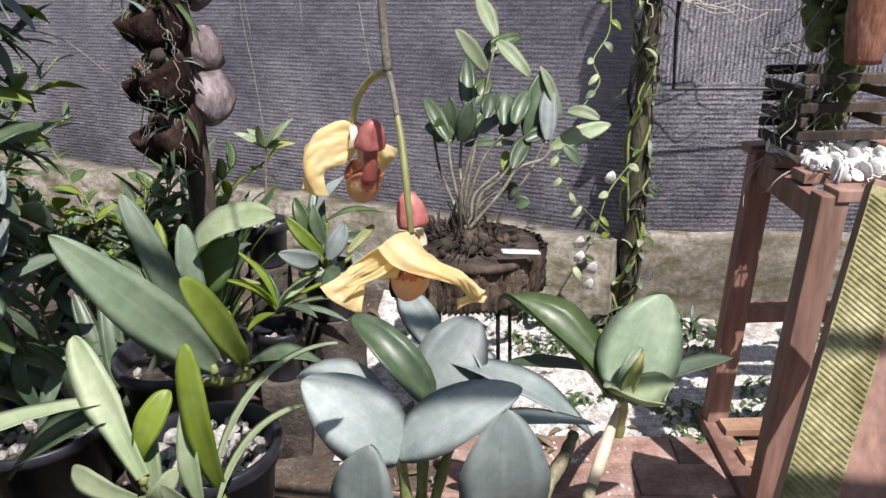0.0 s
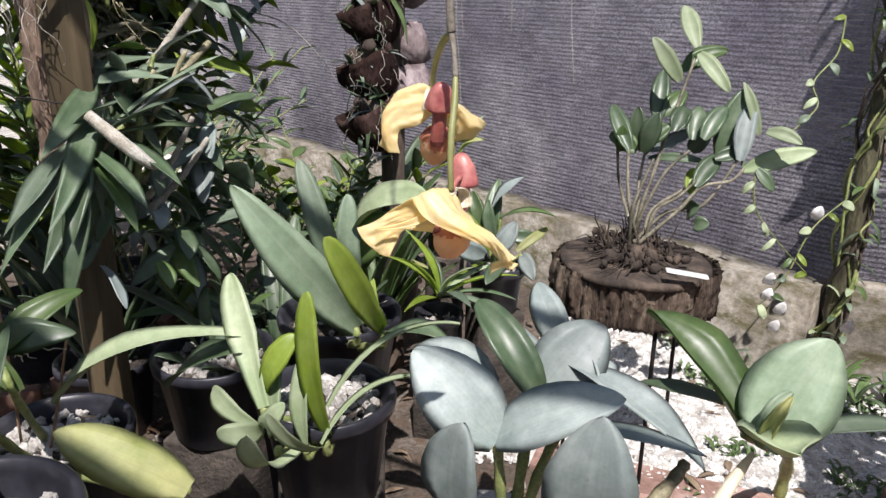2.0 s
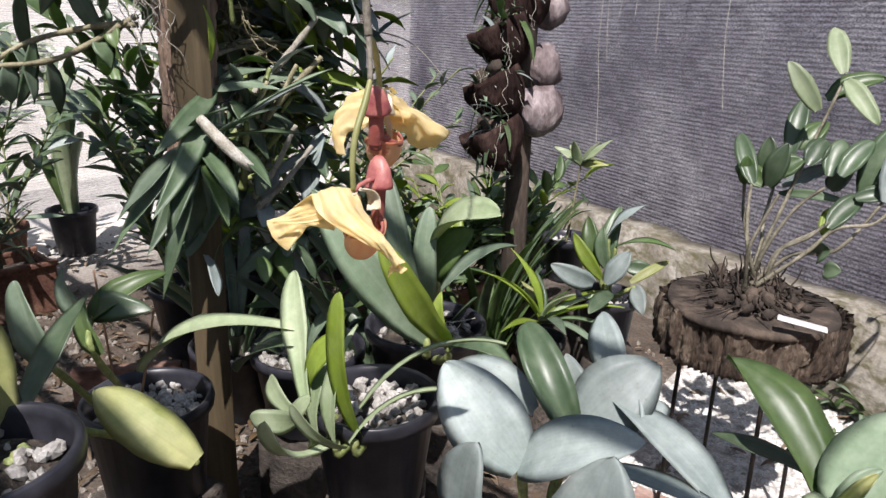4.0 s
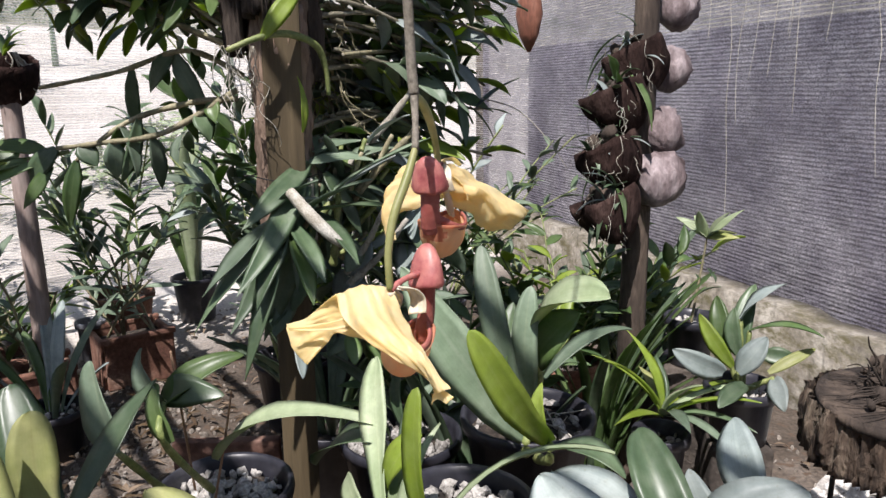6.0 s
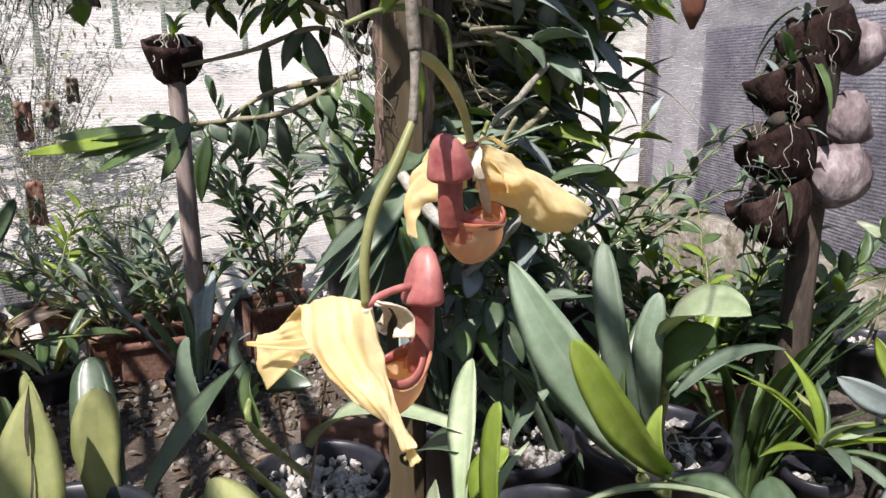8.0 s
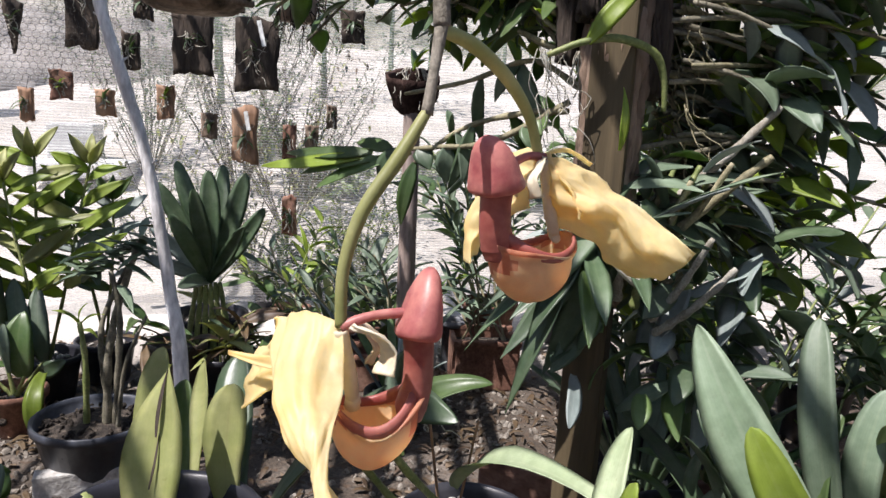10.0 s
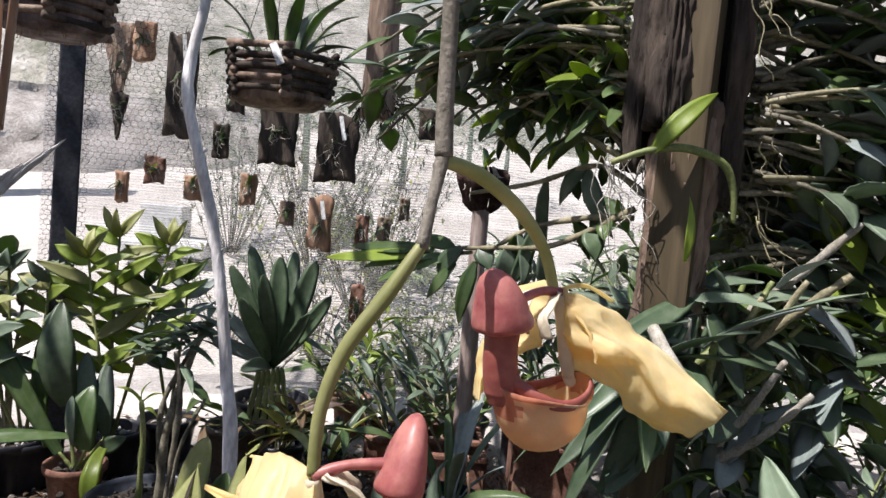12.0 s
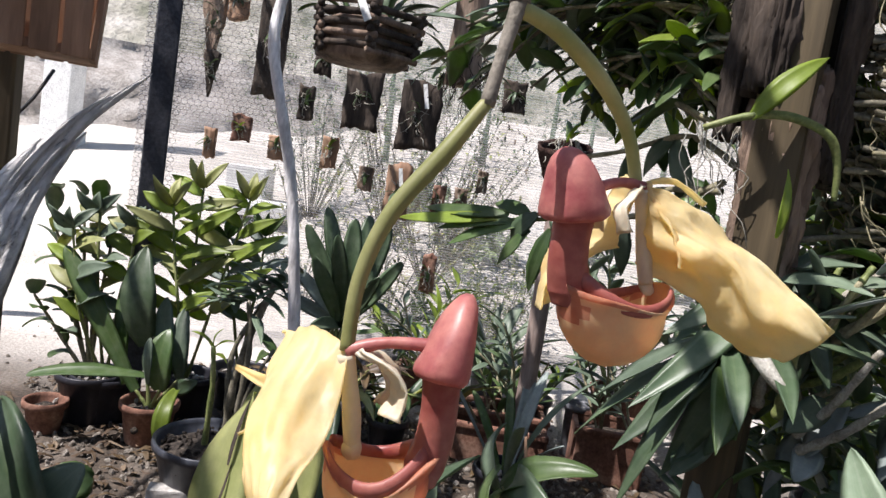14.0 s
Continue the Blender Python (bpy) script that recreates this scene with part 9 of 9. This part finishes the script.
plaque((-2.899, -0.112, 0.954), 0.077, 0.106, RAW_WOOD, "small tan wooden tablet", 10)
plaque((-2.888, 0.132, 0.969), 0.070, 0.141, RAW_WOOD, "tan tablet with a yellow flower", 11, lime=True)
plaque((-2.894, 0.307, 0.878), 0.064, 0.105, BARK, "small dark bark tablet", 12)
plaque((-2.881, 0.458, 0.840), 0.106, 0.223, RAW_WOOD, "red-brown wooden mount with peaked top and tag", 13, True, True, True)
plaque((-2.887, 0.647, 0.822), 0.058, 0.152, TERRACOTTA, "narrow reddish clay tablet on the net", 14)
plaque((-2.895, 0.743, 0.845), 0.058, 0.104, BARK, "small bark tablet with leaves", 15)
plaque((-2.893, 0.830, 0.940), 0.046, 0.103, BARK, "small rough bark tablet on the net", 16)
plaque((-2.886, 0.052, 1.360), 0.071, 0.119, BARK_DARK, "small dark mount with roots", 17)
plaque((-2.885, 0.913, 1.329), 0.103, 0.137, BARK_DARK, "dark mount with trailing roots", 18)
plaque((-2.895, 0.649, 0.494), 0.065, 0.168, TERRACOTTA, "narrow reddish tablet on the net", 19)

# hanging log with a tuft of roots
hp = V((-2.028, 0.696, 1.340))
th = thing("hung_log_mount", hp + UP * 0.4, "short grey trunk hung up with a dark orchid and root tuft", "orchid mount")
b = bmesh.new(); tube(b, [hp + UP * 0.5, hp + UP * 0.2, hp - UP * 0.10], [0.05, 0.052, 0.055], 16, 12, 0.12); part("trunk", b, BARK, th)
b = bmesh.new(); tube(b, [hp + UP * 0.48, hp + UP * (2.36 - hp.z)], [0.0015, 0.0015], 5, 2); part("wire", b, METAL, th)
bm = bmesh.new()
for i in range(60):
    a_ = rnd.uniform(0, 6.28)
    p = hp + Vector((0.06 * math.cos(a_), 0.06 * math.sin(a_), -0.02 + rnd.uniform(-0.06, 0.05)))
    root_line(bm, p, p + Vector((rnd.uniform(-0.04, 0.04), rnd.uniform(-0.06, 0.06), -rnd.uniform(0.03, 0.16))), 0.0018, rnd)
tagged(part("root_mass", bm, BARK_DARK, th), kind="stuff")
for i in range(16):
    a_ = rnd.uniform(0, 6.28)
    p = hp + Vector((0.05 * math.cos(a_), 0.05 * math.sin(a_), -0.05))
    leaf(th, p, p + Vector((0.11 * math.cos(a_), 0.11 * math.sin(a_), rnd.uniform(-0.08, 0.1))), 0.025, rnd.choice((LEAF_DARK, LEAF_MID)), shape="strap", nl=8)

# slatted hanging basket
bc = V((-1.437, 0.470, 1.243))
th = thing("hanging_basket", bc + UP * 0.12, "hexagonal basket of stacked dark sticks with a leafy orchid", "hanging basket")
for lvl in range(5):
    for k in range(6):
        a0, a1 = math.pi / 3 * k + 0.25, math.pi / 3 * (k + 1) + 0.25
        R = 0.126 + 0.003 * lvl
        z_ = -0.04 + lvl * 0.024 + (0.012 if k % 2 else 0)
        p0, p1 = bc + Vector((R * math.cos(a0), R * math.sin(a0), z_)), bc + Vector((R * math.cos(a1), R * math.sin(a1), z_))
        e_ = (p1 - p0) * 0.09
        b = bmesh.new(); tube(b, [p0 - e_, p1 + e_], [0.0085, 0.0085], 8, 3, 0.1); part("stick", b, BARK_DARK if (lvl + k) % 3 else BARK, th)
b = bmesh.new(); lathe(b, bc, [(0.09, -0.062), (0.112, -0.05), (0.112, 0.03), (0.06, 0.06), (0.01, 0.07)], 18, 0.08); part("moss", b, BARK, th, "brown fibre filling")
for k in range(3):
    a_ = k * 2.1
    b = bmesh.new(); tube(b, [bc + Vector((0.13 * math.cos(a_), 0.13 * math.sin(a_), 0.06)), bc + UP * 0.45], [0.001, 0.001], 5, 2); part("wire", b, METAL, th)
b = bmesh.new(); tube(b, [bc + UP * 0.44, bc + UP * (2.36 - bc.z)], [0.0012, 0.0012], 5, 2); part("wire", b, METAL, th)
b = bmesh.new(); beam(b, V((-1.305, 0.468, 1.312)), V((-1.278, 0.494, 1.262)), 0.018, 0.002, (1, 0, 0)); part("tag", b, WHITE, th, "white plastic tag", smooth=False)
for i in range(16):
    a_ = rnd.uniform(0, 6.28)
    p = bc + Vector((0.06 * math.cos(a_), 0.06 * math.sin(a_), 0.05))
    leaf(th, p, p + Vector((0.09 * math.cos(a_), 0.13 * math.sin(a_), rnd.uniform(0.0, 0.18))), 0.035, rnd.choice((LEAF_DARK, LEAF_MID)), shape="oval", nl=8)

# second basket of stacked sticks, hung higher beside the opening
bc = V((-1.31, -0.015, 1.338))
th = thing("hanging_basket", bc + UP * 0.12, "hexagonal basket of stacked grey-brown sticks hung by the opening", "hanging basket")
for lvl in range(6):
    for k in range(6):
        a0, a1 = math.pi / 3 * k + 0.35, math.pi / 3 * (k + 1) + 0.35
        R = 0.124 + 0.003 * lvl
        z_ = -0.04 + lvl * 0.024 + (0.012 if k % 2 else 0)
        p0, p1 = bc + Vector((R * math.cos(a0), R * math.sin(a0), z_)), bc + Vector((R * math.cos(a1), R * math.sin(a1), z_))
        e_ = (p1 - p0) * 0.09
        b = bmesh.new(); tube(b, [p0 - e_, p1 + e_], [0.0085, 0.0085], 8, 3, 0.1); part("stick", b, BARK if (lvl + k) % 3 else BARK_DARK, th)
b = bmesh.new(); lathe(b, bc, [(0.09, -0.062), (0.112, -0.05), (0.112, 0.03), (0.06, 0.06), (0.01, 0.07)], 18, 0.08); part("moss", b, COCO_OUT, th, "brown fibre filling")
b = bmesh.new()
for k in range(90):
    a_, q_ = rnd.uniform(0, 6.28), rnd.uniform(0.05, 0.115)
    p = bc + Vector((q_ * math.cos(a_), q_ * math.sin(a_), -0.05))
    root_line(b, p, p + Vector((rnd.uniform(-0.01, 0.01), rnd.uniform(-0.01, 0.01), -rnd.uniform(0.008, 0.03))), 0.0009, rnd, 0.1, 2)
tagged(part("fringe", b, RAW_WOOD, th, "fringe of brown fibre under the basket"), kind="stuff")
for k in range(3):
    a_ = k * 2.1
    b = bmesh.new(); tube(b, [bc + Vector((0.13 * math.cos(a_), 0.13 * math.sin(a_), 0.08)), bc + UP * 0.45], [0.001, 0.001], 5, 2); part("wire", b, METAL, th)
b = bmesh.new(); tube(b, [bc + UP * 0.44, bc + UP * (2.36 - bc.z)], [0.0012, 0.0012], 5, 2); part("wire", b, METAL, th)

# hanging crate of upright slats
cc = V((-0.748, 0.078, 1.114))
ux, uy = Vector((0.45, -0.9, 0)).normalized(), Vector((0.9, 0.45, 0)).normalized()
th = thing("hanging_crate", cc + UP * 0.2, "brown hanging crate of upright wooden slats", "hanging crate")
for face in range(4):
    o, d_ = ((uy * 0.085, ux), (-uy * 0.085, ux), (ux * 0.085, uy), (-ux * 0.085, uy))[face]
    for i in range(4):
        off = d_ * (-0.063 + i * 0.042)
        lean = o * 0.18
        b = bmesh.new(); beam(b, cc + o + off - UP * 0.075, cc + o + off + lean + UP * 0.17, 0.036, 0.010, o.normalized(), 0.002); part("slat", b, RAW_WOOD, th, smooth=False)
b = bmesh.new(); beam(b, cc - ux * 0.085 - UP * 0.066, cc + ux * 0.085 - UP * 0.066, 0.17, 0.014, UP); part("floor", b, RAW_WOOD, th, smooth=False)
b = bmesh.new(); beam(b, cc + uy * 0.10 - ux * 0.03 + UP * 0.10, cc + uy * 0.12 + ux * 0.0 + UP * 0.03, 0.02, 0.003, uy); part("tag", b, WHITE, th, "white plastic tag", smooth=False)
b = bmesh.new(); tube(b, [cc + UP * 0.0, cc + UP * (2.36 - cc.z)], [0.0015, 0.0015], 5, 2); part("wire", b, METAL, th)

# short pole topped with a coconut half
sx, sy = -1.845, 1.045
th = thing("short_coconut_pole", (sx, sy, 0), "short wooden pole topped by a coconut half with roots", "plant pole")
b = bmesh.new(); tube(b, [(sx, sy, -0.05), (sx + 0.01, sy, 0.5), (sx, sy, 1.03)], [0.03, 0.028, 0.026], 10, 10, 0.06); part("pole", b, surface("pinkish_pole_wood", (0.16, 0.11, 0.09), (0.30, 0.23, 0.20), (0.46, 0.39, 0.35), 16, 0.85, 0.8, (1, 1, 0.2), 5.0), th, "dusty pinkish-brown pole")
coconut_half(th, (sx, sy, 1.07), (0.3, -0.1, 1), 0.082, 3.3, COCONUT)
bm = bmesh.new()
for i in range(14):
    a_ = rnd.uniform(0, 6.28)
    root_line(bm, (sx + 0.03 * math.cos(a_), sy + 0.03 * math.sin(a_), 1.11), (sx + 0.08 * math.cos(a_), sy + 0.08 * math.sin(a_), 1.03 + rnd.uniform(-0.06, 0.06)), 0.002, rnd)
tagged(part("root_mass", bm, ROOT, th), kind="stuff")
for i in range(5):
    a_ = rnd.uniform(0, 6.28)
    leaf(th, (sx, sy, 1.1), (sx + 0.07 * math.cos(a_), sy + 0.07 * math.sin(a_), 1.14 + rnd.uniform(-0.03, 0.06)), 0.022, rnd.choice((LEAF_MID, LEAF_LIME)), shape="lance", nl=8)

# dry shrubs in the yard, seen through the pale net
def airy_shrub(name, at, label, n, h, mats, seed, dense):
    """Thin branching stems with a thin crown of many small leaves."""
    r_ = random.Random(seed)
    at = Vector((at[0], at[1], ground_height(at[0], at[1])))
    th = thing(name, at, label, "shrub")
    tips = []
    for i in range(n):
        a_ = r_.uniform(0, 6.28)
        L = h * r_.uniform(0.6, 1.1)
        pts = [at + Vector((0.03 * math.cos(a_), 0.03 * math.sin(a_), -0.02))]
        for k in range(4):
            pts.append(pts[-1] + Vector((math.cos(a_) * 0.13 * L + r_.uniform(-0.05, 0.05), math.sin(a_) * 0.13 * L + r_.uniform(-0.05, 0.05), L * 0.25)))
        part("stem", tube(bmesh.new(), pts, [0.005, 0.003, 0.0012], 5, 10, 0.2), CANE_GREY, th)
        tips += spline(pts, 24)[5:]
    for mat_ in mats:
        bm = bmesh.new()
        for i in range(n * dense):
            p = r_.choice(tips) + Vector((r_.uniform(-0.07, 0.07), r_.uniform(-0.07, 0.07), r_.uniform(-0.05, 0.05)))
            d_ = Vector((r_.uniform(-1, 1), r_.uniform(-1, 1), r_.uniform(-0.6, 0.8))).normalized()
            blade(bm, p, p + d_ * r_.uniform(0.03, 0.07), r_.uniform(0.010, 0.02), nl=3)
        tagged(part("crown", bm, mat_, th), kind="stuff")


for name_, at_, n_, h_, sd_, mats_ in (("dry_shrub", (-3.6, 0.45, 0), 14, 0.85, 201, (LEAF_OLD, LEAF_SAGE)), ("dusty_shrub", (-3.9, 1.05, 0), 7, 0.5, 202, (LEAF_SAGE, LEAF_LIME)), ("grey_shrub", (-3.8, -0.1, 0), 12, 0.8, 203, (LEAF_SAGE, LEAF_OLD)), ("dry_shrub", (-4.4, 0.6, 0), 20, 1.4, 204, (LEAF_OLD, LEAF_RED)), ("dusty_shrub", (-3.5, 0.95, 0), 12, 0.55, 205, (LEAF_LIME, LEAF_OLD))):
    airy_shrub(name_, at_, "dry airy shrub with dusty small leaves in the yard", n_, h_, mats_, sd_, 14)
for name_, at_, n_, h_, sd_, mats_ in (("dusty_shrub", (-4.9, 0.7, 0), 18, 1.3, 211, (LEAF_SAGE, LEAF_MID)), ("grey_shrub", (-5.3, 0.2, 0), 28, 1.9, 212, (LEAF_SAGE, LEAF_SAGE)), ("dusty_shrub", (-5.6, -0.5, 0), 24, 1.7, 214, (LEAF_SAGE, LEAF_MID))):
    airy_shrub(name_, at_, "tall dusty grey-green shrub beyond the pale net", n_, h_, mats_, sd_, 26)

# litter and pale stones strewn between the western pots
r_ = random.Random(301)
bm = bmesh.new()
spots = []
for i in range(3600):
    x_, y_ = r_.uniform(-2.3, -0.45), r_.uniform(-0.7, 1.5)
    if noise.noise(Vector((x_ * 2.3, y_ * 2.3, 9))) > -0.25:
        spots.append(Vector((x_, y_, ground_height(x_, y_) + 0.003)))
lumps(bm, spots, 0.010, 0.7, 1, 0.6, r_)
tagged(link_mesh("scattered_stones", bm, CHIPS, None, False), "pale stones scattered on the soil between pots", "stones", kind="stuff")
bm = bmesh.new()
for i in range(1100):
    x_, y_, a_ = r_.uniform(-2.3, -0.3), r_.uniform(-0.7, 1.6), r_.uniform(0, 6.28)
    p = Vector((x_, y_, ground_height(x_, y_) + 0.004))
    blade(bm, p, p + Vector((math.cos(a_) * 0.05, math.sin(a_) * 0.05, r_.uniform(0.0, 0.014))), r_.uniform(0.008, 0.022), nl=3)
tagged(link_mesh("leaf_litter", bm, LEAF_RED), "dry brown fallen leaves on the soil", "litter", kind="stuff")

# ---- leafy plants left of the blue-black pot ----
bushy("leafy_green_plant", (-0.62, 1.62, 0), "tall plant with fresh green leaves on upright canes", 12, 0.36, 0.5, 0.10, 0.036, (LEAF_MID, LEAF_DARK, LEAF_MID, LEAF_LIME), 91, 0.11, 0.2, None, 11, 0.35)
bushy("leafy_dark_plant", (-0.85, 2.1, 0), "leafy dark green plant with light tips", 12, 0.38, 0.5, 0.09, 0.032, (LEAF_DARK, LEAF_MID, LEAF_SAGE), 92, 0.11, 0.2, None, 11, 0.35)
bushy("leafy_kerb_plant", (-0.62, 2.3, 0), "leafy mid-green plant before the kerb", 11, 0.36, 0.5, 0.09, 0.03, (LEAF_MID, LEAF_LIME, LEAF_DARK), 93, 0.11, 0.2, None, 11, 0.35)
strappy("shaded_pot_plant", (-0.45, 1.45, 0), "dark strap leaves in a black pot", 14, 0.36, 0.28, 0.05, (LEAF_DARK, LEAF_SAGE), 94, 0.12, 0.22)
bushy("dense_shrub", (-1.50, 1.88, 0), "dense green shrub behind the post", 11, 0.85, 0.35, 0.13, 0.044, (LEAF_MID, LEAF_MID, LEAF_SAGE, LEAF_LIME), 95, 0.13, 0.24, None, 20, 0.25)
bushy("tall_shaded_shrub", (-2.25, 2.35, 0), "tall leafy shrub in a pot before the net", 18, 1.15, 0.35, 0.13, 0.04, (LEAF_DARK, LEAF_SAGE, LEAF_MID), 96, 0.13, 0.24, None, 14, 0.25)
bushy("mid_shrub", (-1.36, 1.60, 0), "green cane plant behind the post", 10, 0.7, 0.3, 0.12, 0.036, (LEAF_SAGE, LEAF_MID, LEAF_LIME), 97, 0.12, 0.22, None, 20, 0.25)
